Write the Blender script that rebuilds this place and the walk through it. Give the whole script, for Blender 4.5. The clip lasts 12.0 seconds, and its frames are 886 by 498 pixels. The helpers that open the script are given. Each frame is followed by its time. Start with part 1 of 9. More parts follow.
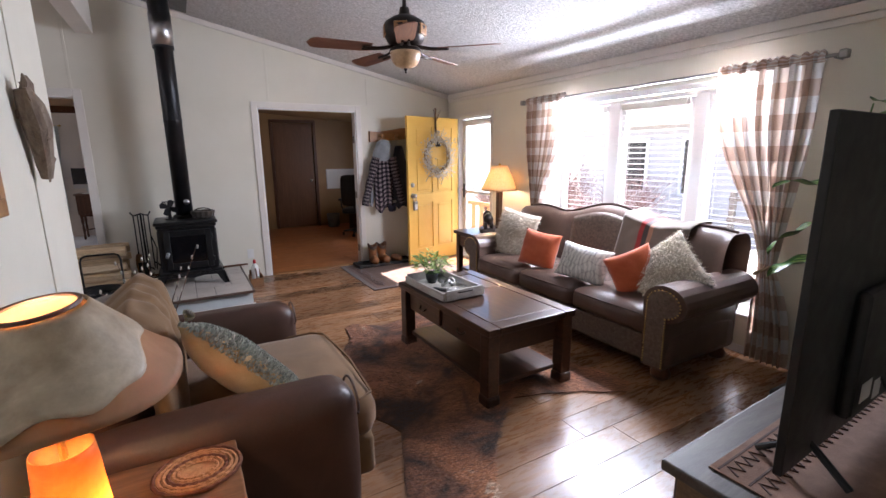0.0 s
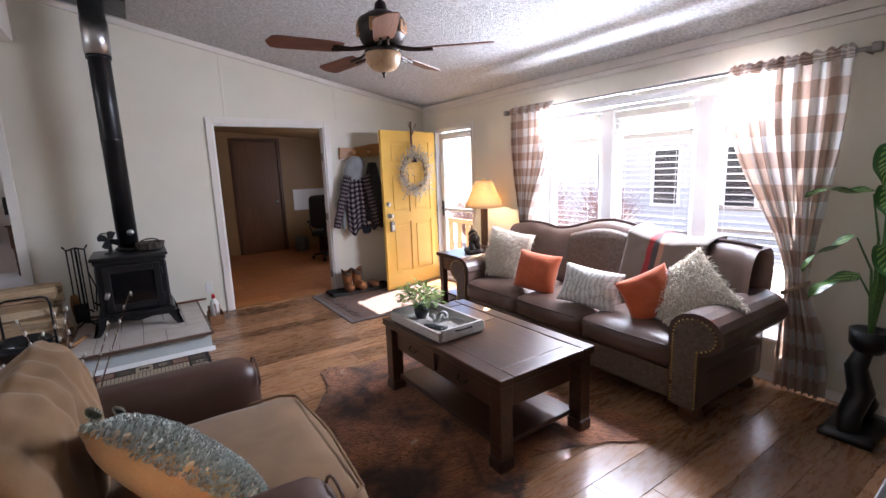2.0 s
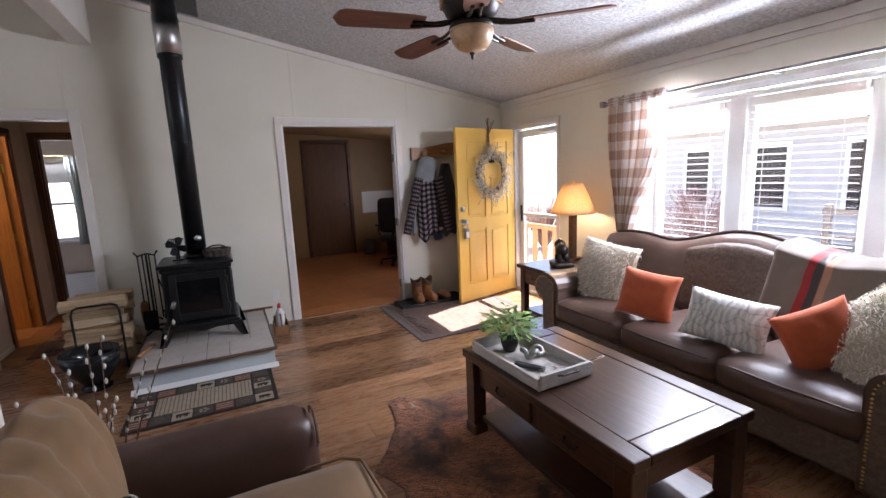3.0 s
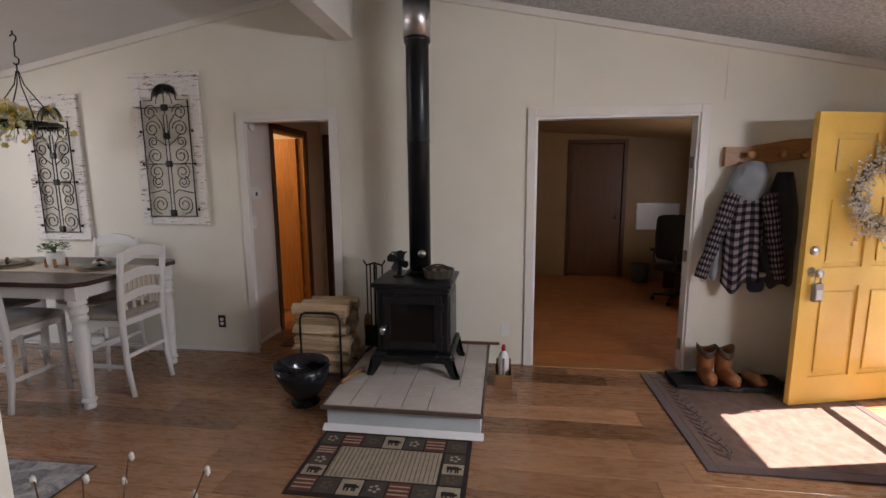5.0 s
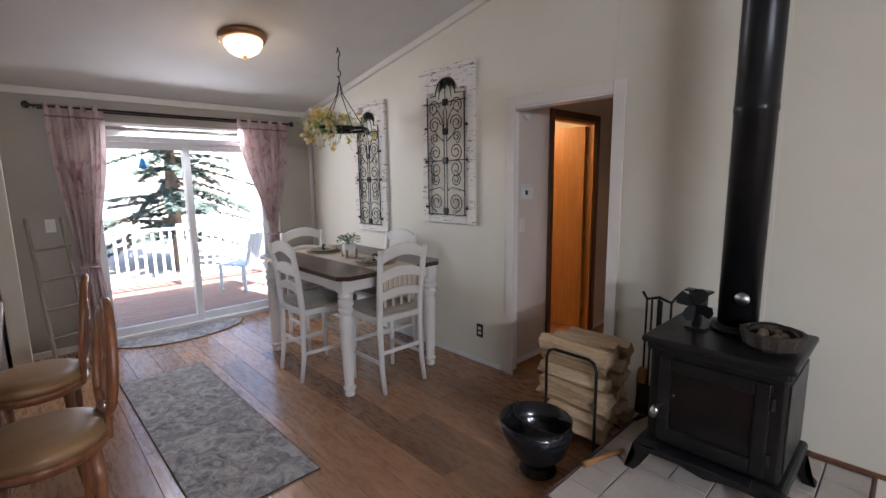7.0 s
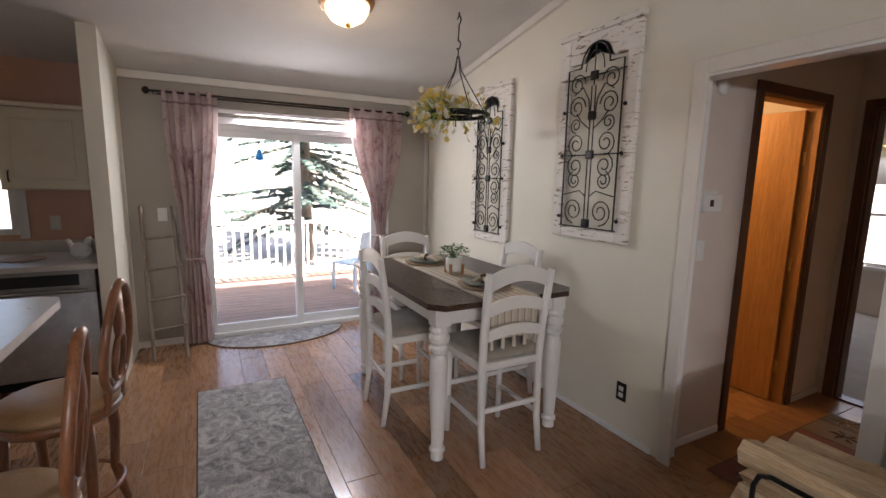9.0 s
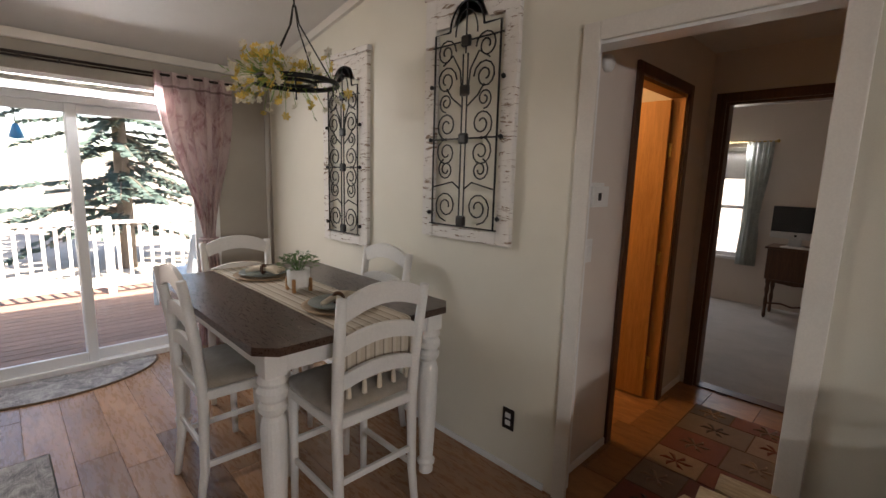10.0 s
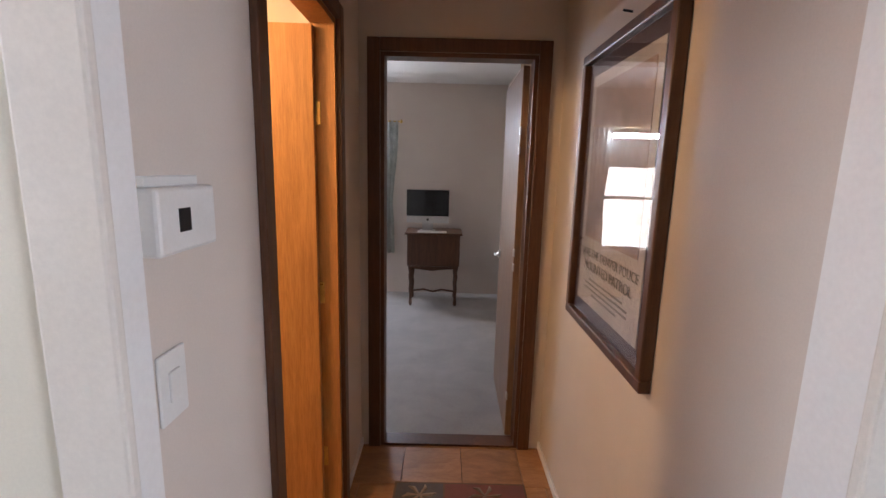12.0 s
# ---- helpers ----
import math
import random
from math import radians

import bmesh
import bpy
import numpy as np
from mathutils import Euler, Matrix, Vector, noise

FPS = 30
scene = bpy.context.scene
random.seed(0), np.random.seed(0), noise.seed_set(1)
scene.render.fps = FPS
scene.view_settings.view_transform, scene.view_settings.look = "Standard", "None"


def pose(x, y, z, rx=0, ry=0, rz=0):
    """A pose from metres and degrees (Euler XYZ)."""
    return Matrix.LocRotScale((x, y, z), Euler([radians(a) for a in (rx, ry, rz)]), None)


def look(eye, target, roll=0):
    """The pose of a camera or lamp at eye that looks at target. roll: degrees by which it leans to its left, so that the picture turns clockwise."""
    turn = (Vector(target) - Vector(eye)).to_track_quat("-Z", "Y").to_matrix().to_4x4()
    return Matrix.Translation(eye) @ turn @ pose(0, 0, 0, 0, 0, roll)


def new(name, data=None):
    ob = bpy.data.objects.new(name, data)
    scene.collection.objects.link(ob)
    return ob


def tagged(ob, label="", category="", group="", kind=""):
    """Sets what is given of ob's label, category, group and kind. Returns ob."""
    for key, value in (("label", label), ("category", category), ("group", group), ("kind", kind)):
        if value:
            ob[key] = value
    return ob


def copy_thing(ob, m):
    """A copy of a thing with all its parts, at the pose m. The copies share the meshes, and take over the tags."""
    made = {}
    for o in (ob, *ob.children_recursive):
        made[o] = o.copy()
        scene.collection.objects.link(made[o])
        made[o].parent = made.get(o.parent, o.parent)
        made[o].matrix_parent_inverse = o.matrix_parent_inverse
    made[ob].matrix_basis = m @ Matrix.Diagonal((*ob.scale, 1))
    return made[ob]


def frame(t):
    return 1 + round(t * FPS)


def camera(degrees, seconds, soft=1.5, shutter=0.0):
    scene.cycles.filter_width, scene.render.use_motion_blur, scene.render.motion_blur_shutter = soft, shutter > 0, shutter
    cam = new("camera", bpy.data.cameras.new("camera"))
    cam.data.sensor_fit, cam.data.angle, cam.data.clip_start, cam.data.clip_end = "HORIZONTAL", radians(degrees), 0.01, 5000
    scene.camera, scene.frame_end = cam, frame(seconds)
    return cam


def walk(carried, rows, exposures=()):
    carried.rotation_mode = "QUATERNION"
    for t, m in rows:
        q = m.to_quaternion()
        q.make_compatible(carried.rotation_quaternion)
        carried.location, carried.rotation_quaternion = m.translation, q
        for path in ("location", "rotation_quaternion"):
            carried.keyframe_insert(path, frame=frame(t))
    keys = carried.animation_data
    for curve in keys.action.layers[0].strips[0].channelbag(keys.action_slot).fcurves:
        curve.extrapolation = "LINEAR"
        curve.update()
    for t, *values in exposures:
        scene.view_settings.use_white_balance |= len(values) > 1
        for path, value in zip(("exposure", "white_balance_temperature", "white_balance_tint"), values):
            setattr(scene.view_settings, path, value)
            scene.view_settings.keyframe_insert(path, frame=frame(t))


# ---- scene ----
cam = camera(89.0, 12.0)
PATH = [
    (0, (-0.051, -0.494, 1.484), (0.924, 1.203, 1.071), -0.6),
    (0.5, (-0.023, -0.37, 1.49), (1.015, 1.294, 1.098), -1.4),
    (1, (0.01, -0.282, 1.488), (1.097, 1.356, 1.124), -1.8),
    (1.5, (0.057, -0.181, 1.479), (1.194, 1.428, 1.139), -1.8),
    (2, (0.074, -0.035, 1.484), (1.167, 1.604, 1.135), -2.1),
    (2.5, (0.131, 0.234, 1.496), (1.102, 1.95, 1.156), -2.6),
    (2.7, (0.166, 0.327, 1.495), (1.099, 2.063, 1.158), -2.6),
    (4.3, (0.45, 1.291, 1.517), (0.587, 3.261, 1.199), -2.0),
    (4.5, (0.491, 1.407, 1.521), (0.502, 3.382, 1.211), -1.9),
    (5, (0.582, 1.686, 1.546), (0.314, 3.646, 1.251), -0.4),
    (5.5, (0.573, 1.986, 1.535), (0.066, 3.899, 1.247), -0.5),
    (6, (0.542, 2.232, 1.549), (-0.231, 4.053, 1.262), -0.5),
    (6.5, (0.561, 2.479, 1.578), (-0.616, 4.069, 1.282), 0.1),
    (7, (0.479, 2.646, 1.563), (-0.957, 4.003, 1.256), -0.8),
    (7.5, (0.317, 2.817, 1.579), (-1.296, 3.958, 1.267), 0.0),
    (7.7, (0.264, 2.89, 1.592), (-1.409, 3.936, 1.267), -0.3),
    (9.3, (-0.317, 3.289, 1.529), (-2.068, 4.209, 1.233), 1.2),
    (9.5, (-0.395, 3.36, 1.537), (-2.08, 4.395, 1.242), 1.4),
    (10, (-0.695, 3.606, 1.516), (-2.1, 4.994, 1.202), 1.6),
    (10.5, (-0.91, 3.904, 1.545), (-1.942, 5.588, 1.23), 0.8),
    (11, (-1.107, 4.242, 1.558), (-1.631, 6.146, 1.236), 0.8),
    (11.5, (-1.216, 4.608, 1.534), (-1.384, 6.572, 1.198), 0.6),
    (12, (-1.317, 4.968, 1.531), (-1.32, 6.937, 1.181), 1.4),
]
walk(cam, [(t, look(eye, target, roll)) for t, eye, target, roll in PATH], exposures=[(0.0, 3.62, 6100, 20), (1.0, 3.7, 6000, 20), (2.0, 3.68, 6000, 20), (2.5, 3.42, 6000, 20), (4.5, 3.55, 6500, 20), (5.0, 3.25, 6700, 20), (5.5, 3.38, 6900, 20), (6.5, 3.85, 6000, 18), (7.0, 3.48, 6300, 18), (7.5, 3.55, 6400, 19), (9.5, 3.3, 7000, 18), (10.0, 3.15, 7300, 17), (10.5, 3.65, 8200, 16), (11.0, 4.4, 6600, 14), (11.5, 4.38, 6300, 16), (12.0, 4.4, 6100, 18)])

# exposure and light
world = bpy.data.worlds.new("sky")
scene.world = world
world.use_nodes = True
SUN_TO = Vector((-1.53, -0.31, -1.85)).normalized()
sky = world.node_tree.nodes.new("ShaderNodeTexSky")
sky.sky_type, sky.sun_disc = "NISHITA", False
sky.sun_elevation, sky.sun_rotation = math.asin(-SUN_TO.z), math.atan2(-SUN_TO.x, -SUN_TO.y)
world.node_tree.links.new(sky.outputs[0], world.node_tree.nodes["Background"].inputs[0])
world.node_tree.nodes["Background"].inputs[1].default_value = 0.055
sun = new("sun", bpy.data.lights.new("sun", "SUN"))
sun.data.energy, sun.data.angle, sun.data.color = 3.4, radians(0.5), (1.0, 0.95, 0.88)
sun.matrix_world = SUN_TO.to_track_quat("-Z", "Y").to_matrix().to_4x4()


def sky_strip(name, at, length, width, watts):
    """Sky light that falls in under the head of an opening."""
    ob = new(name, bpy.data.lights.new(name, "AREA"))
    ob.data.shape, ob.data.size, ob.data.size_y, ob.data.energy, ob.data.color = "RECTANGLE", length, width, watts, (0.86, 0.93, 1.0)
    ob.matrix_world = at
    return ob


def bulb(name, at, watts, radius=0.03, color=(1.0, 0.72, 0.42)):
    ob = new(name, bpy.data.lights.new(name, "POINT"))
    ob.data.energy, ob.data.shadow_soft_size, ob.data.color = 1.7 * watts, radius, color
    ob.location = at
    return ob


# ---- materials ----
def shader(name):
    m = bpy.data.materials.new(name)
    m.use_nodes = True
    nt = m.node_tree
    return m, nt, nt.nodes["Principled BSDF"]


def node(nt, kind, **values):
    n = nt.nodes.new("ShaderNode" + kind)
    for key, value in values.items():
        n.inputs[key.replace("_", " ")].default_value = value
    return n


def coords(nt, stretch=(1, 1, 1), kind="Object"):
    tc, mp = node(nt, "TexCoord"), node(nt, "Mapping")
    mp.inputs["Scale"].default_value = stretch
    nt.links.new(tc.outputs[kind], mp.inputs[0])
    return mp.outputs[0]


def ramp(nt, source, stops):
    r = node(nt, "ValToRGB")
    els = r.color_ramp.elements
    while len(els) < len(stops):
        els.new(0.5)
    for e, (at, c) in zip(els, stops):
        e.position, e.color = at, (*c, 1)
    nt.links.new(source, r.inputs[0])
    return r.outputs[0]


def noise_tex(nt, where, scale, detail=4.0, rough=0.55, warp=0.0):
    n = node(nt, "TexNoise", Scale=scale, Detail=detail, Roughness=rough, Distortion=warp)
    nt.links.new(where, n.inputs["Vector"])
    return n.outputs[0]


def mixed(nt, mode, fac, a, b):
    n = nt.nodes.new("ShaderNodeMix")
    n.data_type, n.blend_type = "RGBA", mode
    for sock, v in ((n.inputs[0], fac), (n.inputs[6], a), (n.inputs[7], b)):
        if isinstance(v, bpy.types.NodeSocket):
            nt.links.new(v, sock)
        else:
            sock.default_value = v if sock == n.inputs[0] else (*v, 1)
    return n.outputs[2]


def bumped(nt, bsdf, height, strength, distance=0.01):
    b = node(nt, "Bump", Strength=strength, Distance=distance)
    nt.links.new(height, b.inputs["Height"])
    nt.links.new(b.outputs[0], bsdf.inputs["Normal"])


def surface(name, dark, light, scale=6.0, rough=0.6, bump=0.15, fine=60.0, metal=0.0, stretch=(1, 1, 1), sheen=0.0, coat=0.0, wear=0.25, rvar=0.12):
    """A surface with two scales of colour, uneven gloss and a fine relief."""
    m, nt, b = shader(name)
    at = coords(nt, stretch)
    base = ramp(nt, noise_tex(nt, at, scale, 5, 0.6, 0.3), [(0.3, dark), (0.7, light)])
    speck = ramp(nt, noise_tex(nt, at, fine, 3, 0.6), [(0.3, (1 - wear,) * 3), (0.75, (1.0,) * 3)])
    nt.links.new(mixed(nt, "MULTIPLY", 1.0, base, speck), b.inputs["Base Color"])
    mr = node(nt, "MapRange", To_Min=max(0.02, rough - rvar), To_Max=min(1, rough + rvar))
    nt.links.new(noise_tex(nt, at, scale * 2.3, 4), mr.inputs[0])
    nt.links.new(mr.outputs[0], b.inputs["Roughness"])
    b.inputs["Metallic"].default_value = metal
    b.inputs["Sheen Weight"].default_value, b.inputs["Coat Weight"].default_value = sheen, coat
    if bump:
        bumped(nt, b, noise_tex(nt, at, fine, 5, 0.65), bump, 0.004)
    return m


def wooden(name, dark, light, along=(1, 12, 12), scale=2.2, rough=0.4, bump=0.12, pieces=0.0, coat=0.0, streak=0.5):
    """Wood with grain that runs along the axis of the smallest stretch; pieces: how far each object differs."""
    m, nt, b = shader(name)
    tc = node(nt, "TexCoord")
    info = node(nt, "ObjectInfo")
    shift = node(nt, "Vector" + "Math")
    shift.operation = "MULTIPLY_ADD"
    nt.links.new(info.outputs["Random"], shift.inputs[0])
    shift.inputs[1].default_value = (37.0, 53.0, 71.0)
    nt.links.new(tc.outputs["Object"], shift.inputs[2])
    mp = node(nt, "Mapping")
    mp.inputs["Scale"].default_value = along
    nt.links.new(shift.outputs[0], mp.inputs[0])
    grain = noise_tex(nt, mp.outputs[0], scale, 8, 0.62, 1.2)
    col = ramp(nt, grain, [(0.28, dark), (0.5, tuple(0.5 * (a + c) for a, c in zip(dark, light))), (0.72, light)])
    fine = noise_tex(nt, mp.outputs[0], scale * 9, 5, 0.7, 0.3)
    col = mixed(nt, "MULTIPLY", streak, col, ramp(nt, fine, [(0.35, (0.45, 0.4, 0.36)), (0.6, (1, 1, 1))]))
    if pieces:
        tint = ramp(nt, info.outputs["Random"], [(0.0, (1 - pieces, 1 - pieces * 1.05, 1 - pieces * 1.1)), (0.35, (1, 0.97, 0.93)), (0.6, (1 - 0.55 * pieces, 1 - 0.6 * pieces, 1 - 0.65 * pieces)), (1.0, (1.08, 1.06, 1.04))])
        col = mixed(nt, "MULTIPLY", 1.0, col, tint)
    nt.links.new(col, b.inputs["Base Color"])
    mr = node(nt, "MapRange", To_Min=rough - 0.08, To_Max=rough + 0.14)
    nt.links.new(fine, mr.inputs[0])
    nt.links.new(mr.outputs[0], b.inputs["Roughness"])
    b.inputs["Coat Weight"].default_value = coat
    bumped(nt, b, grain, bump, 0.004)
    return m


def cloth(name, dark, light, weave=420.0, scale=9.0, bump=0.25, through_light=0.0, sheen=0.3):
    m, nt, b = shader(name)
    at = coords(nt)
    base = ramp(nt, noise_tex(nt, at, scale, 5, 0.6, 0.2), [(0.3, dark), (0.7, light)])
    w = noise_tex(nt, at, weave, 2, 0.5)
    base = mixed(nt, "MULTIPLY", 0.6, base, ramp(nt, w, [(0.3, (0.72,) * 3), (0.65, (1,) * 3)]))
    nt.links.new(base, b.inputs["Base Color"])
    b.inputs["Roughness"].default_value, b.inputs["Sheen Weight"].default_value = 0.9, sheen
    b.inputs["Specular IOR Level"].default_value = 0.2
    bumped(nt, b, w, bump, 0.003)
    if through_light:
        backlit(nt, b, base, through_light)
    return m


def backlit(nt, b, colour, share):
    tr = node(nt, "BsdfTranslucent")
    nt.links.new(colour, tr.inputs[0])
    mx = node(nt, "MixShader", Fac=share)
    out = nt.nodes["Material Output"]
    nt.links.new(b.outputs[0], mx.inputs[1])
    nt.links.new(tr.outputs[0], mx.inputs[2])
    nt.links.new(mx.outputs[0], out.inputs[0])


def plain(name, colour, rough=0.5, metal=0.0, glow=0.0, glow_colour=None, spec=0.5):
    m, nt, b = shader(name)
    b.inputs["Base Color"].default_value = (*colour, 1)
    b.inputs["Roughness"].default_value, b.inputs["Metallic"].default_value = rough, metal
    b.inputs["Specular IOR Level"].default_value = spec
    if glow:
        b.inputs["Emission Color"].default_value = (*(glow_colour or colour), 1)
        b.inputs["Emission Strength"].default_value = glow
    return m


def glass(name, tint=(1, 1, 1), rough=0.0, shine=0.55):
    m, nt, b = shader(name)
    tr, gl, mx, lw = node(nt, "BsdfTransparent"), node(nt, "BsdfGlossy", Roughness=rough), node(nt, "MixShader"), node(nt, "LayerWeight", Blend=0.5)
    tr.inputs[0].default_value = (*tint, 1)
    pw = node(nt, "MapRange", To_Min=0.035, To_Max=shine)
    sq = nt.nodes.new("ShaderNodeMath")
    sq.operation = "POWER"
    sq.inputs[1].default_value = 4.0
    nt.links.new(lw.outputs["Facing"], sq.inputs[0])
    nt.links.new(sq.outputs[0], pw.inputs[0])
    nt.links.new(pw.outputs[0], mx.inputs[0])
    nt.links.new(tr.outputs[0], mx.inputs[1])
    nt.links.new(gl.outputs[0], mx.inputs[2])
    nt.links.new(mx.outputs[0], nt.nodes["Material Output"].inputs[0])
    return m


WALL = surface("wall_paint", (0.70, 0.665, 0.56), (0.755, 0.72, 0.62), 1.6, 0.55, 0.08, 220, wear=0.06)
WALL_GREY = surface("grey_beige_wall", (0.36, 0.325, 0.275), (0.40, 0.365, 0.315), 1.8, 0.55, 0.08, 220, wear=0.06)
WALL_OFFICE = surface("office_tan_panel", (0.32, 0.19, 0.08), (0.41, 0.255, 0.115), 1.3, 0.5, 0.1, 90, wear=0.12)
WALL_HALL = surface("hall_paint", (0.64, 0.565, 0.50), (0.69, 0.615, 0.55), 1.6, 0.55, 0.08, 200, wear=0.06)
WALL_PEACH = surface("peach_paint", (0.62, 0.36, 0.25), (0.67, 0.40, 0.29), 2.0, 0.5, 0.08, 200, wear=0.08)
TRIM = surface("trim_paint", (0.70, 0.66, 0.60), (0.77, 0.73, 0.67), 3.0, 0.4, 0.05, 150, wear=0.08)
WHITE = surface("white_paint", (0.76, 0.755, 0.74), (0.83, 0.825, 0.81), 3.0, 0.35, 0.05, 120, wear=0.06)
VINYL = surface("white_vinyl", (0.74, 0.75, 0.76), (0.80, 0.81, 0.82), 2.0, 0.35, 0.03, 90, wear=0.05)
# high wear value: shade between the popcorn grains put into the colour
POPCORN = surface("popcorn_ceiling", (0.74, 0.74, 0.74), (0.86, 0.86, 0.86), 30.0, 0.9, 1.0, 52.0, wear=0.48)
nb = [n for n in POPCORN.node_tree.nodes if n.type == "BUMP"][0]
nb.inputs["Distance"].default_value = 0.03
CEIL = surface("ceiling_board", (0.68, 0.665, 0.645), (0.73, 0.715, 0.695), 3.0, 0.8, 0.25, 160, wear=0.08)
PLANK = wooden("oak_laminate", (0.25, 0.122, 0.06), (0.50, 0.275, 0.145), (0.7, 3.5, 3.5), 1.4, 0.25, 0.02, pieces=0.68, streak=0.07, coat=0.25)
PLANK.node_tree.nodes["Principled BSDF"].inputs["Coat Roughness"].default_value = 0.12
SUBFLOOR = plain("dark_joint", (0.05, 0.03, 0.02), 0.8)
OFFICE_TILE = wooden("office_parquet", (0.36, 0.12, 0.034), (0.58, 0.235, 0.08), (2, 6, 2), 2.0, 0.38, 0.05, pieces=0.22, streak=0.3)
HALL_TILE = wooden("hall_parquet", (0.27, 0.125, 0.05), (0.50, 0.27, 0.12), (2, 5, 2), 2.4, 0.4, 0.05, pieces=0.4, streak=0.3)
DOOR_WOOD = wooden("brown_door_wood", (0.125, 0.052, 0.022), (0.215, 0.098, 0.045), (14, 14, 1), 2.0, 0.42, 0.05, streak=0.5)
DOOR_ORANGE = wooden("oak_door_wood", (0.38, 0.17, 0.05), (0.56, 0.28, 0.09), (12, 12, 0.8), 2.0, 0.4, 0.05, streak=0.4)
CASING = wooden("dark_casing_wood", (0.07, 0.028, 0.012), (0.15, 0.062, 0.028), (14, 14, 1), 2.4, 0.38, 0.08)
CARPET = surface("grey_carpet", (0.40, 0.375, 0.35), (0.52, 0.49, 0.46), 3.5, 0.95, 0.9, 260, wear=0.35, sheen=0.2)
GLASS = glass("window_glass")
GLASS_DUSTY = glass("stove_glass", (0.18, 0.17, 0.16), 0.1)
IRON = surface("black_iron", (0.007, 0.007, 0.007), (0.018, 0.018, 0.018), 14, 0.42, 0.3, 150, metal=0.4, wear=0.3)
CAST = surface("cast_iron", (0.010, 0.010, 0.011), (0.024, 0.024, 0.025), 10, 0.34, 0.35, 120, metal=0.3, wear=0.3)
PIPE = surface("stove_pipe_black", (0.012, 0.013, 0.015), (0.022, 0.023, 0.026), 5, 0.34, 0.1, 60, metal=0.5)
STEEL = surface("brushed_steel", (0.5, 0.5, 0.5), (0.66, 0.66, 0.66), 9, 0.32, 0.08, 120, metal=1.0, wear=0.15)
PEWTER = surface("dull_pewter", (0.30, 0.29, 0.28), (0.42, 0.41, 0.39), 6, 0.4, 0.15, 90, metal=0.8)
BRASS = surface("brass", (0.70, 0.48, 0.16), (0.80, 0.58, 0.22), 12, 0.3, 0.05, 90, metal=1.0)
BRONZE = surface("oiled_bronze", (0.02, 0.015, 0.013), (0.045, 0.032, 0.026), 14, 0.4, 0.15, 110, metal=0.6)
LEATHER = surface("brown_leather", (0.085, 0.049, 0.036), (0.14, 0.086, 0.066), 5, 0.36, 0.25, 190, wear=0.2, rvar=0.1)
LEATHER_DARK = surface("dark_brown_leather", (0.060, 0.028, 0.019), (0.088, 0.043, 0.030), 5, 0.42, 0.22, 190, wear=0.2)
TOOLED = surface("tooled_leather", (0.105, 0.07, 0.052), (0.21, 0.155, 0.12), 42, 0.5, 0.7, 70, wear=0.35)
SUEDE = surface("tan_suede", (0.155, 0.082, 0.031), (0.24, 0.13, 0.052), 4, 0.9, 0.2, 260, wear=0.15, sheen=0.15)
RUSTIC = wooden("dark_rustic_wood", (0.026, 0.011, 0.006), (0.085, 0.037, 0.019), (10, 1, 10), 2.4, 0.3, 0.25, streak=0.5, coat=0.25)
RUSTIC_X = wooden("dark_rustic_wood_crosswise", (0.026, 0.011, 0.006), (0.085, 0.037, 0.019), (1, 10, 10), 2.4, 0.3, 0.25, streak=0.5, coat=0.25)
OAK = wooden("honey_oak", (0.28, 0.125, 0.04), (0.46, 0.23, 0.085), (1, 10, 10), 2.2, 0.42, 0.15)
YELLOW = surface("yellow_paint", (0.76, 0.47, 0.085), (0.83, 0.535, 0.12), 3, 0.38, 0.06, 90, wear=0.08)
CHAIR_WHITE = surface("distressed_white_paint", (0.72, 0.70, 0.665), (0.80, 0.78, 0.745), 3, 0.42, 0.08, 110, wear=0.1)
TILE = surface("hearth_tile_glaze", (0.50, 0.44, 0.39), (0.60, 0.545, 0.49), 5, 0.38, 0.12, 40, wear=0.12)
GROUT = surface("grout", (0.20, 0.18, 0.16), (0.27, 0.25, 0.22), 12, 0.9, 0.3, 150)
LAMINATE = surface("pale_laminate", (0.60, 0.57, 0.54), (0.67, 0.64, 0.61), 12, 0.32, 0.04, 200, wear=0.1)
CREAM = surface("cream_cabinet_paint", (0.70, 0.63, 0.49), (0.76, 0.69, 0.55), 3, 0.4, 0.05, 110, wear=0.08)
PLASTIC_WHITE = surface("white_plastic", (0.70, 0.695, 0.67), (0.76, 0.755, 0.73), 8, 0.35, 0.03, 140, wear=0.05)
BLACK = surface("black_plastic", (0.006, 0.006, 0.007), (0.011, 0.011, 0.012), 8, 0.5, 0.1, 160, wear=0.2)
SCREEN = plain("black_screen", (0.006, 0.006, 0.007), 0.08)


# ---- building helpers ----
def finish(bm, mesh_name):
    bmesh.ops.recalc_face_normals(bm, faces=bm.faces)
    me = bpy.data.meshes.new(mesh_name)
    bm.to_mesh(me)
    bm.free()
    return me


def part(name, bm, material, parent=None, label="", smooth=False, at=None):
    me = finish(bm, name)
    me.materials.append(material)
    if smooth:
        me.polygons.foreach_set("use_smooth", [True] * len(me.polygons))
    ob = new(name, me)
    if parent is not None:
        ob.parent = parent
    if at is not None:
        ob.matrix_basis = at
    if label:
        ob["label"] = label
    return ob


def twin(ob, at, name=None):
    """Another part on the same mesh under the same parent."""
    o = ob.copy()
    scene.collection.objects.link(o)
    o.matrix_basis = at
    return o


def thing(name, at, label, category, group="", kind=""):
    e = new(name)
    e.matrix_basis = at
    e.empty_display_size = 0.1
    return tagged(e, label, category, group, kind)


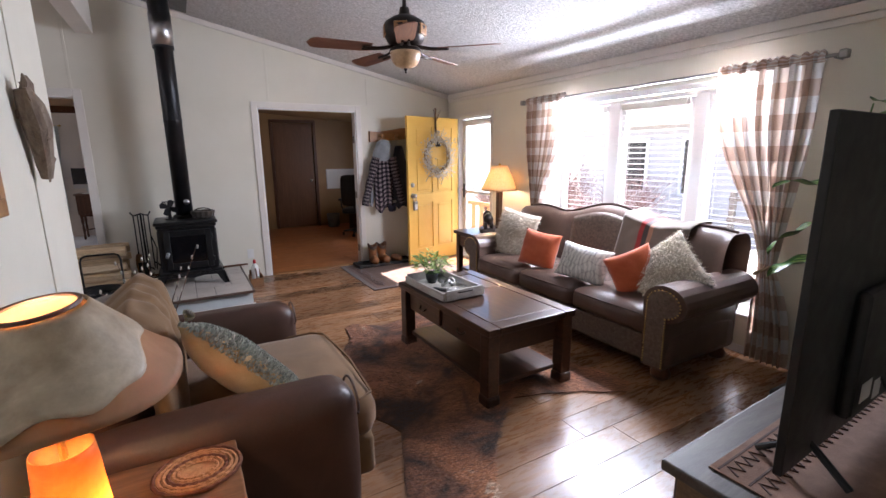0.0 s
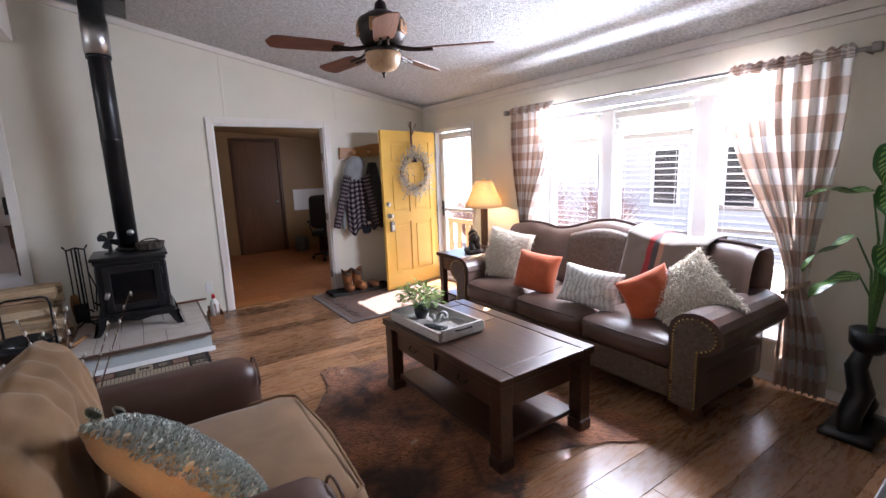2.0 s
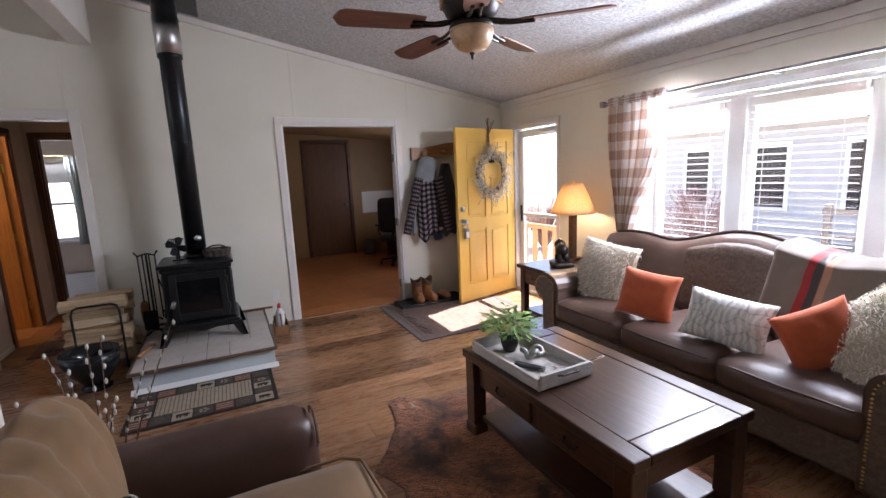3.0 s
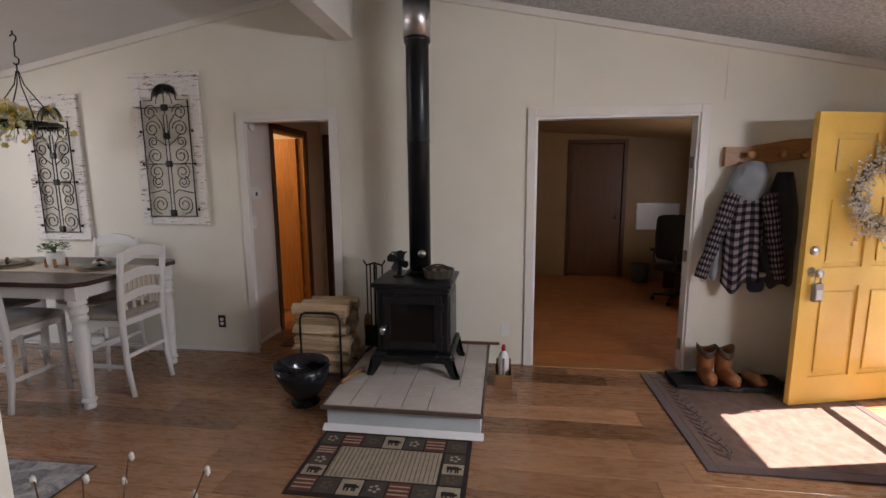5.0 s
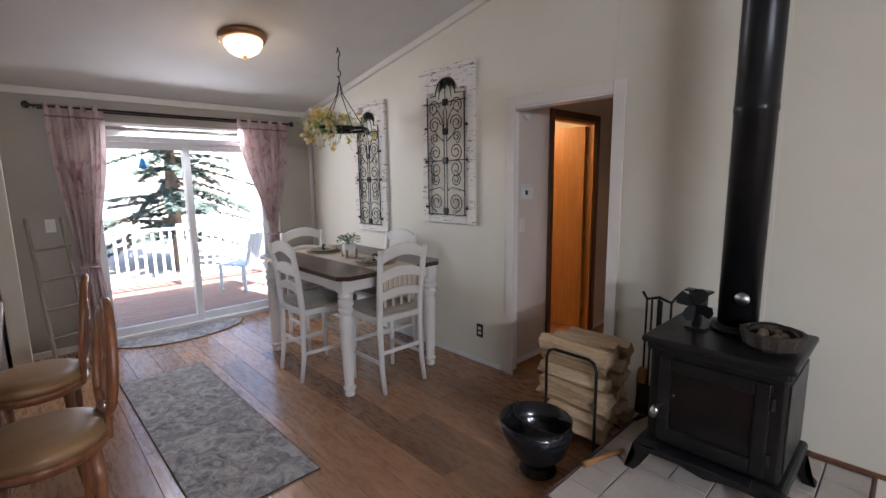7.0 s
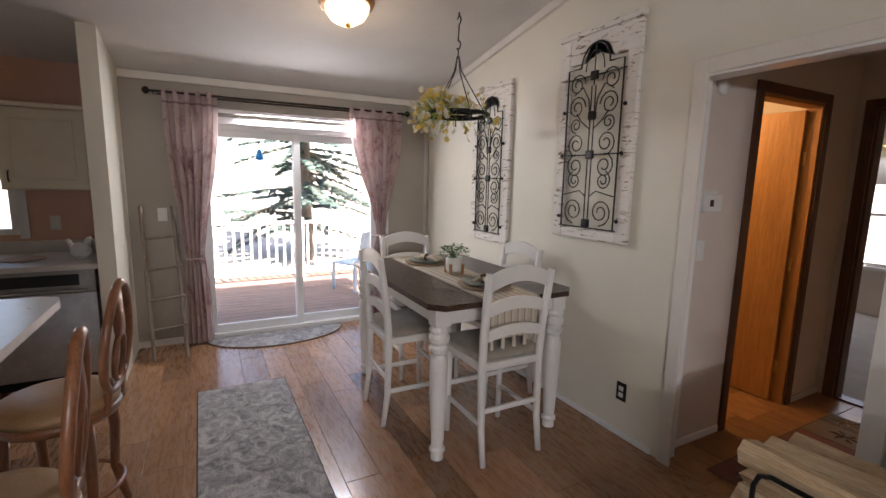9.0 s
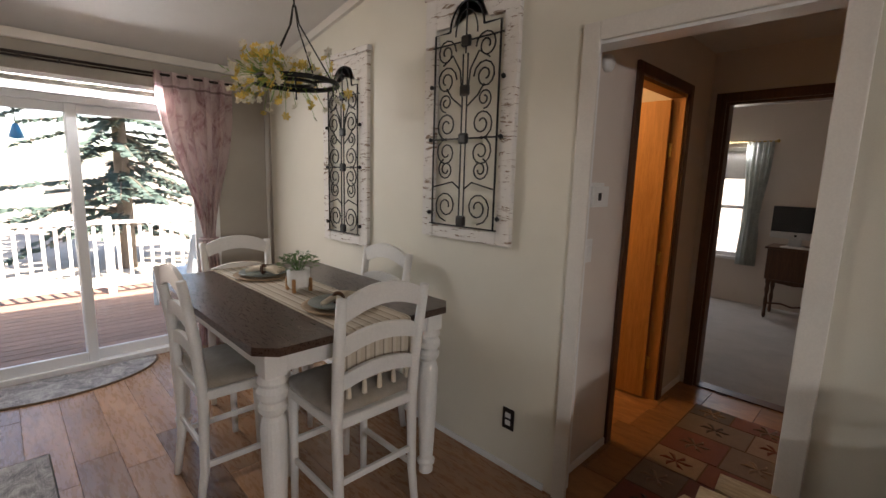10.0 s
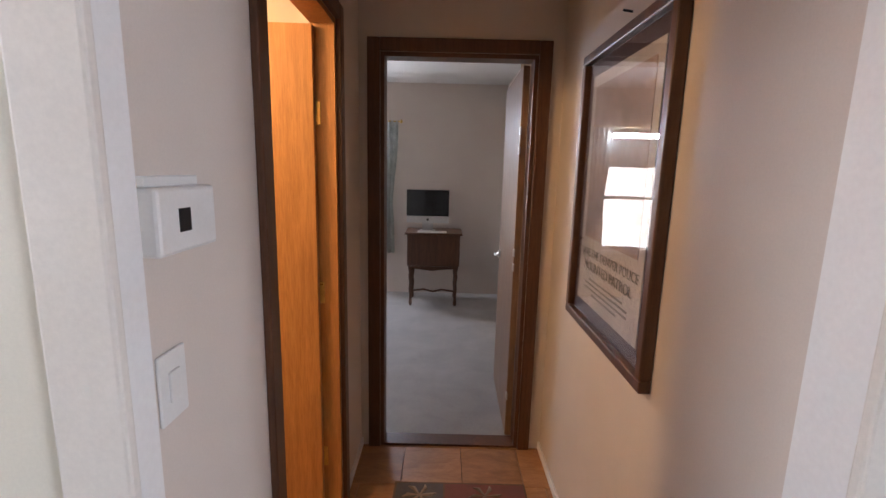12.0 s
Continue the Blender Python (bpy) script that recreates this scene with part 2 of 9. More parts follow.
def solo(name, bm, material, label, category, at=None, smooth=False, group="", kind=""):
    return tagged(part(name, bm, material, None, "", smooth, at), label, category, group, kind)


def box(bm, lo, hi, bev=0.0, seg=2):
    res = bmesh.ops.create_cube(bm, size=1.0)
    vs = res["verts"]
    for v in vs:
        v.co = Vector([lo[i] + (v.co[i] + 0.5) * (hi[i] - lo[i]) for i in range(3)])
    if bev:
        es = list({e for v in vs for e in v.link_edges})
        bmesh.ops.bevel(bm, geom=es, offset=bev, segments=seg, affect="EDGES", profile=0.5)
    return bm


def B(*boxes, bev=0.0, seg=2):
    bm = bmesh.new()
    for lo, hi in boxes:
        box(bm, lo, hi, bev, seg)
    return bm


def tube(bm, pts, r, seg=8, closed=False):
    """A round bar along the points; r: one radius, or one for each point."""
    pts = [Vector(p) for p in pts]
    n = len(pts)
    rs = r if isinstance(r, (list, tuple)) else [r] * n
    rings, side = [], None
    for i, p in enumerate(pts):
        a = pts[(i - 1) % n] if closed or i else p
        c = pts[(i + 1) % n] if closed or i < n - 1 else p
        d = (c - a).normalized()
        if side is None:
            side = d.orthogonal().normalized()
        side = (side - d * side.dot(d))
        side = side.normalized() if side.length > 1e-6 else d.orthogonal().normalized()
        up = d.cross(side)
        rings.append([bm.verts.new(p + rs[i] * (math.cos(2 * math.pi * k / seg) * side + math.sin(2 * math.pi * k / seg) * up)) for k in range(seg)])
    for i in range(n if closed else n - 1):
        a, c = rings[i], rings[(i + 1) % n]
        for k in range(seg):
            bm.faces.new((a[k], a[(k + 1) % seg], c[(k + 1) % seg], c[k]))
    if not closed:
        bm.faces.new(rings[0][::-1])
        bm.faces.new(rings[-1])
    return bm


def lathe(bm, profile, seg=24, at=(0, 0, 0), wobble=None):
    rings = []
    for r, z in profile:
        rings.append([bm.verts.new((at[0] + max(r, 1e-4) * (1 if wobble is None else wobble(k / seg, z)) * math.cos(2 * math.pi * k / seg), at[1] + max(r, 1e-4) * (1 if wobble is None else wobble(k / seg, z)) * math.sin(2 * math.pi * k / seg), at[2] + z)) for k in range(seg)])
    for a, c in zip(rings, rings[1:]):
        for k in range(seg):
            bm.faces.new((a[k], a[(k + 1) % seg], c[(k + 1) % seg], c[k]))
    bm.faces.new(rings[0][::-1])
    bm.faces.new(rings[-1])
    return bm


def turned(profile, seg=24, **k):
    return lathe(bmesh.new(), profile, seg, **k)


def bar(pts, r, seg=8, closed=False):
    return tube(bmesh.new(), pts, r, seg, closed)


def grid(f, nu, nv, wrap_u=False, thick=0.0):
    """A sheet over u, v in 0..1 with a UV map; thick: gives it a back."""
    bm = bmesh.new()
    uv = bm.loops.layers.uv.new("UVMap")
    cols = nu if wrap_u else nu + 1
    layers = []
    pts = [[Vector(f(i / nu, j / nv)) for j in range(nv + 1)] for i in range(cols)]
    for off in ((0.0, -thick) if thick else (0.0,)):
        vs = []
        for i in range(cols):
            col = []
            for j in range(nv + 1):
                p = pts[i][j]
                if off:
                    du = pts[(i + 1) % cols if wrap_u else min(i + 1, nu)][j] - pts[(i - 1) % cols if wrap_u else max(i - 1, 0)][j]
                    dv = pts[i][min(j + 1, nv)] - pts[i][max(j - 1, 0)]
                    nrm = du.cross(dv)
                    p = p + (nrm.normalized() if nrm.length > 1e-9 else Vector((0, 0, 1))) * off
                col.append(bm.verts.new(p))
            vs.append(col)
        layers.append(vs)
        for i in range(nu):
            for j in range(nv):
                i2 = (i + 1) % cols if wrap_u else i + 1
                fc = bm.faces.new((vs[i][j], vs[i2][j], vs[i2][j + 1], vs[i][j + 1]))
                for lp, (a, c) in zip(fc.loops, ((i, j), (i + 1, j), (i + 1, j + 1), (i, j + 1))):
                    lp[uv].uv = (a / nu, c / nv)
    if thick:
        a, c = layers
        def rim(loop):
            for (i, j), (k, l) in zip(loop, loop[1:]):
                bm.faces.new((a[i][j], a[k][l], c[k][l], c[i][j]))
        rim([(i, 0) for i in range(cols)] + ([(0, 0)] if wrap_u else []))
        rim([(i, nv) for i in range(cols)] + ([(0, nv)] if wrap_u else []))
        if not wrap_u:
            rim([(0, j) for j in range(nv + 1)])
            rim([(nu, j) for j in range(nv + 1)])
    return bm


def pillow(w, h, t, n=18, lump=0.01, seed=0, pinch=0.08, power=2.2):
    """A stuffed cushion: two bellied faces that meet in a seam; lies in local x, z and is t thick in y."""
    bm = bmesh.new()
    for sgn in (-1, 1):
        vs = []
        for i in range(n + 1):
            row = []
            for j in range(n + 1):
                u, v = 2 * i / n - 1, 2 * j / n - 1
                belly = max(0.0, (1 - abs(u) ** power) * (1 - abs(v) ** power)) ** 0.5
                px = u * (1 - pinch * (1 - abs(v) ** 2) * abs(u) ** 4)
                pz = v * (1 - pinch * (1 - abs(u) ** 2) * abs(v) ** 4)
                nz = noise.noise((u * 2.2 + seed, v * 2.2, sgn * 3.0 + seed)) * lump * belly
                row.append(bm.verts.new((px * w / 2, sgn * (belly * t / 2 + nz), pz * h / 2)))
            vs.append(row)
        for i in range(n):
            for j in range(n):
                bm.faces.new((vs[i][j], vs[i + 1][j], vs[i + 1][j + 1], vs[i][j + 1]))
    bmesh.ops.remove_doubles(bm, verts=bm.verts, dist=1e-4)
    return bm


def soft_box(lo, hi, r=0.05, n=10, puff=0.02, seed=0, lump=0.006):
    """An upholstered block: rounded edges, slightly bellied faces."""
    bm = bmesh.new()
    bmesh.ops.create_cube(bm, size=2.0)
    bmesh.ops.subdivide_edges(bm, edges=bm.edges, cuts=n, use_grid_fill=True)
    c = [(lo[i] + hi[i]) / 2 for i in range(3)]
    e = [(hi[i] - lo[i]) / 2 for i in range(3)]
    for v in bm.verts:
        q = v.co.copy()
        p = Vector([math.copysign(abs(q[i]), q[i]) * e[i] for i in range(3)])
        inner = Vector([max(-(e[i] - r), min(e[i] - r, p[i])) for i in range(3)])
        d = p - inner
        if d.length > 1e-6:
            p = inner + d.normalized() * r
        for i in range(3):
            j, k = (i + 1) % 3, (i + 2) % 3
            if abs(abs(q[i]) - 1) < 1e-5:
                p[i] += math.copysign(puff * (1 - q[j] ** 2) * (1 - q[k] ** 2) + lump * noise.noise((p[j] * 7 + seed, p[k] * 7, seed + i)), q[i])
        v.co = p + Vector(c)
    return bm


def moved(bm, m):
    bmesh.ops.transform(bm, matrix=m, verts=bm.verts)
    return bm


def joined(*bms):
    out = bmesh.new()
    for b in bms:
        me = bpy.data.meshes.new("tmp")
        b.to_mesh(me)
        b.free()
        out.from_mesh(me)
        bpy.data.meshes.remove(me)
    return out


def prism(outline, depth, axis="y"):
    """The outline (a, b) drawn through a depth: in x, z along y, or in x, y along z, or in y, z along x."""
    bm = bmesh.new()
    put = {"y": lambda a, c, d: (a, d, c), "z": lambda a, c, d: (a, c, d), "x": lambda a, c, d: (d, a, c)}[axis]
    front = [bm.verts.new(put(a, c, depth[0])) for a, c in outline]
    back = [bm.verts.new(put(a, c, depth[1])) for a, c in outline]
    n = len(outline)
    f1, f2 = bm.faces.new(front), bm.faces.new(back[::-1])
    for k in range(n):
        bm.faces.new((front[k], back[k], back[(k + 1) % n], front[(k + 1) % n]))
    bmesh.ops.triangulate(bm, faces=[f1, f2])
    return bm


def setting(name, bm, material, label="", smooth=False):
    return tagged(part(name, bm, material, None, "", smooth), label, kind="structure")


# ---- plan ----
YG, XW, XD = 5.40, 3.45, -4.87        # gable wall, window wall, sliding-door wall
YS, XP, YP = -1.6, -0.575, 2.52         # wall behind, partition face, partition end
RIDGE = -0.71


def roof_z(x):
    return 2.31 + 0.2 * (XW - x) if x > RIDGE else 3.135 - 0.178 * (RIDGE - x)

# ---- large structure ----
def gable_piece(x0, x1, z0, y0, y1):
    xs = [x0] + ([RIDGE - 0.001, RIDGE + 0.001] if x0 < RIDGE < x1 else []) + [x1]
    return prism([(x0, z0), (x1, z0)] + [(x, roof_z(x) + 0.03) for x in reversed(xs)], (y0, y1))


HALL_X0, HALL_X1, HALL_Z = -1.70, -0.84, 2.076
OFF_X0, OFF_X1, OFF_Z = 0.822, 2.030, 2.040
ENT_Y0, ENT_Y1, ENT_Z = 4.335, 5.135, 1.98
WIN_Y0, WIN_Y1, WIN_Z0, WIN_Z1 = 1.03, 3.32, 0.285, 1.945
SL_Y0, SL_Y1, SL_Z = 3.13, 4.91, 2.01

setting("wall_north", joined(
    gable_piece(XD, HALL_X0, 0, YG, YG + 0.11), gable_piece(HALL_X0, HALL_X1, HALL_Z, YG, YG + 0.11),
    gable_piece(HALL_X1, OFF_X0, 0, YG, YG + 0.11), gable_piece(OFF_X0, OFF_X1, OFF_Z, YG, YG + 0.11),
    gable_piece(OFF_X1, XW, 0, YG, YG + 0.11)), WALL, "cream painted panel gable wall")
setting("wall_east", B(
    ((XW, ENT_Y1, 0), (XW + 0.12, YG + 0.11, 2.36)), ((XW, ENT_Y0, ENT_Z), (XW + 0.12, ENT_Y1, 2.36)),
    ((XW, WIN_Y1, 0), (XW + 0.12, ENT_Y0, 2.36)), ((XW, WIN_Y0, WIN_Z1), (XW + 0.12, WIN_Y1, 2.36)),
    ((XW, WIN_Y0, 0), (XW + 0.12, WIN_Y1, WIN_Z0)), ((XW, YS, 0), (XW + 0.12, WIN_Y0, 2.36))), WALL, "cream painted wall with the front window")
WX = 3.69
setting("window_box", B(
    ((XW + 0.12, WIN_Y0 - 0.06, WIN_Z0 - 0.06), (WX + 0.1, WIN_Y1 + 0.06, WIN_Z0)), ((XW + 0.12, WIN_Y0 - 0.06, WIN_Z1), (WX + 0.1, WIN_Y1 + 0.06, WIN_Z1 + 0.06)),
    ((XW + 0.12, WIN_Y0 - 0.06, WIN_Z0), (WX + 0.1, WIN_Y0, WIN_Z1)), ((XW + 0.12, WIN_Y1, WIN_Z0), (WX + 0.1, WIN_Y1 + 0.06, WIN_Z1))), WHITE, "white boxed-out window recess")
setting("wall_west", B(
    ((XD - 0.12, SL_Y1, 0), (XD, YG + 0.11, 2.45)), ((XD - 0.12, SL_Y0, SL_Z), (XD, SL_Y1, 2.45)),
    ((XD - 0.12, 2.61, 0), (XD, SL_Y0, 2.45))), WALL_GREY, "grey-beige wall round the sliding door")
setting("wall_south", joined(gable_piece(XD, XW, 0, YS - 0.1, YS)), WALL, "cream painted wall")
setting("partition_wall", joined(gable_piece(XP - 0.12, XP, 0, YS, YP)), WALL, "cream painted partition wall")
setting("wall_stub", B(((XD, 2.50, 0), (-4.13, 2.61, 2.55))), WALL, "cream wall stub beside the kitchen")
K0 = 1.05
setting("kitchen_wall", B(
    ((XD - 0.12, YS, 0), (XD, 0.9, 2.45)), ((XD - 0.12, 0.9, 0), (XD, 1.9, 1.05)), ((XD - 0.12, 0.9, 1.95), (XD, 1.9, 2.45)),
    ((XD - 0.12, 1.9, 0), (XD, 2.61, 2.45))), WALL_PEACH, "peach painted kitchen wall")

bm = prism([(RIDGE, roof_z(RIDGE + 0.01)), (XW + 0.12, roof_z(XW + 0.12)), (XW + 0.12, roof_z(XW + 0.12) + 0.15), (RIDGE, roof_z(RIDGE + 0.01) + 0.15)], (YS - 0.1, YG + 0.11))
setting("ceiling", bm, POPCORN, "white popcorn textured sloping ceiling")
bm = prism([(XD - 0.12, roof_z(XD - 0.12)), (RIDGE, roof_z(RIDGE)), (RIDGE, roof_z(RIDGE) + 0.15), (XD - 0.12, roof_z(XD - 0.12) + 0.15)], (YS - 0.1, YG + 0.11))
setting("ceiling_dining", bm, CEIL, "off-white smooth sloping ceiling")
setting("ridge_beam", B(((-0.785, YS, 2.68), (-0.635, YG, 3.2)), bev=0.006), TRIM, "cream painted boxed ridge beam")
setting("floor", B(((XD, YS, -0.12), (XW + 0.05, YG + 0.02, -0.012))), SUBFLOOR, "wood laminate plank floor")

# mouldings, battens and baseboards
def cove(x0, x1, w=0.055, d=0.03):
    z0, z1 = roof_z(x0 + 1e-4), roof_z(x1 - 1e-4)
    return prism([(x0, z0 - w), (x1, z1 - w), (x1, z1), (x0, z0)], (YG - d, YG))


setting("trim_north", joined(cove(XD, -0.785), cove(-0.635, XW)), TRIM, "painted moulding under the ceiling")
setting("trim_east", B(((XW - 0.03, YS, 2.245), (XW, YG - 0.03, 2.31)), ((XW - 0.018, YS, 2.20), (XW, YG - 0.03, 2.242)), bev=0.004), TRIM, "painted moulding under the ceiling")
setting("trim_west", B(((XD, 2.61, 2.33), (XD + 0.03, YG - 0.03, 2.392)), bev=0.004), TRIM, "painted moulding under the ceiling")
bm = bmesh.new()
for x, z0 in ((-0.885, 2.15), (0.96, 2.13), (2.2, 2.13)):
    box(bm, (x - 0.012, YG - 0.006, z0), (x + 0.012, YG, roof_z(x) - 0.06), 0.002)
for x in (-0.03,):
    box(bm, (x - 0.012, YG - 0.006, 0.05), (x + 0.012, YG, roof_z(x) - 0.06), 0.002)
setting("wall_battens", bm, WALL, "cream seam strips on the panel wall")
setting("wall_battens_partition", B(*[((XP, y - 0.01, 0.05), (XP + 0.006, y + 0.01, 2.55)) for y in (0.78, 1.99)], bev=0.002), WALL, "cream seam strips on the partition")
bm = B(((XD, YG - 0.012, 0), (HALL_X0 - 0.06, YG, 0.035)), ((HALL_X1 + 0.06, YG - 0.012, 0), (-0.545, YG, 0.035)), ((OFF_X1 + 0.06, YG - 0.012, 0), (XW, YG, 0.035)),
       ((XW - 0.012, YS, 0), (XW, ENT_Y0 - 0.06, 0.06)), ((XP, YS, 0), (XP + 0.012, YP, 0.035)), ((XD, 2.61, 0), (XD + 0.012, SL_Y0 - 0.065, 0.06)), bev=0.003)
setting("baseboard", bm, WHITE, "white painted baseboards")


def door_casing(name, along, fixed, a0, a1, top, w, t, material, side=-1, label="painted door casing"):
    """Casing round an opening in a wall; along: the axis it runs on; side: the room's side."""
    lo, hi = (fixed + side * t, fixed) if side < 0 else (fixed, fixed + t)
    spans = [(a0 - w, a0, 0, top + w), (a1, a1 + w, 0, top + w), (a0, a1, top, top + w)]
    bm = bmesh.new()
    for s0, s1, z0, z1 in spans:
        if along == "x":
            box(bm, (s0, lo, z0), (s1, hi, z1), 0.004)
        else:
            box(bm, (lo, s0, z0), (hi, s1, z1), 0.004)
    return setting(name, bm, material, label)


door_casing("door_casing_hall", "x", YG, -1.635, -0.882, HALL_Z, 0.075, 0.016, TRIM, label="white painted casing round the hall opening")
door_casing("door_casing_office", "x", YG, OFF_X0, OFF_X1, OFF_Z, 0.068, 0.018, TRIM, label="white painted casing round the office opening")
door_casing("door_casing_entry", "y", XW, ENT_Y0, ENT_Y1, ENT_Z, 0.045, 0.015, TRIM, label="painted casing round the entry")
# thin strip in the west wall's darker colour, next to the corner
setting("wall_corner_strip", B(((XD, YG - 0.004, 0.036), (-4.75, YG, 2.36))), WALL_GREY, "grey-beige strip on the gable wall beside the corner")
setting("jamb_hall", B(((HALL_X0, YG, 0), (HALL_X0 + 0.012, YG + 0.112, HALL_Z)), ((HALL_X1 - 0.012, YG, 0), (HALL_X1, YG + 0.112, HALL_Z)), ((HALL_X0 + 0.012, YG, HALL_Z - 0.012), (HALL_X1 - 0.012, YG + 0.112, HALL_Z))), WHITE, "white painted jamb")
jo = setting("jamb_office", B(((OFF_X0, YG, 0), (OFF_X0 + 0.015, YG + 0.112, OFF_Z)), ((OFF_X1 - 0.015, YG, 0), (OFF_X1, YG + 0.112, OFF_Z)), ((OFF_X0 + 0.015, YG, OFF_Z - 0.015), (OFF_X1 - 0.015, YG + 0.112, OFF_Z))), WHITE, "white painted jamb with hinges")
hinge = part("hinge", B(((OFF_X1 - 0.03, YG + 0.03, -0.045), (OFF_X1 - 0.014, YG + 0.07, 0.045)), bev=0.003), PEWTER, jo, "grey metal hinge")
hinge.location.z = 1.68
for z in (0.95, 0.22):
    twin(hinge, pose(0, 0, z))

# big front window: three sashes with blinds
def sash(name, y0, y1, z0, z1, x, w=0.045, rail=None):
    win = thing(name, pose(x, 0, 0), "white vinyl window sash with clear glass", "window", "front window sashes", "structure")
    part("window_frame", B(((-0.03, y0, z0), (0.03, y0 + w, z1)), ((-0.03, y1 - w, z0), (0.03, y1, z1)), ((-0.03, y0 + w, z0), (0.03, y1 - w, z0 + w)), ((-0.03, y0 + w, z1 - w), (0.03, y1 - w, z1)), bev=0.005), VINYL, win)
    p = part("pane", B(((-0.004, y0 + w, z0 + w), (0.004, y1 - w, z1 - w))), GLASS, win)
    p.visible_shadow = False
    if rail:
        part("meeting_rail", B(((-0.025, y0 + w, rail - 0.02), (0.025, y1 - w, rail + 0.02)), bev=0.004), VINYL, win)
    return win


SASHES = ((1.05, 1.697), (1.803, 2.539), (2.66, 3.30))
for n, (y0, y1) in enumerate(SASHES):
    sash("window_%d" % (n + 1), y0, y1, WIN_Z0 + 0.03, WIN_Z1 - 0.02, WX + 0.03)
setting("window_mullions", B(((WX - 0.03, 1.697, WIN_Z0), (WX + 0.08, 1.803, WIN_Z1)), ((WX - 0.03, 2.539, WIN_Z0), (WX + 0.08, 2.66, WIN_Z1)), ((WX, WIN_Y0, WIN_Z0), (WX + 0.08, 1.05, WIN_Z1)), ((WX, 3.30, WIN_Z0), (WX + 0.08, WIN_Y1, WIN_Z1)), ((WX, 1.05, WIN_Z0), (WX + 0.08, 1.697, WIN_Z0 + 0.03)), ((WX, 1.803, WIN_Z0), (WX + 0.08, 2.539, WIN_Z0 + 0.03)), ((WX, 2.66, WIN_Z0), (WX + 0.08, 3.30, WIN_Z0 + 0.03)), bev=0.004), VINYL, "white mullions between the sashes")
setting("window_casing", B(((XW - 0.015, WIN_Y0 - 0.05, WIN_Z0 + 0.02), (XW, WIN_Y0, WIN_Z1 + 0.05)), ((XW - 0.015, WIN_Y1, WIN_Z0 + 0.02), (XW, WIN_Y1 + 0.05, WIN_Z1 + 0.05)), ((XW - 0.015, WIN_Y0, WIN_Z1), (XW, WIN_Y1, WIN_Z1 + 0.05)), bev=0.003), WHITE, "white painted window casing")
setting("window_sill", B(((XW - 0.03, WIN_Y0 - 0.03, WIN_Z0), (WX, WIN_Y1 + 0.03, WIN_Z0 + 0.02)), bev=0.006), WHITE, "deep white window sill")
SLAT = plain("blind_slat_white", (0.80, 0.80, 0.79), 0.45)
for n, (y0, y1) in enumerate(SASHES):
    bl = thing("window_blind", pose(WX - 0.045, (y0 + y1) / 2, 0), "lowered white slatted blind with open slats", "blind", "front window blinds")
    h = (y1 - y0) / 2 - 0.045
    part("headrail", B(((-0.028, -h, 1.865), (0.028, h, 1.92)), bev=0.004), SLAT, bl)
    first = None
    for k in range(30):
        at = pose(0, 0, 0.385 + k * 0.0495, 0, 6)
        if first is None:
            first = part("slat", B(((-0.025, -h + 0.004, -0.0015), (0.025, h - 0.004, 0.0015))), SLAT, bl, at=at)
        else:
            twin(first, at)
    part("bottom_rail", B(((-0.025, -h, 0.335), (0.025, h, 0.36)), bev=0.004), SLAT, bl)
    for s in (-0.7, 0.7):
        part("cord", bar([(0.0, s * h, 0.35), (0.0, s * h, 1.87)], 0.0015, 5), SLAT, bl)

sky_strip("front_window_sky", pose(XW + 0.01, 2.17, 1.91, 0, 66, 0) @ pose(0, 0, 0, 0, 0, 90), 1.74, 0.06, 11.5)
sky_strip("sliding_door_sky", pose(XD + 0.035, 4.02, 2.09, 0, -55, 0) @ pose(0, 0, 0, 0, 0, 90), 1.05, 0.04, 3.3)

# storm door in the entry
sd = thing("storm_door", pose(XW + 0.085, 0, 0), "white aluminium storm door with two glass panes", "door", kind="structure")
y0, y1 = ENT_Y0 + 0.02, ENT_Y1 - 0.02
part("stile", B(((-0.02, y0, 0.03), (0.02, y0 + 0.075, 1.945)), ((-0.02, y1 - 0.075, 0.03), (0.02, y1, 1.945)), bev=0.005), VINYL, sd)
part("rail", B(((-0.02, y0 + 0.075, 0.03), (0.02, y1 - 0.075, 0.16)), ((-0.02, y0 + 0.075, 0.93), (0.02, y1 - 0.075, 0.972)), ((-0.02, y0 + 0.075, 1.865), (0.02, y1 - 0.075, 1.945)), bev=0.005), VINYL, sd)
for z0, z1 in ((0.16, 0.93), (0.972, 1.865)):
    part("pane", B(((-0.003, y0 + 0.075, z0), (0.003, y1 - 0.075, z1))), GLASS, sd).visible_shadow = False
part("handle", joined(B(((-0.035, y1 - 0.06, 0.86), (-0.02, y1 - 0.035, 1.06)), bev=0.004), bar([(-0.05, y1 - 0.045, 0.97), (-0.06, y1 - 0.11, 0.97)], 0.008)), BLACK, sd, "black lever handle")
part("closer", bar([(-0.05, y0 + 0.05, 1.895), (-0.05, y0 + 0.32, 1.895)], 0.016, 10), VINYL, sd)
setting("entry_jamb", B(((XW + 0.002, ENT_Y0, 0), (XW + 0.12, ENT_Y0 + 0.018, ENT_Z)), ((XW + 0.002, ENT_Y1 - 0.018, 0), (XW + 0.12, ENT_Y1, ENT_Z)), ((XW + 0.002, ENT_Y0 + 0.018, ENT_Z - 0.02), (XW + 0.12, ENT_Y1 - 0.018, ENT_Z)), ((XW, ENT_Y0 + 0.018, 0.0), (XW + 0.14, ENT_Y1 - 0.018, 0.028))), VINYL, "white entry jamb and threshold")

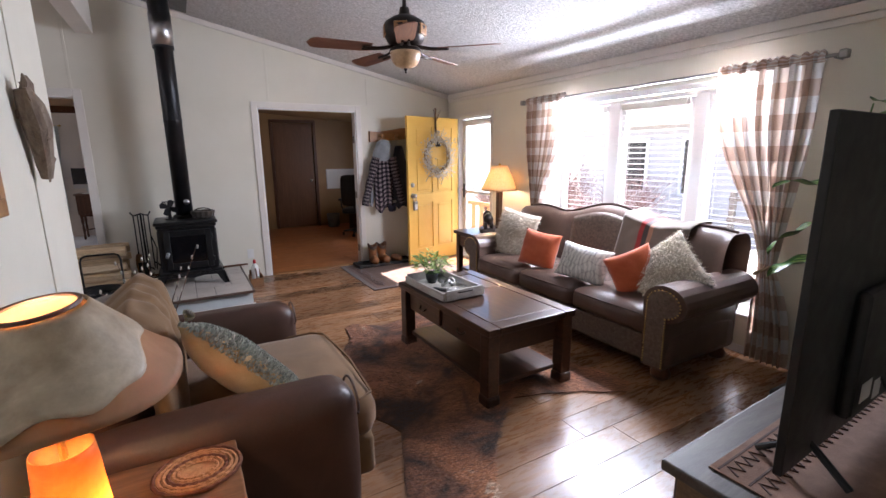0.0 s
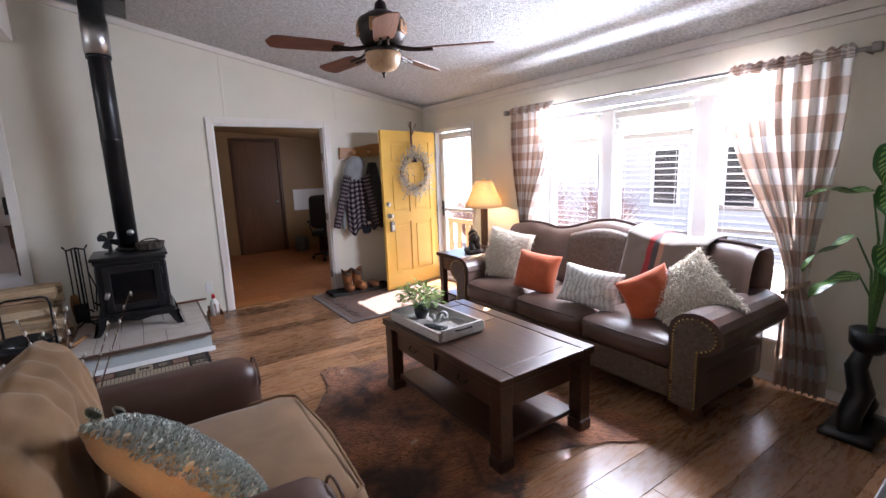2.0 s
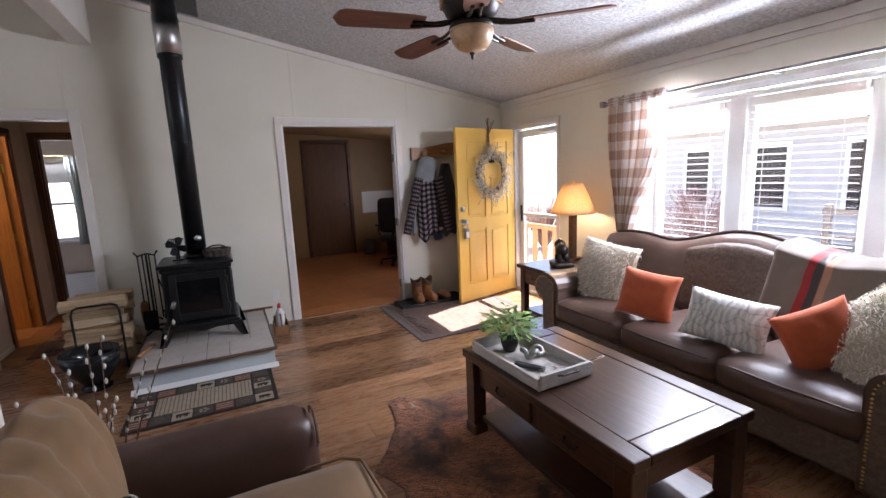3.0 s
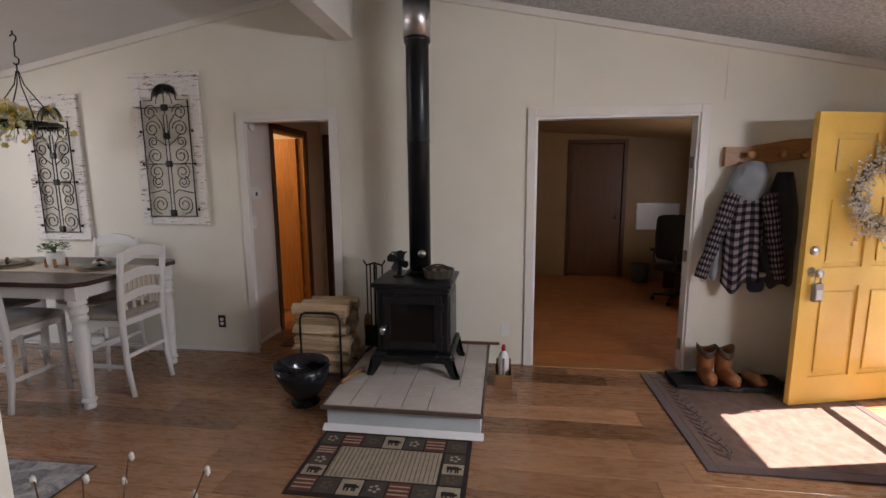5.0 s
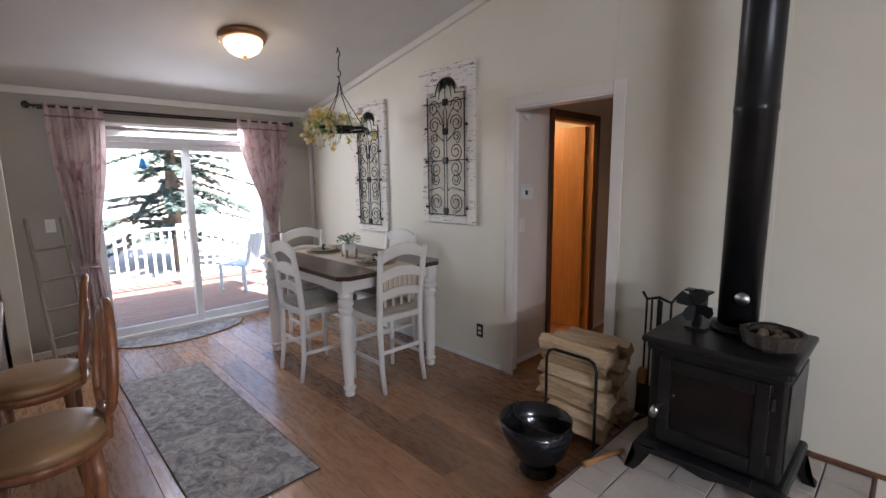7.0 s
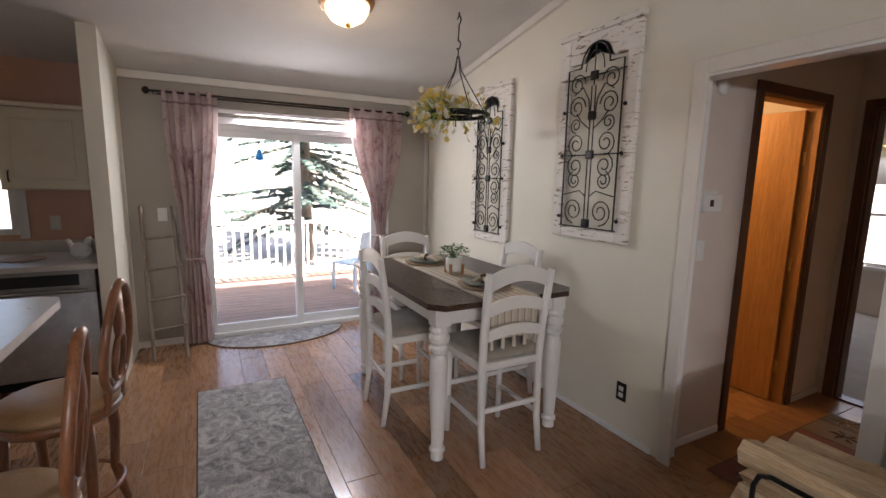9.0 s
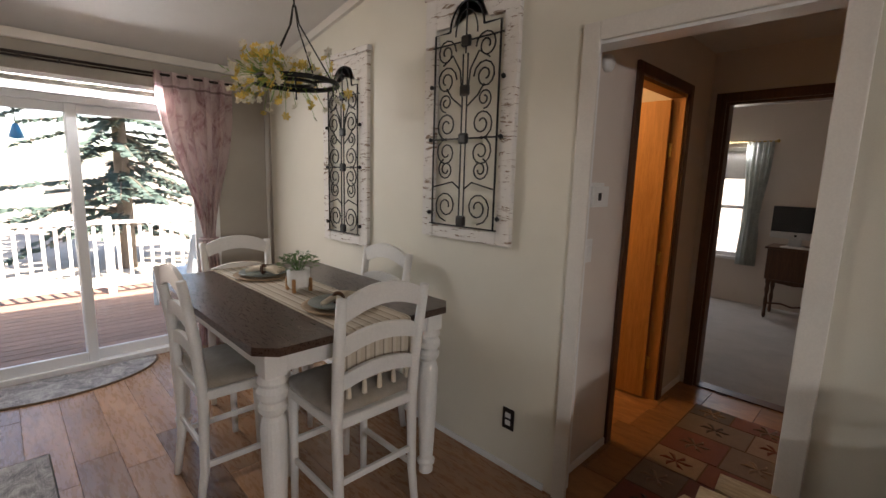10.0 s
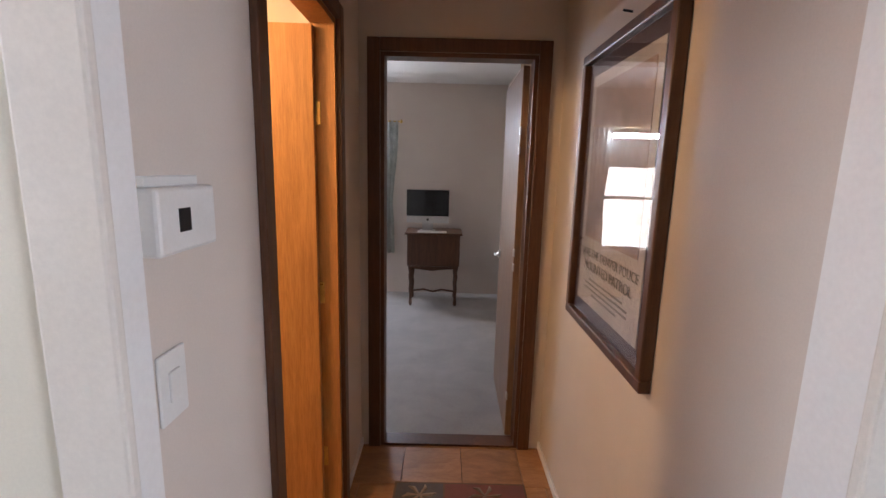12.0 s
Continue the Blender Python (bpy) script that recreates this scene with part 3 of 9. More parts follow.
# sliding glass door
sl = thing("sliding_door", pose(XD - 0.06, 0, 0), "white vinyl sliding glass door onto the deck", "door", kind="structure")
m_ = 4.02
part("door_frame", B(((-0.05, SL_Y0, 0.0), (0.062, SL_Y0 + 0.05, SL_Z)), ((-0.05, SL_Y1 - 0.05, 0.0), (0.062, SL_Y1, SL_Z)), ((-0.05, SL_Y0 + 0.05, SL_Z - 0.05), (0.062, SL_Y1 - 0.05, SL_Z)), ((-0.05, SL_Y0 + 0.05, 0.0), (0.062, SL_Y1 - 0.05, 0.045)), bev=0.005), VINYL, sl)
for a, c, x in ((SL_Y0 + 0.05, m_ + 0.035, 0.02), (m_ - 0.035, SL_Y1 - 0.05, -0.02)):
    p = part("sash", B(((x - 0.016, a, 0.045), (x + 0.016, a + 0.065, SL_Z - 0.05)), ((x - 0.016, c - 0.065, 0.045), (x + 0.016, c, SL_Z - 0.05)), ((x - 0.016, a + 0.065, 0.045), (x + 0.016, c - 0.065, 0.125)), ((x - 0.016, a + 0.065, SL_Z - 0.115), (x + 0.016, c - 0.065, SL_Z - 0.05)), bev=0.004), VINYL, sl)
    q = part("pane", B(((x - 0.003, a + 0.065, 0.125), (x + 0.003, c - 0.065, SL_Z - 0.115))), GLASS, p)
    q.visible_shadow = False
setting("slider_casing", B(((XD, SL_Y0 - 0.06, 0), (XD + 0.015, SL_Y0, SL_Z + 0.06)), ((XD, SL_Y1, 0), (XD + 0.015, SL_Y1 + 0.06, SL_Z + 0.06)), ((XD, SL_Y0, SL_Z), (XD + 0.015, SL_Y1, SL_Z + 0.06)), ((XD, SL_Y0 - 0.1, 2.10), (XD + 0.05, SL_Y1 + 0.1, 2.135)), bev=0.003), WHITE, "white casing and header rail above the sliding door")
kw = thing("kitchen_window", pose(XD - 0.06, 0, 0), "white kitchen window over the counter", "window", kind="structure")
part("window_frame", B(((-0.03, 0.9, 1.05), (0.06, 0.95, 1.95)), ((-0.03, 1.85, 1.05), (0.06, 1.9, 1.95)), ((-0.03, 0.95, 1.05), (0.06, 1.85, 1.1)), ((-0.03, 0.95, 1.9), (0.06, 1.85, 1.95)), ((-0.02, 0.95, 1.48), (0.02, 1.85, 1.52)), ((0.06, 1.9, 1.02), (0.075, 1.96, 2.0)), bev=0.004), WHITE, kw)
part("pane", B(((-0.003, 0.95, 1.1), (0.003, 1.85, 1.9))), GLASS, kw).visible_shadow = False

# hall, bathroom, bedroom and office beyond the gable wall
HX0, HX1, HY1 = -1.75, -0.755, 7.265
setting("hall_wall_west", B(((HX0 - 0.09, YG + 0.11, 0), (HX0, 6.07, 2.5)), ((HX0 - 0.09, 6.80, 0), (HX0, HY1, 2.5)), ((HX0 - 0.09, 6.07, 2.08), (HX0, 6.80, 2.5))), WALL_HALL, "beige painted hall wall")
setting("hall_wall_east", B(((HX1, YG + 0.11, 0), (HX1 + 0.1, HY1, 2.5))), WALL_HALL, "beige painted hall wall")
BD0, BD1 = -1.645, -0.88
setting("hall_wall_north", B(((-3.6, HY1, 0), (BD0, HY1 + 0.1, 2.5)), ((BD1, HY1, 0), (-0.62, HY1 + 0.1, 2.5)), ((BD0, HY1, 2.08), (BD1, HY1 + 0.1, 2.5))), WALL_HALL, "beige painted wall at the end of the hall")
setting("hall_ceiling", B(((-3.6, YG + 0.11, 2.42), (HX1 + 0.1, HY1, 2.5))), CEIL, "off-white hall ceiling")
setting("hall_floor", B(((-3.6, YG + 0.02, -0.12), (HX1, HY1 + 0.05, -0.012))), SUBFLOOR, "parquet tile floor of the hall")
setting("hall_baseboard", B(((HX0, YG + 0.11, 0), (HX0 + 0.012, 6.005, 0.045)), ((HX0, 6.865, 0), (HX0 + 0.012, HY1, 0.045)), ((HX1 - 0.012, YG + 0.11, 0), (HX1, HY1, 0.045)), bev=0.003), WHITE, "white hall baseboard")
door_casing("door_casing_bedroom", "x", HY1, BD0, BD1, 2.08, 0.062, 0.02, CASING, label="dark brown wood casing")
setting("jamb_bedroom", B(((BD0, HY1, 0), (BD0 + 0.02, HY1 + 0.1, 2.08)), ((BD1 - 0.02, HY1, 0), (BD1, HY1 + 0.1, 2.08)), ((BD0 + 0.02, HY1, 2.06), (BD1 - 0.02, HY1 + 0.1, 2.08)), ((BD0 + 0.02, HY1, -0.01), (BD1 - 0.02, HY1 + 0.1, 0.012))), CASING, "dark brown wood jamb")
door_casing("door_casing_bath", "y", HX0, 6.07, 6.80, 2.08, 0.06, 0.02, CASING, side=1, label="dark brown wood casing")
setting("jamb_bath", B(((HX0 - 0.09, 6.07, 0), (HX0, 6.09, 2.08)), ((HX0 - 0.09, 6.78, 0), (HX0, 6.80, 2.08)), ((HX0 - 0.09, 6.09, 2.06), (HX0, 6.78, 2.08))), DOOR_ORANGE, "oak jamb")
setting("bath_walls", B(((-3.7, YG + 0.11, 0), (-3.6, HY1 + 0.1, 2.5))), WALL_HALL, "beige bathroom wall")
setting("bedroom_floor", B(((-3.6, HY1 + 0.05, -0.12), (-0.5, 10.5, 0.006))), CARPET, "grey-beige bedroom carpet")
BW = 10.42
setting("bedroom_walls", B(((-3.7, HY1 + 0.1, 0), (-3.6, BW, 2.6)), ((-0.62, HY1 + 0.1, 0), (-0.52, BW, 2.6)),
    ((-3.7, BW, 0), (-3.05, BW + 0.1, 2.6)), ((-2.09, BW, 0), (-0.52, BW + 0.1, 2.6)), ((-3.05, BW, 0), (-2.09, BW + 0.1, 0.6)), ((-3.05, BW, 2.0), (-2.09, BW + 0.1, 2.6))), WALL_HALL, "beige bedroom walls")
setting("bedroom_ceiling", B(((-3.7, HY1, 2.5), (-0.52, BW + 0.1, 2.6))), CEIL, "off-white bedroom ceiling")
bw = thing("bedroom_window", pose(-0.10, BW + 0.04, 0), "white bedroom window with a half-drawn shade", "window", kind="structure")
part("window_frame", B(((-2.95, -0.04, 0.6), (-2.9, 0.04, 2.0)), ((-2.04, -0.04, 0.6), (-1.99, 0.04, 2.0)), ((-2.9, -0.04, 0.6), (-2.04, 0.04, 0.65)), ((-2.9, -0.04, 1.95), (-2.04, 0.04, 2.0)), ((-2.9, -0.03, 1.22), (-2.04, 0.03, 1.26)), bev=0.004), WHITE, bw)
part("window_sill", B(((-3.0, -0.09, 0.56), (-1.94, -0.04, 0.6)), bev=0.005), WHITE, bw)
part("pane", B(((-2.9, -0.003, 0.65), (-2.04, 0.003, 1.95))), GLASS, bw).visible_shadow = False
part("roller_shade", B(((-2.93, -0.032, 1.62), (-2.01, -0.026, 1.98)), ((-2.93, -0.036, 1.60), (-2.01, -0.022, 1.625))), cloth("shade_cloth", (0.55, 0.53, 0.5), (0.62, 0.6, 0.56), through_light=0.4), bw)

OX0, OX1, OY1 = -0.60, 3.45, 9.2
# the east wall's opening is added, out of view, to let light in
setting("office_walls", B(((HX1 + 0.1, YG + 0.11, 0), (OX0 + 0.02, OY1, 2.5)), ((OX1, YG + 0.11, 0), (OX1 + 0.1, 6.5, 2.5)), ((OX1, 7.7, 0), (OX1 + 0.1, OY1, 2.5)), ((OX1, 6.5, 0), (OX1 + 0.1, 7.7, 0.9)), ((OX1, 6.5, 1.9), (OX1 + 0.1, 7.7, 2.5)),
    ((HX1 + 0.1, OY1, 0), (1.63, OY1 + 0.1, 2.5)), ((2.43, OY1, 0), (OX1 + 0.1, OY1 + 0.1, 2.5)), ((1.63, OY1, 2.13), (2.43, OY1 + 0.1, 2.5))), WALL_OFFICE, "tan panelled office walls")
# hidden backing that blocks daylight from the gaps round the door
setting("office_door_backing", B(((1.5, OY1 + 0.11, -0.1), (2.6, OY1 + 0.2, 2.3))), WALL_OFFICE, "tan backing added behind the office door to stop light leaks")
# unseen window and shade, added only to brighten the office
setting("added_office_window", B(((OX1 + 0.03, 6.5, 0.9), (OX1 + 0.07, 6.55, 1.9)), ((OX1 + 0.03, 7.65, 0.9), (OX1 + 0.07, 7.7, 1.9)), ((OX1 + 0.03, 6.55, 0.9), (OX1 + 0.07, 7.65, 0.95)), ((OX1 + 0.03, 6.55, 1.85), (OX1 + 0.07, 7.65, 1.9)), bev=0.004), WHITE, "white frame of an unseen window added to light the office")
solo("window_shade", B(((OX1 + 0.008, 6.502, 0.9), (OX1 + 0.012, 7.698, 1.898))), cloth("pale_shade_cloth", (0.55, 0.50, 0.42), (0.62, 0.57, 0.48), through_light=0.6), "pale cloth shade over the unseen added office window", "window shade", kind="structure")
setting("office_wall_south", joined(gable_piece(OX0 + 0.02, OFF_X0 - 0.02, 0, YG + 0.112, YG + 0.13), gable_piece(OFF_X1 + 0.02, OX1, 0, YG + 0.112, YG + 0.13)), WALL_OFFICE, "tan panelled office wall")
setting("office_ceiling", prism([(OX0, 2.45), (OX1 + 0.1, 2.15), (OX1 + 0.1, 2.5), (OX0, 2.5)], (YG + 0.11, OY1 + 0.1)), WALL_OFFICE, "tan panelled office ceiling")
setting("office_floor", B(((OX0, YG + 0.02, -0.12), (OX1, OY1 + 0.1, -0.012))), SUBFLOOR, "parquet tile floor of the office")
od = thing("office_door", pose(2.03, OY1 + 0.02, 0), "closed brown wooden door with a steel knob", "door", kind="structure")
part("door_slab", B(((-0.39, 0.0, 0.01), (0.39, 0.035, 2.115)), bev=0.003), DOOR_WOOD, od)
part("knob", moved(turned([(0.0, 0), (0.02, 0.0), (0.012, 0.02), (0.027, 0.04), (0.02, 0.06), (0, 0.065)], 14), pose(0.31, 0, 0.97, 90)), STEEL, od, "steel knob", True)
door_casing("door_casing_office_back", "x", OY1, 1.63, 2.43, 2.13, 0.055, 0.016, CASING, label="dark brown wood casing")
setting("thresholds", B(((OFF_X0 + 0.015, YG - 0.03, -0.01), (OFF_X1 - 0.015, YG + 0.05, 0.008)), bev=0.003), OAK, "oak floor threshold strip")

# ---- outdoors ----
GROUND = surface("pale_dry_ground", (0.30, 0.26, 0.21), (0.46, 0.42, 0.36), 0.6, 0.95, 0.6, 14, wear=0.3)
g = bmesh.new()
bmesh.ops.create_grid(g, x_segments=60, y_segments=60, size=400)
for v in g.verts:
    d = max(0.0, math.hypot(v.co.x, v.co.y) - 25)
    v.co.z = -0.55 + 0.02 * d + 1.5 * noise.noise((v.co.x * 0.02, v.co.y * 0.02, 0)) * min(1, d / 60)
setting("ground", g, GROUND, "pale dry ground with sparse grass", True)
# fill lamp at the added office opening, out of view
sky_strip("office_fill_light", pose(OX1 - 0.01, 7.1, 1.4, 0, 90, 0), 0.9, 1.1, 1.3)
sky_strip("bedroom_window_sky", pose(-2.57, BW - 0.02, 1.965, -62, 0, 0), 0.9, 0.06, 1.5)

# ---- living room: large things ----
def studs(points, r=0.006):
    bm = bmesh.new()
    for p in points:
        bmesh.ops.create_icosphere(bm, subdivisions=1, radius=r, matrix=Matrix.Translation(p))
    return bm


def rolled_arm(side, w, y0, y1, top, r, x_in):
    """A rolled sofa arm along y; side: -1 or 1."""
    prof = []
    cx, cz = x_in + r * 1.05, top - r
    for k in range(15):
        a = math.pi * 1.08 - k * (1.5 * math.pi) / 14
        prof.append((cx + 1.12 * r * math.cos(a), cz + r * math.sin(a)))
    prof = [(x_in, 0.1)] + [(x_in, cz - 0.02)] + prof[1:] + [(cx + 0.02, cz - r * 1.02), (cx + 0.015, 0.1)]
    bm = prism([(side * a, c) for a, c in prof], (y0, y1))
    return bm


sofa = thing("sofa", pose(2.895, 2.235, 0, 0, 0, -90) @ Matrix.Diagonal((1.125, 1.0, 1.0, 1.0)), "brown leather three-seat camelback sofa with nailhead trim", "sofa")
HW, FY, BY = 1.09, -0.44, 0.46
part("base", soft_box((-HW + 0.1, FY + 0.06, 0.10), (HW - 0.1, BY - 0.04, 0.33), 0.02, 6, 0.0), LEATHER, sofa, smooth=True)
part("front_panel", B(((-HW + 0.2, FY + 0.035, 0.13), (HW - 0.2, FY + 0.062, 0.30)), bev=0.008), TOOLED, sofa, "tooled leather front panel")
for n, (a, c) in enumerate(((-0.86, -0.29), (-0.285, 0.285), (0.29, 0.86))):
    part("seat_cushion", soft_box((a, FY, 0.30), (c, 0.22, 0.475), 0.06, 12, 0.028, n * 3.1), LEATHER, sofa, smooth=True)
    part("piping", bar([(a + 0.03, FY + 0.012, 0.445), ((a + c) / 2, FY - 0.012, 0.45), (c - 0.03, FY + 0.012, 0.445)], 0.006), LEATHER_DARK, sofa)


def back_top(x):
    return 0.965 + 0.055 * math.cos(min(1.0, abs(x) / 0.52) * math.pi) * (1 if abs(x) < 0.52 else 1) + (0.03 * math.sin((abs(x) - 0.52) / 0.5 * math.pi) if abs(x) > 0.52 else 0)


def sofa_back(u, v):
    x = -0.97 + 1.94 * u
    top = back_top(x)
    s = v * 2 * math.pi
    zmid, hh = (0.30 + top) / 2, (top - 0.30) / 2
    yy = 0.30 + 0.13 * math.sin(s) * (1.0 if math.sin(s) > 0 else 0.85)
    zz = zmid - hh * math.copysign(abs(math.cos(s)) ** 0.45, math.cos(s))
    seam = -0.016 * sum(math.exp(-((x - c) / 0.018) ** 2) for c in (-0.33, 0.33))
    lean = 0.13 * (zz - 0.3)
    edge = 0.05 * (max(0, abs(2 * u - 1) - 0.9) / 0.1) ** 2
    return (x, yy + lean - (seam + edge) * math.copysign(1, -math.sin(s)), zz)


bm = grid(sofa_back, 48, 32)
part("backrest", bm, LEATHER, sofa, smooth=True)


def panel(u, v):
    x = -0.315 + 0.63 * u
    z = 0.50 + v * (back_top(x) - 0.56)
    zmid, hh = (0.30 + back_top(x)) / 2, (back_top(x) - 0.30) / 2
    c = max(-1, min(1, (zmid - z) / hh))
    c = math.copysign(abs(c) ** (1 / 0.45), c)
    yy = 0.30 - 0.1105 * math.sqrt(max(0, 1 - c * c))
    return (x, yy + 0.13 * (z - 0.3) - 0.006, z)


part("back_panel", grid(panel, 16, 14, thick=-0.004), TOOLED, sofa, "tooled leather centre panel", True)
part("back_piping", bar([(x, 0.30 + 0.13 * (back_top(x) - 0.3) - 0.01, back_top(x) + 0.008) for x in np.linspace(-0.96, 0.96, 41)], 0.011), LEATHER_DARK, sofa)
for s in (-1, 1):
    part("arm", rolled_arm(s, 0.2, FY + 0.03, BY - 0.06, 0.665, 0.118, 0.845), LEATHER, sofa)
    cx, cz = 0.845 + 0.124, 0.547
    ring = [(s * (cx + 0.1 * math.cos(a)), FY + 0.018, cz + 0.09 * math.sin(a)) for a in np.linspace(math.pi, -0.45 * math.pi, 20)]
    part("arm_front", prism([(s * 0.872, 0.12), (s * 0.872, 0.53)] + [(s * (cx + 0.095 * math.cos(a)), cz + 0.088 * math.sin(a)) for a in np.linspace(math.pi, 0.0, 12)] + [(s * (cx + 0.09), 0.5), (s * (cx + 0.02), 0.46), (s * (cx + 0.012), 0.12)], (FY + 0.016, FY + 0.032)), TOOLED, sofa, "tooled leather scroll panel")
    part("nailheads", studs([(s * 0.868, FY + 0.014, z) for z in np.arange(0.13, 0.53, 0.018)] + ring + [(s * (cx + 0.02), FY + 0.014, z) for z in np.arange(0.13, 0.46, 0.018)]), BRASS, sofa, "row of antique brass nailheads")
    for y in (FY + 0.12, BY - 0.14):
        part("foot", turned([(0.03, 0.0), (0.055, 0.02), (0.06, 0.05), (0.045, 0.085), (0.05, 0.1)], 16, at=(s * 0.93, y, 0)), CASING, sofa, "dark turned bun foot", True)

ct = thing("coffee_table", pose(1.698, 2.055, 0, 0, 0, 0.6) @ Matrix.Diagonal((1.03, 1.05, 1.0, 1.0)), "dark rustic wood coffee table with drawers and a shelf", "table")
TW, TL, TH = 0.335, 0.57, 0.502
part("tabletop", joined(B(((-TW + 0.085, -TL + 0.1, TH - 0.04), (TW - 0.085, 0.095, TH - 0.002)), ((-TW + 0.085, 0.1, TH - 0.04), (TW - 0.085, TL - 0.1, TH - 0.002)), bev=0.004)), RUSTIC, ct)
part("side_board", B(((-TW, -TL, TH - 0.045), (-TW + 0.083, TL, TH)), ((TW - 0.083, -TL, TH - 0.045), (TW, TL, TH)), bev=0.006), RUSTIC, ct)
for s in (-1, 1):
    part("end_board", B(((-TW + 0.086, s * TL - (0.097 if s > 0 else 0), TH - 0.045), (TW - 0.086, s * TL + (0.097 if s < 0 else 0), TH)), bev=0.006), RUSTIC_X, ct)
for sx in (-1, 1):
    for sy in (-1, 1):
        part("leg", B(((sx * 0.285 - 0.04, sy * 0.515 - 0.04, 0.07), (sx * 0.285 + 0.04, sy * 0.515 + 0.04, TH - 0.045)), bev=0.006), RUSTIC, ct)
        part("foot", B(((sx * 0.285 - 0.048, sy * 0.515 - 0.048, 0.0), (sx * 0.285 + 0.048, sy * 0.515 + 0.048, 0.072)), bev=0.014), RUSTIC, ct)
part("apron", B(((-0.275, -0.49, 0.29), (0.275, 0.49, TH - 0.046)), bev=0.003), RUSTIC, ct)
part("shelf", B(((-0.275, -0.49, 0.085), (0.275, 0.49, 0.115)), bev=0.005), RUSTIC, ct)
for sx in (-1, 1):
    for yc in (-0.243, 0.243):
        dr = part("drawer_front", B(((-0.010, -0.215, -0.062), (0.010, 0.215, 0.062)), bev=0.005), RUSTIC, ct, at=pose(sx * 0.285, yc, 0.372))
        part("pull", bar([(sx * 0.012, -0.04, 0.012), (sx * 0.028, -0.03, -0.004), (sx * 0.030, 0, -0.010), (sx * 0.028, 0.03, -0.004), (sx * 0.012, 0.04, 0.012)], 0.006), BRONZE, dr, "dark metal pull")

# armchair that faces the coffee table
rc = thing("armchair", pose(0.01, 1.60, 0) @ Matrix.Diagonal((1.0, 0.94, 1.0, 1.0)), "wide leather armchair with tan suede cushions", "armchair")
part("base", soft_box((-0.45, -0.60, 0.05), (0.42, 0.60, 0.34), 0.03, 6, 0.0), LEATHER_DARK, rc, smooth=True)
for s in (-1, 1):
    part("arm", moved(soft_box((-0.46, -0.12, 0.05), (0.42, 0.12, 0.655), 0.085, 14, 0.012, s + 4), pose(0, s * 0.56, 0, 0, 0, 0)), LEATHER_DARK, rc, smooth=True)
    part("arm_piping", bar([(0.41, s * 0.56 - 0.11, 0.55)] + [(0.418, s * 0.56 + 0.1 * math.cos(a), 0.555 + 0.09 * math.sin(a)) for a in np.linspace(math.pi, 0, 10)] + [(0.41, s * 0.56 + 0.11, 0.55)], 0.005), LEATHER_DARK, rc)
    part("foot", B(((0.30, s * 0.53 - 0.03, 0), (0.36, s * 0.53 + 0.03, 0.06)), ((-0.42, s * 0.53 - 0.03, 0), (-0.36, s * 0.53 + 0.03, 0.06)), bev=0.006), CASING, rc)
part("seat_cushion", soft_box((-0.25, -0.455, 0.28), (0.57, 0.455, 0.485), 0.075, 16, 0.03, 2.0), SUEDE, rc, smooth=True)
part("seat_piping", bar([(-0.1, -0.452, 0.47), (0.49, -0.445, 0.478), (0.555, -0.40, 0.474), (0.575, 0, 0.482), (0.555, 0.40, 0.474), (0.49, 0.445, 0.478), (-0.1, 0.452, 0.47)], 0.006), SUEDE, rc)
part("leg_flap", soft_box((0.44, -0.445, 0.10), (0.56, 0.445, 0.30), 0.04, 8, 0.012, 5), SUEDE, rc, smooth=True)
part("backrest", soft_box((-0.50, -0.52, 0.25), (-0.27, 0.52, 0.86), 0.08, 12, 0.01, 9), LEATHER_DARK, rc, smooth=True)


def tuft(u, v):
    """The loose tufted back cushion, from its seat edge over the top to the rear."""
    y = -0.50 + 1.0 * u
    a = v * math.pi
    x = -0.16 - 0.30 * v + 0.13 * math.sin(a) * 0.6
    z = 0.48 + 0.46 * math.sin(min(1.0, v * 1.5) * math.pi / 2) ** 0.8 - 0.16 * max(0, v - 0.66) / 0.34
    dent = sum(math.exp(-(((y - cy) / 0.07) ** 2 + ((v - cv) / 0.10) ** 2)) for cy in (-0.25, 0.0, 0.25) for cv in (0.28, 0.56))
    fold = math.exp(-(((v - 0.42) / 0.05) ** 2)) * 0.5 + math.exp(-(y / 0.035) ** 2) * 0.6
    edge = (1 - abs(2 * u - 1) ** 4)
    puffs = 0.05 * abs(math.sin(2.0 * math.pi * (u * 2 + 0.25))) * math.sin(a)
    k = (0.03 + puffs - 0.045 * dent - 0.03 * fold + 0.012 * noise.noise((y * 9, v * 7, 1)))
    return (x + k * math.cos(v * 1.8) * edge, y, z * (0.94 + 0.06 * edge) + k * math.sin(v * 1.8) * edge)


part("back_cushion", grid(tuft, 40, 36, thick=0.05), SUEDE, rc, "tufted tan suede back cushion", True)

# hearth with the wood stove
he = thing("hearth", pose(0, 0, 0), "raised tiled hearth with a pale front and brown edge", "hearth", kind="structure")
HX = (-0.545, 0.475)
part("plinth", B(((HX[0] + 0.025, 4.245, 0.0), (HX[1] - 0.02, YG, 0.145)), bev=0.003), surface("pale_blue_paint", (0.52, 0.56, 0.56), (0.60, 0.64, 0.63), 4, 0.5, 0.08, 90, wear=0.12), he, "pale grey-blue painted riser")
part("toe_strip", prism([(4.205, 0.0), (4.243, 0.0), (4.243, 0.03)], (HX[0] + 0.005, HX[1]), "x"), WHITE, he)
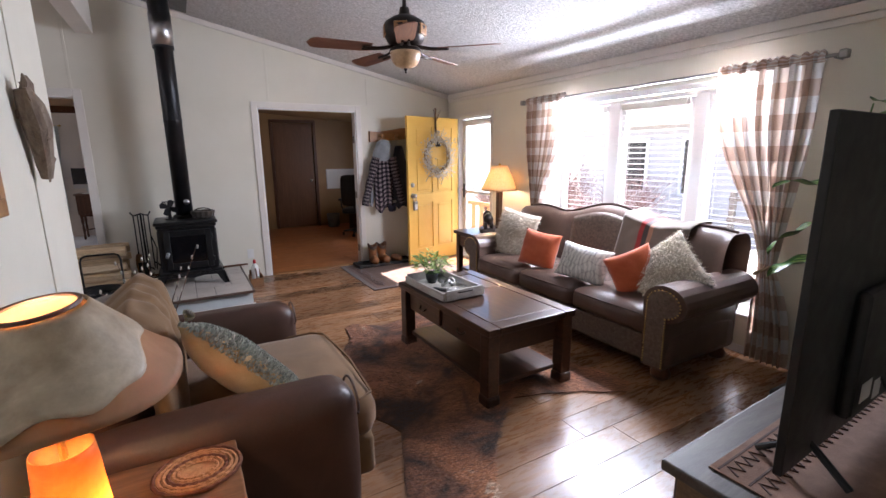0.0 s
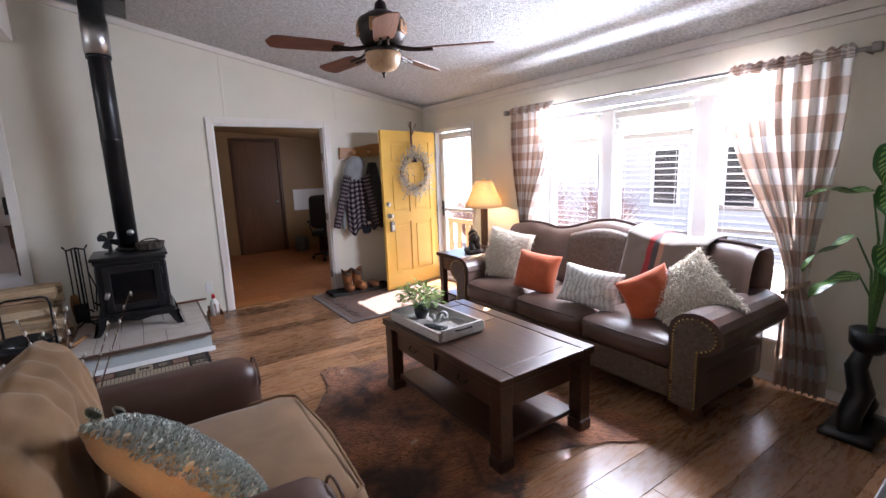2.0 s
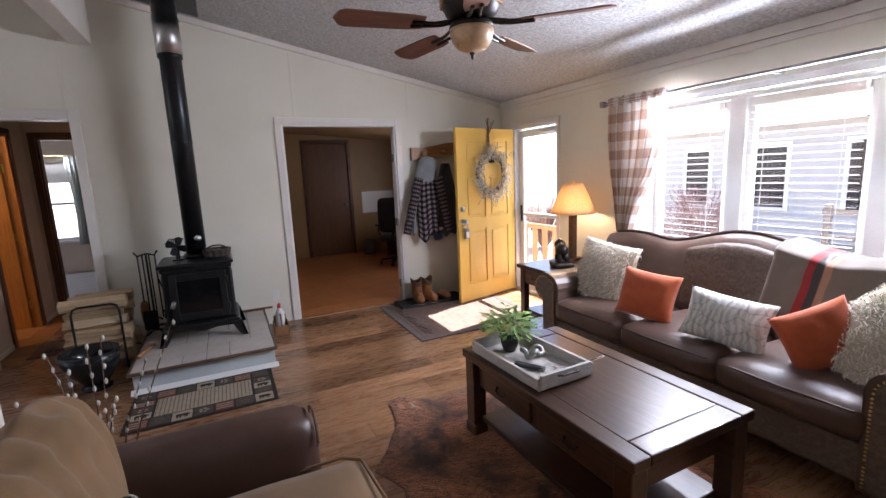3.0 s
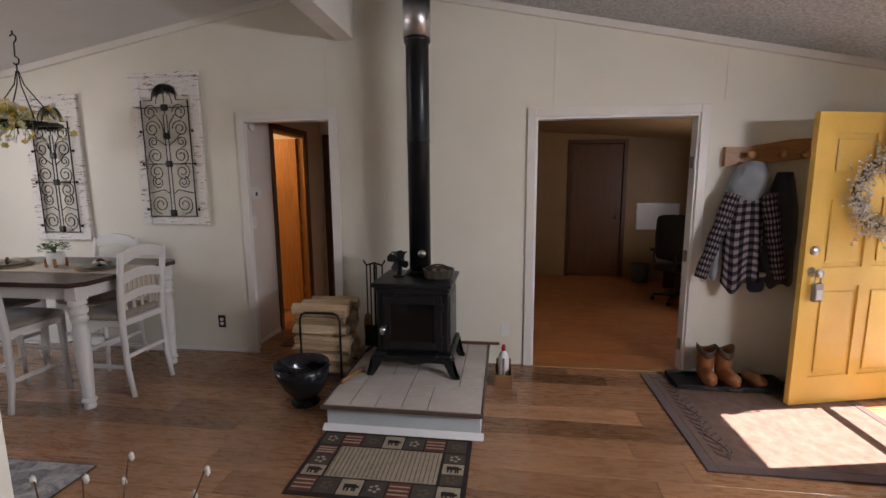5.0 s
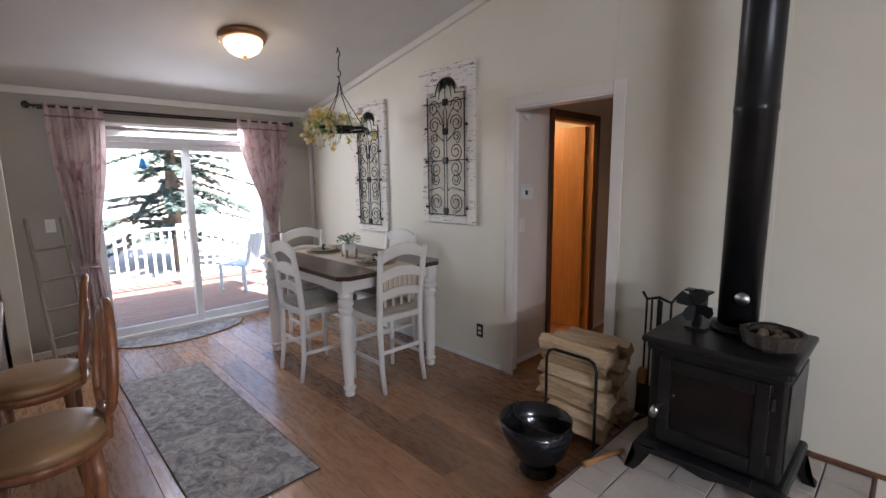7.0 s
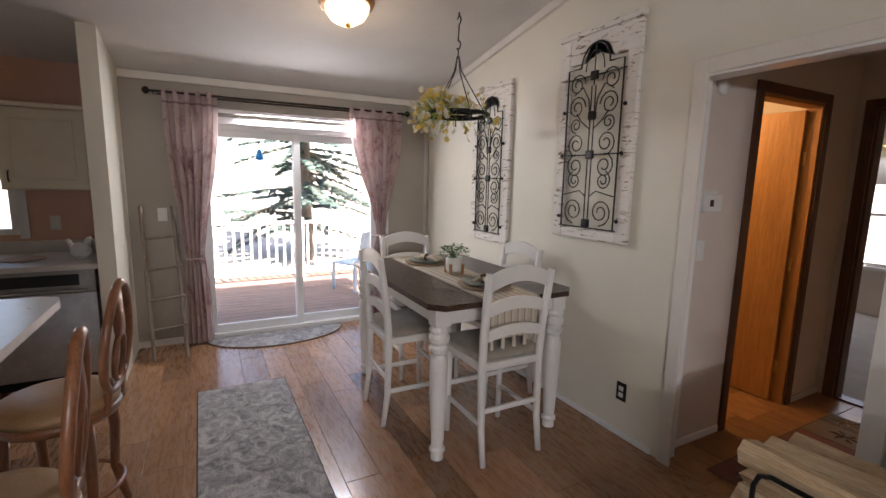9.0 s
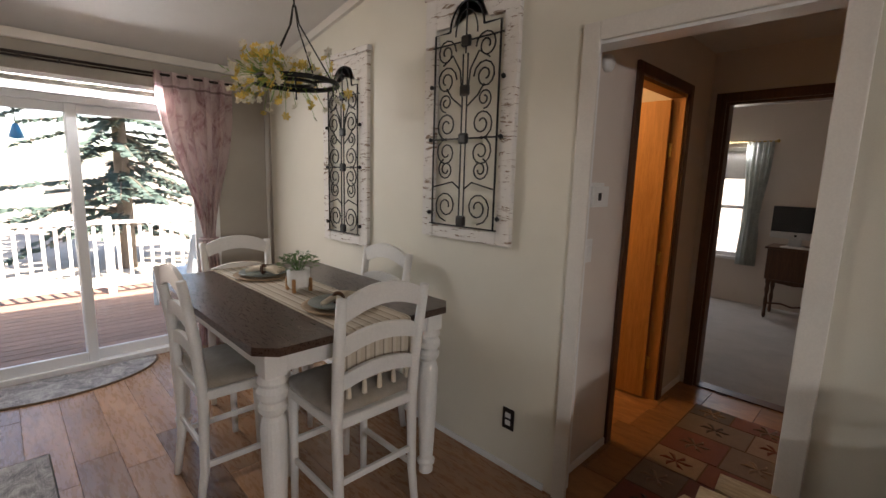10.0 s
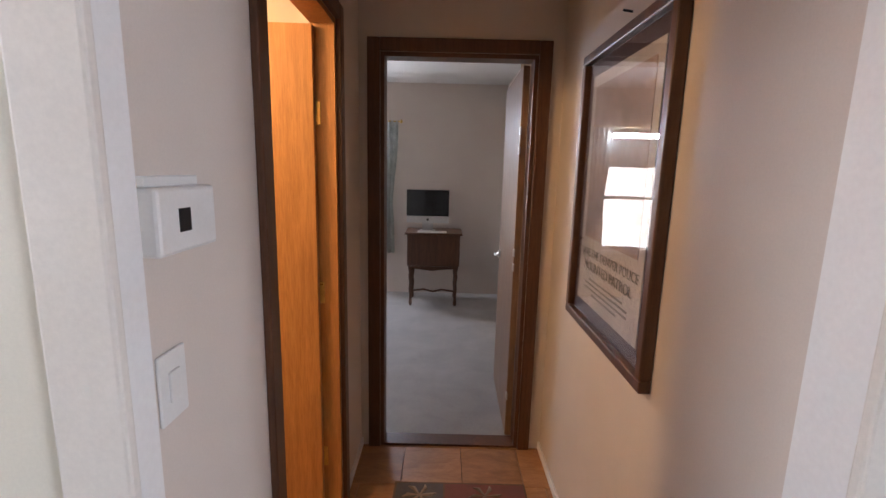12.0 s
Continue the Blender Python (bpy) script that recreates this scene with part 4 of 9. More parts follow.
part("edge_trim", B(((HX[0], 4.198, 0.146), (HX[1], 4.212, 0.172)), ((HX[0], 4.212, 0.146), (HX[0] + 0.014, YG, 0.172)), ((HX[1] - 0.014, 4.212, 0.146), (HX[1], YG, 0.172)), bev=0.003), surface("brown_tile_trim", (0.10, 0.06, 0.045), (0.16, 0.10, 0.075), 8, 0.4, 0.1, 90), he, "brown edge trim")
part("mortar_bed", B(((HX[0] + 0.014, 4.212, 0.146), (HX[1] - 0.014, YG, 0.163))), GROUT, he)
part("back_strip", B(((HX[0], YG - 0.02, 0.172), (HX[1] + 0.08, YG - 0.001, 0.192)), bev=0.003), DOOR_WOOD, he, "brown wood strip along the wall")
rnd = random.Random(5)
cells = []
ys = [4.215]
while ys[-1] < YG - 0.06:
    ys.append(min(YG - 0.022, ys[-1] + 0.165))
nx = 6
cw = (HX[1] - HX[0] - 0.034) / nx
used = set()
for j in range(len(ys) - 1):
    for i in range(nx):
        if (i, j) in used:
            continue
        big = i < nx - 1 and j < len(ys) - 2 and (i + 1, j) not in used and (i * 2 + j * 3) % 7 in (1, 5)
        w = 2 if big else 1
        for a in range(w):
            for c in range(w):
                used.add((i + a, j + c))
        x0, y0 = HX[0] + 0.017 + i * cw, ys[j]
        cells.append((x0 + 0.003, y0 + 0.003, x0 + w * cw - 0.003, ys[j + w] - 0.003))
for x0, y0, x1, y1 in cells:
    part("tile", B(((x0, y0, 0.163), (x1, y1, 0.1725)), bev=0.002, seg=1), TILE, he)

st = thing("wood_stove", pose(-0.05, 4.91, 0.1725) @ Matrix.Diagonal((1.05, 1.05, 1.02, 1.0)), "black cast iron wood stove with a glass door", "stove")
part("body", joined(B(((-0.245, -0.20, 0.165), (0.245, 0.23, 0.60)), bev=0.012), B(((-0.275, -0.235, 0.125), (0.275, 0.255, 0.170)), bev=0.016)), CAST, st)
part("top_plate", joined(B(((-0.27, -0.25, 0.635), (0.27, 0.25, 0.665)), bev=0.010), B(((-0.255, -0.225, 0.598), (0.255, 0.24, 0.636)), bev=0.012)), CAST, st, "heavy cast top plate")
for sx in (-1, 1):
    for sy in (-1, 1):
        prof = [(sx * 0.20, 0.135), (sx * 0.285, 0.135), (sx * 0.275, 0.08), (sx * 0.29, 0.03), (sx * 0.32, 0.0), (sx * 0.275, 0.0), (sx * 0.25, 0.035), (sx * 0.235, 0.08)]
        part("leg", prism(prof, (sy * 0.21 - 0.03, sy * 0.21 + 0.03)), CAST, st)
part("apron", prism([(-0.25, 0.13), (0.25, 0.13), (0.25, 0.10), (0.10, 0.105), (0.0, 0.085), (-0.10, 0.105), (-0.25, 0.10)], (-0.225, -0.205)), CAST, st)
dr = part("door", B(((-0.15, -0.204, 0.25), (0.15, -0.198, 0.52))), CAST, st)
for lo, hi in (((-0.20, 0.19), (-0.15, 0.575)), ((0.15, 0.19), (0.20, 0.575)), ((-0.15, 0.19), (0.15, 0.25)), ((-0.15, 0.52), (0.15, 0.575))):
    part("door_rail", B(((lo[0], -0.222, lo[1]), (hi[0], -0.198, hi[1])), bev=0.006), CAST, dr)
part("glass_pane", B(((-0.152, -0.212, 0.248), (0.152, -0.206, 0.522))), SCREEN, dr, "sooty dark glass")
part("door_handle", joined(bar([(-0.18, -0.222, 0.36), (-0.185, -0.27, 0.355)], 0.008), moved(bar([(0, 0, 0), (0, 0, 0.05)], 0.016, 10), pose(-0.19, -0.285, 0.33, 20, 20))), STEEL, dr, "coiled steel handle", True)
for z in (0.27, 0.5):
    part("door_hinge", bar([(0.205, -0.215, z - 0.025), (0.205, -0.215, z + 0.025)], 0.01), CAST, dr)
for s in (-1, 1):
    part("side_rib", B(((s * 0.248 - 0.004, -0.17, 0.2), (s * 0.248 + 0.004, 0.2, 0.57)), bev=0.003), CAST, st)
part("ash_lip", B(((-0.17, -0.28, 0.155), (0.17, -0.2, 0.17)), bev=0.006), CAST, st)
part("flue_collar", turned([(0.085, 0.66), (0.105, 0.66), (0.105, 0.68), (0.09, 0.70), (0.085, 0.70)], 28, at=(0.0, 0.105, 0)), CAST, st, smooth=True)
fp = part("flue_pipe", turned([(0.078, 0.69), (0.078, 1.62), (0.081, 1.625), (0.081, 1.65), (0.079, 1.655), (0.079, 2.30), (0.09, 2.305), (0.09, 2.335), (0.07, 2.335)], 32, at=(0.0, 0.105, 0)), PIPE, st, "black stove pipe", True)
part("flue_sleeve", turned([(0.093, 2.335), (0.093, 2.62), (0.088, 2.62), (0.088, 2.80)], 32, at=(0.0, 0.105, 0)), STEEL, st, "dull steel sleeve", True)
part("ceiling_plate", moved(B(((-0.24, -0.24, -0.012), (0.24, 0.24, 0.0)), bev=0.004), pose(0.0, 0.105, (roof_z(-0.05) - 0.1725 - 0.004) / 1.02, 0, 11.3, 0)), PIPE, st, "black ceiling plate")
part("thermometer", moved(turned([(0.0, 0.0), (0.028, 0.0), (0.028, 0.010), (0, 0.012)], 18), pose(0.028, 0.028, 0.83, 90)), STEEL, st, "small round steel thermometer", True)

# ceiling fan
fz = 2.02
fan = thing("ceiling_fan", pose(1.385, 2.495, 0.02), "dark bronze ceiling fan with five wooden blades and amber bowl", "ceiling fan")
part("canopy", turned([(0.07, roof_z(1.385) - 0.09), (0.075, roof_z(1.385) - 0.03), (0.06, roof_z(1.385) + 0.02)], 20), BRONZE, fan, smooth=True)
part("downrod", bar([(0, 0, 2.38), (0, 0, roof_z(1.385) - 0.04)], 0.014), BRONZE, fan)
part("motor_housing", turned([(0.03, 2.43), (0.04, 2.385), (0.075, 2.372), (0.135, 2.335), (0.148, 2.30), (0.145, 2.262), (0.12, 2.21), (0.095, 2.19), (0.06, 2.18)], 32), BRONZE, fan, smooth=True)
for k in range(5):
    a = 2 * math.pi * k / 5 + 0.3
    part("housing_inlay", B(((0.118, -0.045, 2.245), (0.146, 0.045, 2.315)), bev=0.006), OAK, fan, "wood inlay", at=Matrix.Rotation(a, 4, "Z"))
part("light_ring", turned([(0.06, 2.182), (0.1, 2.175), (0.11, 2.158), (0.105, 2.15), (0.05, 2.15)], 28), BRONZE, fan, smooth=True)
part("bowl", turned([(0.104, 2.152), (0.106, 2.13), (0.095, 2.09), (0.07, 2.06), (0.03, 2.045), (0.012, 2.044)], 32), surface("amber_alabaster_glass", (0.52, 0.32, 0.17), (0.66, 0.45, 0.27), 9, 0.3, 0.05, 60), fan, "amber alabaster bowl", True)
part("finial", turned([(0.012, 2.046), (0.014, 2.036), (0.006, 2.03), (0.008, 2.02), (0.002, 2.01)], 12), BRONZE, fan, smooth=True)
BLADE = wooden("fan_blade_wood", (0.13, 0.045, 0.028), (0.29, 0.13, 0.085), (1.2, 12, 12), 2.5, 0.4, 0.06)
blade0 = iron0 = None
for k in range(5):
    turn = Matrix.Rotation(radians(-43 + 72 * k), 4, "Z")
    ol = [(0.24, -0.05), (0.30, -0.06), (0.60, -0.068), (0.63, -0.055), (0.655, 0.0), (0.63, 0.055), (0.60, 0.068), (0.30, 0.06), (0.24, 0.05)]
    if blade0 is None:
        bm = moved(prism(ol, (-0.003, 0.003), "z"), pose(0, 0, 2.165, 12, 0, 0))
        blade0 = part("blade", bm, BLADE, fan, "reddish wood blade", at=turn)
        iron0 = part("blade_iron", joined(bar([(0.09, 0.02, 2.18), (0.14, 0.028, 2.168), (0.19, 0.02, 2.16), (0.30, 0.02, 2.157)], 0.008), bar([(0.09, -0.02, 2.18), (0.14, -0.028, 2.168), (0.19, -0.02, 2.160), (0.30, -0.02, 2.152)], 0.008)), BRONZE, fan, at=turn)
    else:
        twin(blade0, turn)
        twin(iron0, turn)

# ---- living room: soft things and furnishings ----
def fur_mesh(bm, count, length, width, lean, seed, drop=0.0, keep=None, flow=None):
    """Tufts that stand on the faces of bm: one thin blade each."""
    rnd = np.random.RandomState(seed)
    bm.normal_update()
    tris = [t for t in bm.calc_loop_triangles()]
    area = np.array([0.5 * (t[1].vert.co - t[0].vert.co).cross(t[2].vert.co - t[0].vert.co).length for t in tris])
    pick = rnd.choice(len(tris), count, p=area / area.sum())
    verts, faces = [], []
    for k in pick:
        t = tris[k]
        a, c = rnd.rand(), rnd.rand()
        if a + c > 1:
            a, c = 1 - a, 1 - c
        p = t[0].vert.co * (1 - a - c) + t[1].vert.co * a + t[2].vert.co * c
        if keep is not None and not keep(p):
            continue
        nrm = t[0].face.normal
        side = nrm.orthogonal().normalized()
        ang = rnd.rand() * 6.283
        side = side * math.cos(ang) + nrm.cross(side) * math.sin(ang)
        lay = nrm.cross(side)
        if flow is not None:
            d = flow(p) + 0.45 * (rnd.rand() - 0.5) * Vector((1, 0, 0)) + 0.45 * (rnd.rand() - 0.5) * Vector((0, 1, 0))
            lay = (d - nrm * d.dot(nrm)).normalized()
            side = lay.cross(nrm)
        ln = length * (0.6 + 0.8 * rnd.rand())
        tip = p + nrm * ln * (1 - lean) + lay * ln * lean + Vector((0, 0, -drop * ln))
        mid = p + (tip - p) * 0.55 + nrm * ln * 0.12
        i = len(verts)
        w = side * width * (0.6 + 0.8 * rnd.rand())
        verts += [p - w, p + w, mid + w * 0.8, mid - w * 0.8, tip]
        faces += [(i, i + 1, i + 2, i + 3), (i + 3, i + 2, i + 4)]
    me = bpy.data.meshes.new("fur")
    me.from_pydata([tuple(v) for v in verts], [], faces)
    return me


def fur_part(name, me, material, parent, label=""):
    me.materials.append(material)
    ob = new(name, me)
    ob.parent = parent
    ob["kind"] = "stuff"
    if label:
        ob["label"] = label
    return ob


def fur_material(name, dark, light, patch=None, patch_scale=4.0):
    m, nt, b = shader(name)
    geo = node(nt, "NewGeometry")
    col = ramp(nt, geo.outputs["Random Per Island"], [(0.0, dark), (1.0, light)])
    if patch:
        n = noise_tex(nt, coords(nt), patch_scale, 3, 0.6, 0.6)
        col = mixed(nt, "MULTIPLY", 1.0, col, ramp(nt, n, patch))
    nt.links.new(col, b.inputs["Base Color"])
    b.inputs["Roughness"].default_value = 0.75
    b.inputs["Sheen Weight"].default_value = 0.3
    return m


def math_node(nt, op, a, c=None):
    n = nt.nodes.new("ShaderNodeMath")
    n.operation = op
    for sock, v in ((n.inputs[0], a), (n.inputs[1], c)):
        if v is None:
            continue
        if isinstance(v, bpy.types.NodeSocket):
            nt.links.new(v, sock)
        else:
            sock.default_value = v
    return n.outputs[0]


def plaid(name, nu, nv, stops, share, wobble=0.0, weave=300.0):
    """Woven checks over the UV map: two sets of bands; stops for none, one and both."""
    m, nt, b = shader(name)
    sep = node(nt, "SeparateXYZ")
    nt.links.new(coords(nt, (1, 1, 1), "UV"), sep.inputs[0])
    bands = [math_node(nt, "GREATER_THAN", math_node(nt, "FRACT", math_node(nt, "MULTIPLY", sep.outputs[k], n)), 0.5) for k, n in ((0, nu), (1, nv))]
    both = math_node(nt, "MULTIPLY", math_node(nt, "ADD", bands[0], bands[1]), 0.5)
    col = ramp(nt, both, [(0.0, stops[0]), (0.5, stops[1]), (1.0, stops[2])])
    w = noise_tex(nt, coords(nt), weave, 2)
    col = mixed(nt, "MULTIPLY", 0.5, col, ramp(nt, w, [(0.3, (0.75,) * 3), (0.65, (1,) * 3)]))
    nt.links.new(col, b.inputs["Base Color"])
    b.inputs["Roughness"].default_value = 0.95
    b.inputs["Specular IOR Level"].default_value = 0.1
    bumped(nt, b, w, 0.2, 0.003)
    if share:
        backlit(nt, b, col, share)
    return m


def drape(x, top, tie, bottom, z0, z1, zt, folds, amp, out=0.0):
    """A curtain on the plane x: spans in y at the top, at the tie and at the foot."""
    vt = (z1 - zt) / (z1 - z0)
    def f(u, v):
        z = z1 - (z1 - z0) * v
        if v < vt:
            k = v / vt
            k = k * k * (3 - 2 * k) if k < 1 else 1
            k = k ** 1.4
            a, c = top[0] + (tie[0] - top[0]) * k, top[1] + (tie[1] - top[1]) * k
        else:
            k = (v - vt) / (1 - vt)
            k = 1 - (1 - k) ** 2
            a, c = tie[0] + (bottom[0] - tie[0]) * k, tie[1] + (bottom[1] - tie[1]) * k
        near = math.exp(-((v - vt) / 0.06) ** 2)
        g = amp * (1 - 0.55 * near) * (0.6 + 0.4 * min(1, v * 3))
        ph = 0.9 * noise.noise((u * 3, v * 2.5, folds))
        return (x + g * math.sin(2 * math.pi * folds * u + ph) + out * near + 0.006 * noise.noise((u * 9, v * 6, 2)), a + (c - a) * u + 0.3 * g * math.cos(2 * math.pi * folds * u * 2), z)
    return grid(f, 130, 60)


PLAID = plaid("tan_buffalo_check_cloth", 5.0, 10.0, ((0.84, 0.83, 0.82), (0.66, 0.54, 0.47), (0.46, 0.32, 0.25)), 0.34)
RODX = 3.34
for side, spans in (("a", ((0.83, 1.45), (0.94, 1.04), (0.80, 1.05), 0.035, 2.005, 0.69)), ("b", ((2.94, 3.52), (3.27, 3.39), (3.24, 3.42), 0.45, 2.005, 0.80))):
    top, tie, bottom, z0, z1, zt = spans
    cu = thing("curtain", pose(0, 0, 0), "tan and white checked curtain tied back with rope", "curtain", "front window curtains")
    part("panel", drape(RODX, top, tie, bottom, z0, z1, zt, 7, 0.035), PLAID, cu, smooth=True)
    def ruffle(u, v, top=top):
        y = top[0] + (top[1] - top[0]) * u
        return (RODX + 0.024 * math.cos(2 * math.pi * v) * (0.8 + 0.3 * math.sin(u * 70)) , y + 0.004 * math.sin(u * 55), 2.022 + (0.020 + 0.016 * (v < 0.5) * abs(math.sin(u * 41 + math.sin(u * 13)))) * math.sin(2 * math.pi * v) * 1.4)
    part("heading", grid(ruffle, 90, 14), PLAID, cu, smooth=True)
    c0, w0 = (tie[0] + tie[1]) / 2, (tie[1] - tie[0]) / 2 + 0.012
    for ph in (0, math.pi):
        part("tieback_rope", bar([(RODX + 0.055 * math.sin(a) + 0.008 * math.cos(9 * a + ph), c0 + w0 * math.cos(a), zt + 0.04 * math.cos(a) * (-1 if side == "a" else 1) + 0.008 * math.sin(9 * a + ph)) for a in np.linspace(0, 2 * math.pi, 48)[:-1]], 0.008, 6, True), surface("tan_rope_" + side, (0.34, 0.24, 0.15), (0.46, 0.34, 0.22), 60, 0.9, 0.5, 200), cu, "tan rope tieback")
rod = thing("curtain_rod", pose(0, 0, 0), "slim dark and clear curtain rod over the front window", "curtain rod")
part("rod", bar([(RODX, 0.75, 2.025), (RODX, 3.585, 2.025)], 0.011, 10), PEWTER, rod)
for y in (0.745, 3.59):
    part("finial", B(((RODX - 0.025, y - 0.022, 2.0), (RODX + 0.025, y + 0.022, 2.05)), bev=0.008), PEWTER, rod)
for y in (0.79, 2.2, 3.55):
    part("bracket", bar([(RODX, y, 2.012), (XW - 0.001, y, 2.012)], 0.006), PEWTER, rod)

# sofa cushions and throw
SHAG = fur_material("cream_shag", (0.66, 0.57, 0.44), (0.88, 0.83, 0.74))
SHAG_BASE = plain("cream_backing", (0.62, 0.54, 0.43), 0.9)
for at, size, seed in ((pose(2.815, 3.018, 0.685, -14, 8, -80), 0.48, 3), (pose(2.80, 1.36, 0.655, -34, -40, -62), 0.46, 8)):
    pl = thing("throw_pillow", at, "cream shaggy faux-fur throw pillow on the sofa", "pillow", "sofa pillows")
    core = pillow(size, size, 0.15, 14, 0.01, seed)
    me = fur_mesh(core, 5200, 0.042, 0.0022, 0.45, seed, 0.35)
    part("cover", core, SHAG_BASE, pl, smooth=True)
    fur_part("shag", me, SHAG, pl)
ORANGE = cloth("rust_orange_cloth", (0.44, 0.085, 0.03), (0.56, 0.13, 0.05))
for at, w, h, seed in ((pose(2.675, 2.512, 0.635, -17, 4, -80), 0.40, 0.33, 1), (pose(2.715, 1.556, 0.64, -14, -24, -42), 0.34, 0.31, 6)):
    solo("throw_pillow", pillow(w, h, 0.14, 18, 0.012, seed), ORANGE, "rust orange throw pillow on the sofa", "pillow", at, True, "sofa pillows")
PAISLEY, nt, b_ = shader("grey_paisley_cloth")
vor = node(nt, "TexVoronoi", Scale=14.0)
vor.feature = "DISTANCE_TO_EDGE"
nt.links.new(coords(nt), vor.inputs["Vector"])
wv = node(nt, "TexWave", Scale=9.0, Distortion=9.0, Detail=3.0)
nt.links.new(coords(nt), wv.inputs["Vector"])
pc = mixed(nt, "MIX", 0.5, ramp(nt, vor.outputs[0], [(0.02, (0.34, 0.33, 0.31)), (0.08, (0.66, 0.64, 0.60))]), ramp(nt, wv.outputs[0], [(0.35, (0.36, 0.35, 0.33)), (0.6, (0.70, 0.68, 0.63))]))
nt.links.new(pc, b_.inputs["Base Color"])
b_.inputs["Roughness"].default_value = 0.9
solo("throw_pillow", pillow(0.44, 0.29, 0.14, 18, 0.012, 4), PAISLEY, "grey and cream paisley lumbar pillow on the sofa", "pillow", pose(2.655, 1.972, 0.62, -22, 6, -76), True, "sofa pillows")
THROW, nt, b_ = shader("striped_wool_throw")
sep = node(nt, "SeparateXYZ")
nt.links.new(coords(nt, (1, 1, 1), "UV"), sep.inputs[0])
st_col = ramp(nt, sep.outputs[0], [(0.0, (0.19, 0.15, 0.12)), (0.30, (0.19, 0.15, 0.12)), (0.31, (0.32, 0.02, 0.02)), (0.37, (0.32, 0.02, 0.02)), (0.38, (0.06, 0.05, 0.05)), (0.44, (0.06, 0.05, 0.05)), (0.45, (0.38, 0.20, 0.13)), (0.50, (0.38, 0.20, 0.13)), (0.51, (0.17, 0.135, 0.11))])
nt.links.new(mixed(nt, "MULTIPLY", 0.6, st_col, ramp(nt, noise_tex(nt, coords(nt), 260, 2), [(0.3, (0.6,) * 3), (0.7, (1,) * 3)])), b_.inputs["Base Color"])
b_.inputs["Roughness"].default_value, b_.inputs["Sheen Weight"].default_value = 0.95, 0.4


def throw(u, v):
    x = 0.16 + 0.52 * u + 0.05 * math.sin(v * 3)
    s = v
    top = back_top(x) + 0.022
    if s < 0.62:
        k = s / 0.62
        z = 0.58 + (top - 0.58) * (1 - (1 - k) ** 1.6)
        y = 0.165 + 0.13 * (z - 0.3) + 0.10 * max(0, k - 0.8) / 0.2 - 0.018
    elif s < 0.8:
        k = (s - 0.62) / 0.18
        z = top + 0.004
        y = 0.345 + 0.13 * k
    else:
        k = (s - 0.8) / 0.2
        z = top - 0.22 * k
        y = 0.535
    w = 0.010 * noise.noise((u * 4, v * 5, 3))
    return (x + w, y - abs(w), z + w)


tagged(part("throw_blanket", grid(throw, 30, 40, thick=0.006), THROW, None, smooth=True, at=sofa.matrix_basis.copy()), "brown wool throw with red and black stripes over the sofa back", "blanket")

# hide rug under the coffee table
hide = [(1.10, 3.30), (1.28, 3.12), (1.55, 3.18), (1.9, 3.30), (2.05, 3.05), (1.98, 2.6), (2.06, 2.1), (2.22, 1.66), (2.31, 1.36), (2.20, 1.27), (1.98, 1.40), (1.75, 1.52), (1.52, 1.58), (1.36, 1.44), (1.12, 1.22), (0.92, 0.92), (0.76, 0.72), (0.60, 0.74), (0.56, 1.02), (0.68, 1.34), (0.80, 1.62), (0.72, 1.82), (0.64, 2.02), (0.76, 2.22), (0.80, 2.42), (0.72, 2.62), (0.86, 2.80), (0.98, 3.02), (1.0, 3.22)]
outline = []
for i, p in enumerate(hide):
    q = hide[(i + 1) % len(hide)]
    for k in range(5):
        t = k / 5
        x, y = p[0] + (q[0] - p[0]) * t, p[1] + (q[1] - p[1]) * t
        outline.append((x + 0.018 * noise.noise((x * 9, y * 9, 4)) - 1.4, y + 0.018 * noise.noise((y * 9, x * 9, 7)) - 2.0))
HIDE = fur_material("brindle_hide_hair", (0.19, 0.066, 0.027), (0.43, 0.175, 0.078), [(0.38, (0.10, 0.085, 0.08)), (0.46, (0.75, 0.7, 0.65)), (0.55, (1.3, 1.25, 1.15)), (0.645, (1.7, 1.8, 1.8)), (0.665, (2.4, 4.6, 7.5))], 2.7)
hr = thing("hide_rug", pose(1.44, 1.915, 0.0), "brown brindle animal hide rug with pale patches", "rug")
flat = bmesh.new()
fv = [flat.verts.new((x, y, 0.007)) for x, y in outline]
ff = flat.faces.new(fv)
bmesh.ops.triangulate(flat, faces=[ff])
bmesh.ops.recalc_face_normals(flat, faces=flat.faces)
if sum(f.normal.z for f in flat.faces) < 0:
    bmesh.ops.reverse_faces(flat, faces=flat.faces)
me = fur_mesh(flat, 46000, 0.040, 0.0019, 0.88, 11, flow=lambda p: Vector((math.cos(0.6 + 1.6 * noise.noise((p.x * 1.3, p.y * 1.3, 5))), -math.sin(0.6 + 1.6 * noise.noise((p.x * 1.3, p.y * 1.3, 5))), 0)))
slab = flat.copy()
bmesh.ops.solidify(slab, geom=slab.faces[:], thickness=0.005)
lift = 0.0065 - max(v.co.z for v in slab.verts)
for v in slab.verts:
    v.co.z += lift
flat.free()
part("skin", slab, surface("hide_skin", (0.10, 0.045, 0.024), (0.2, 0.1, 0.055), 5, 0.8, 0.3, 80), hr)
fur_part("hair", me, HIDE, hr, "short brown hair")

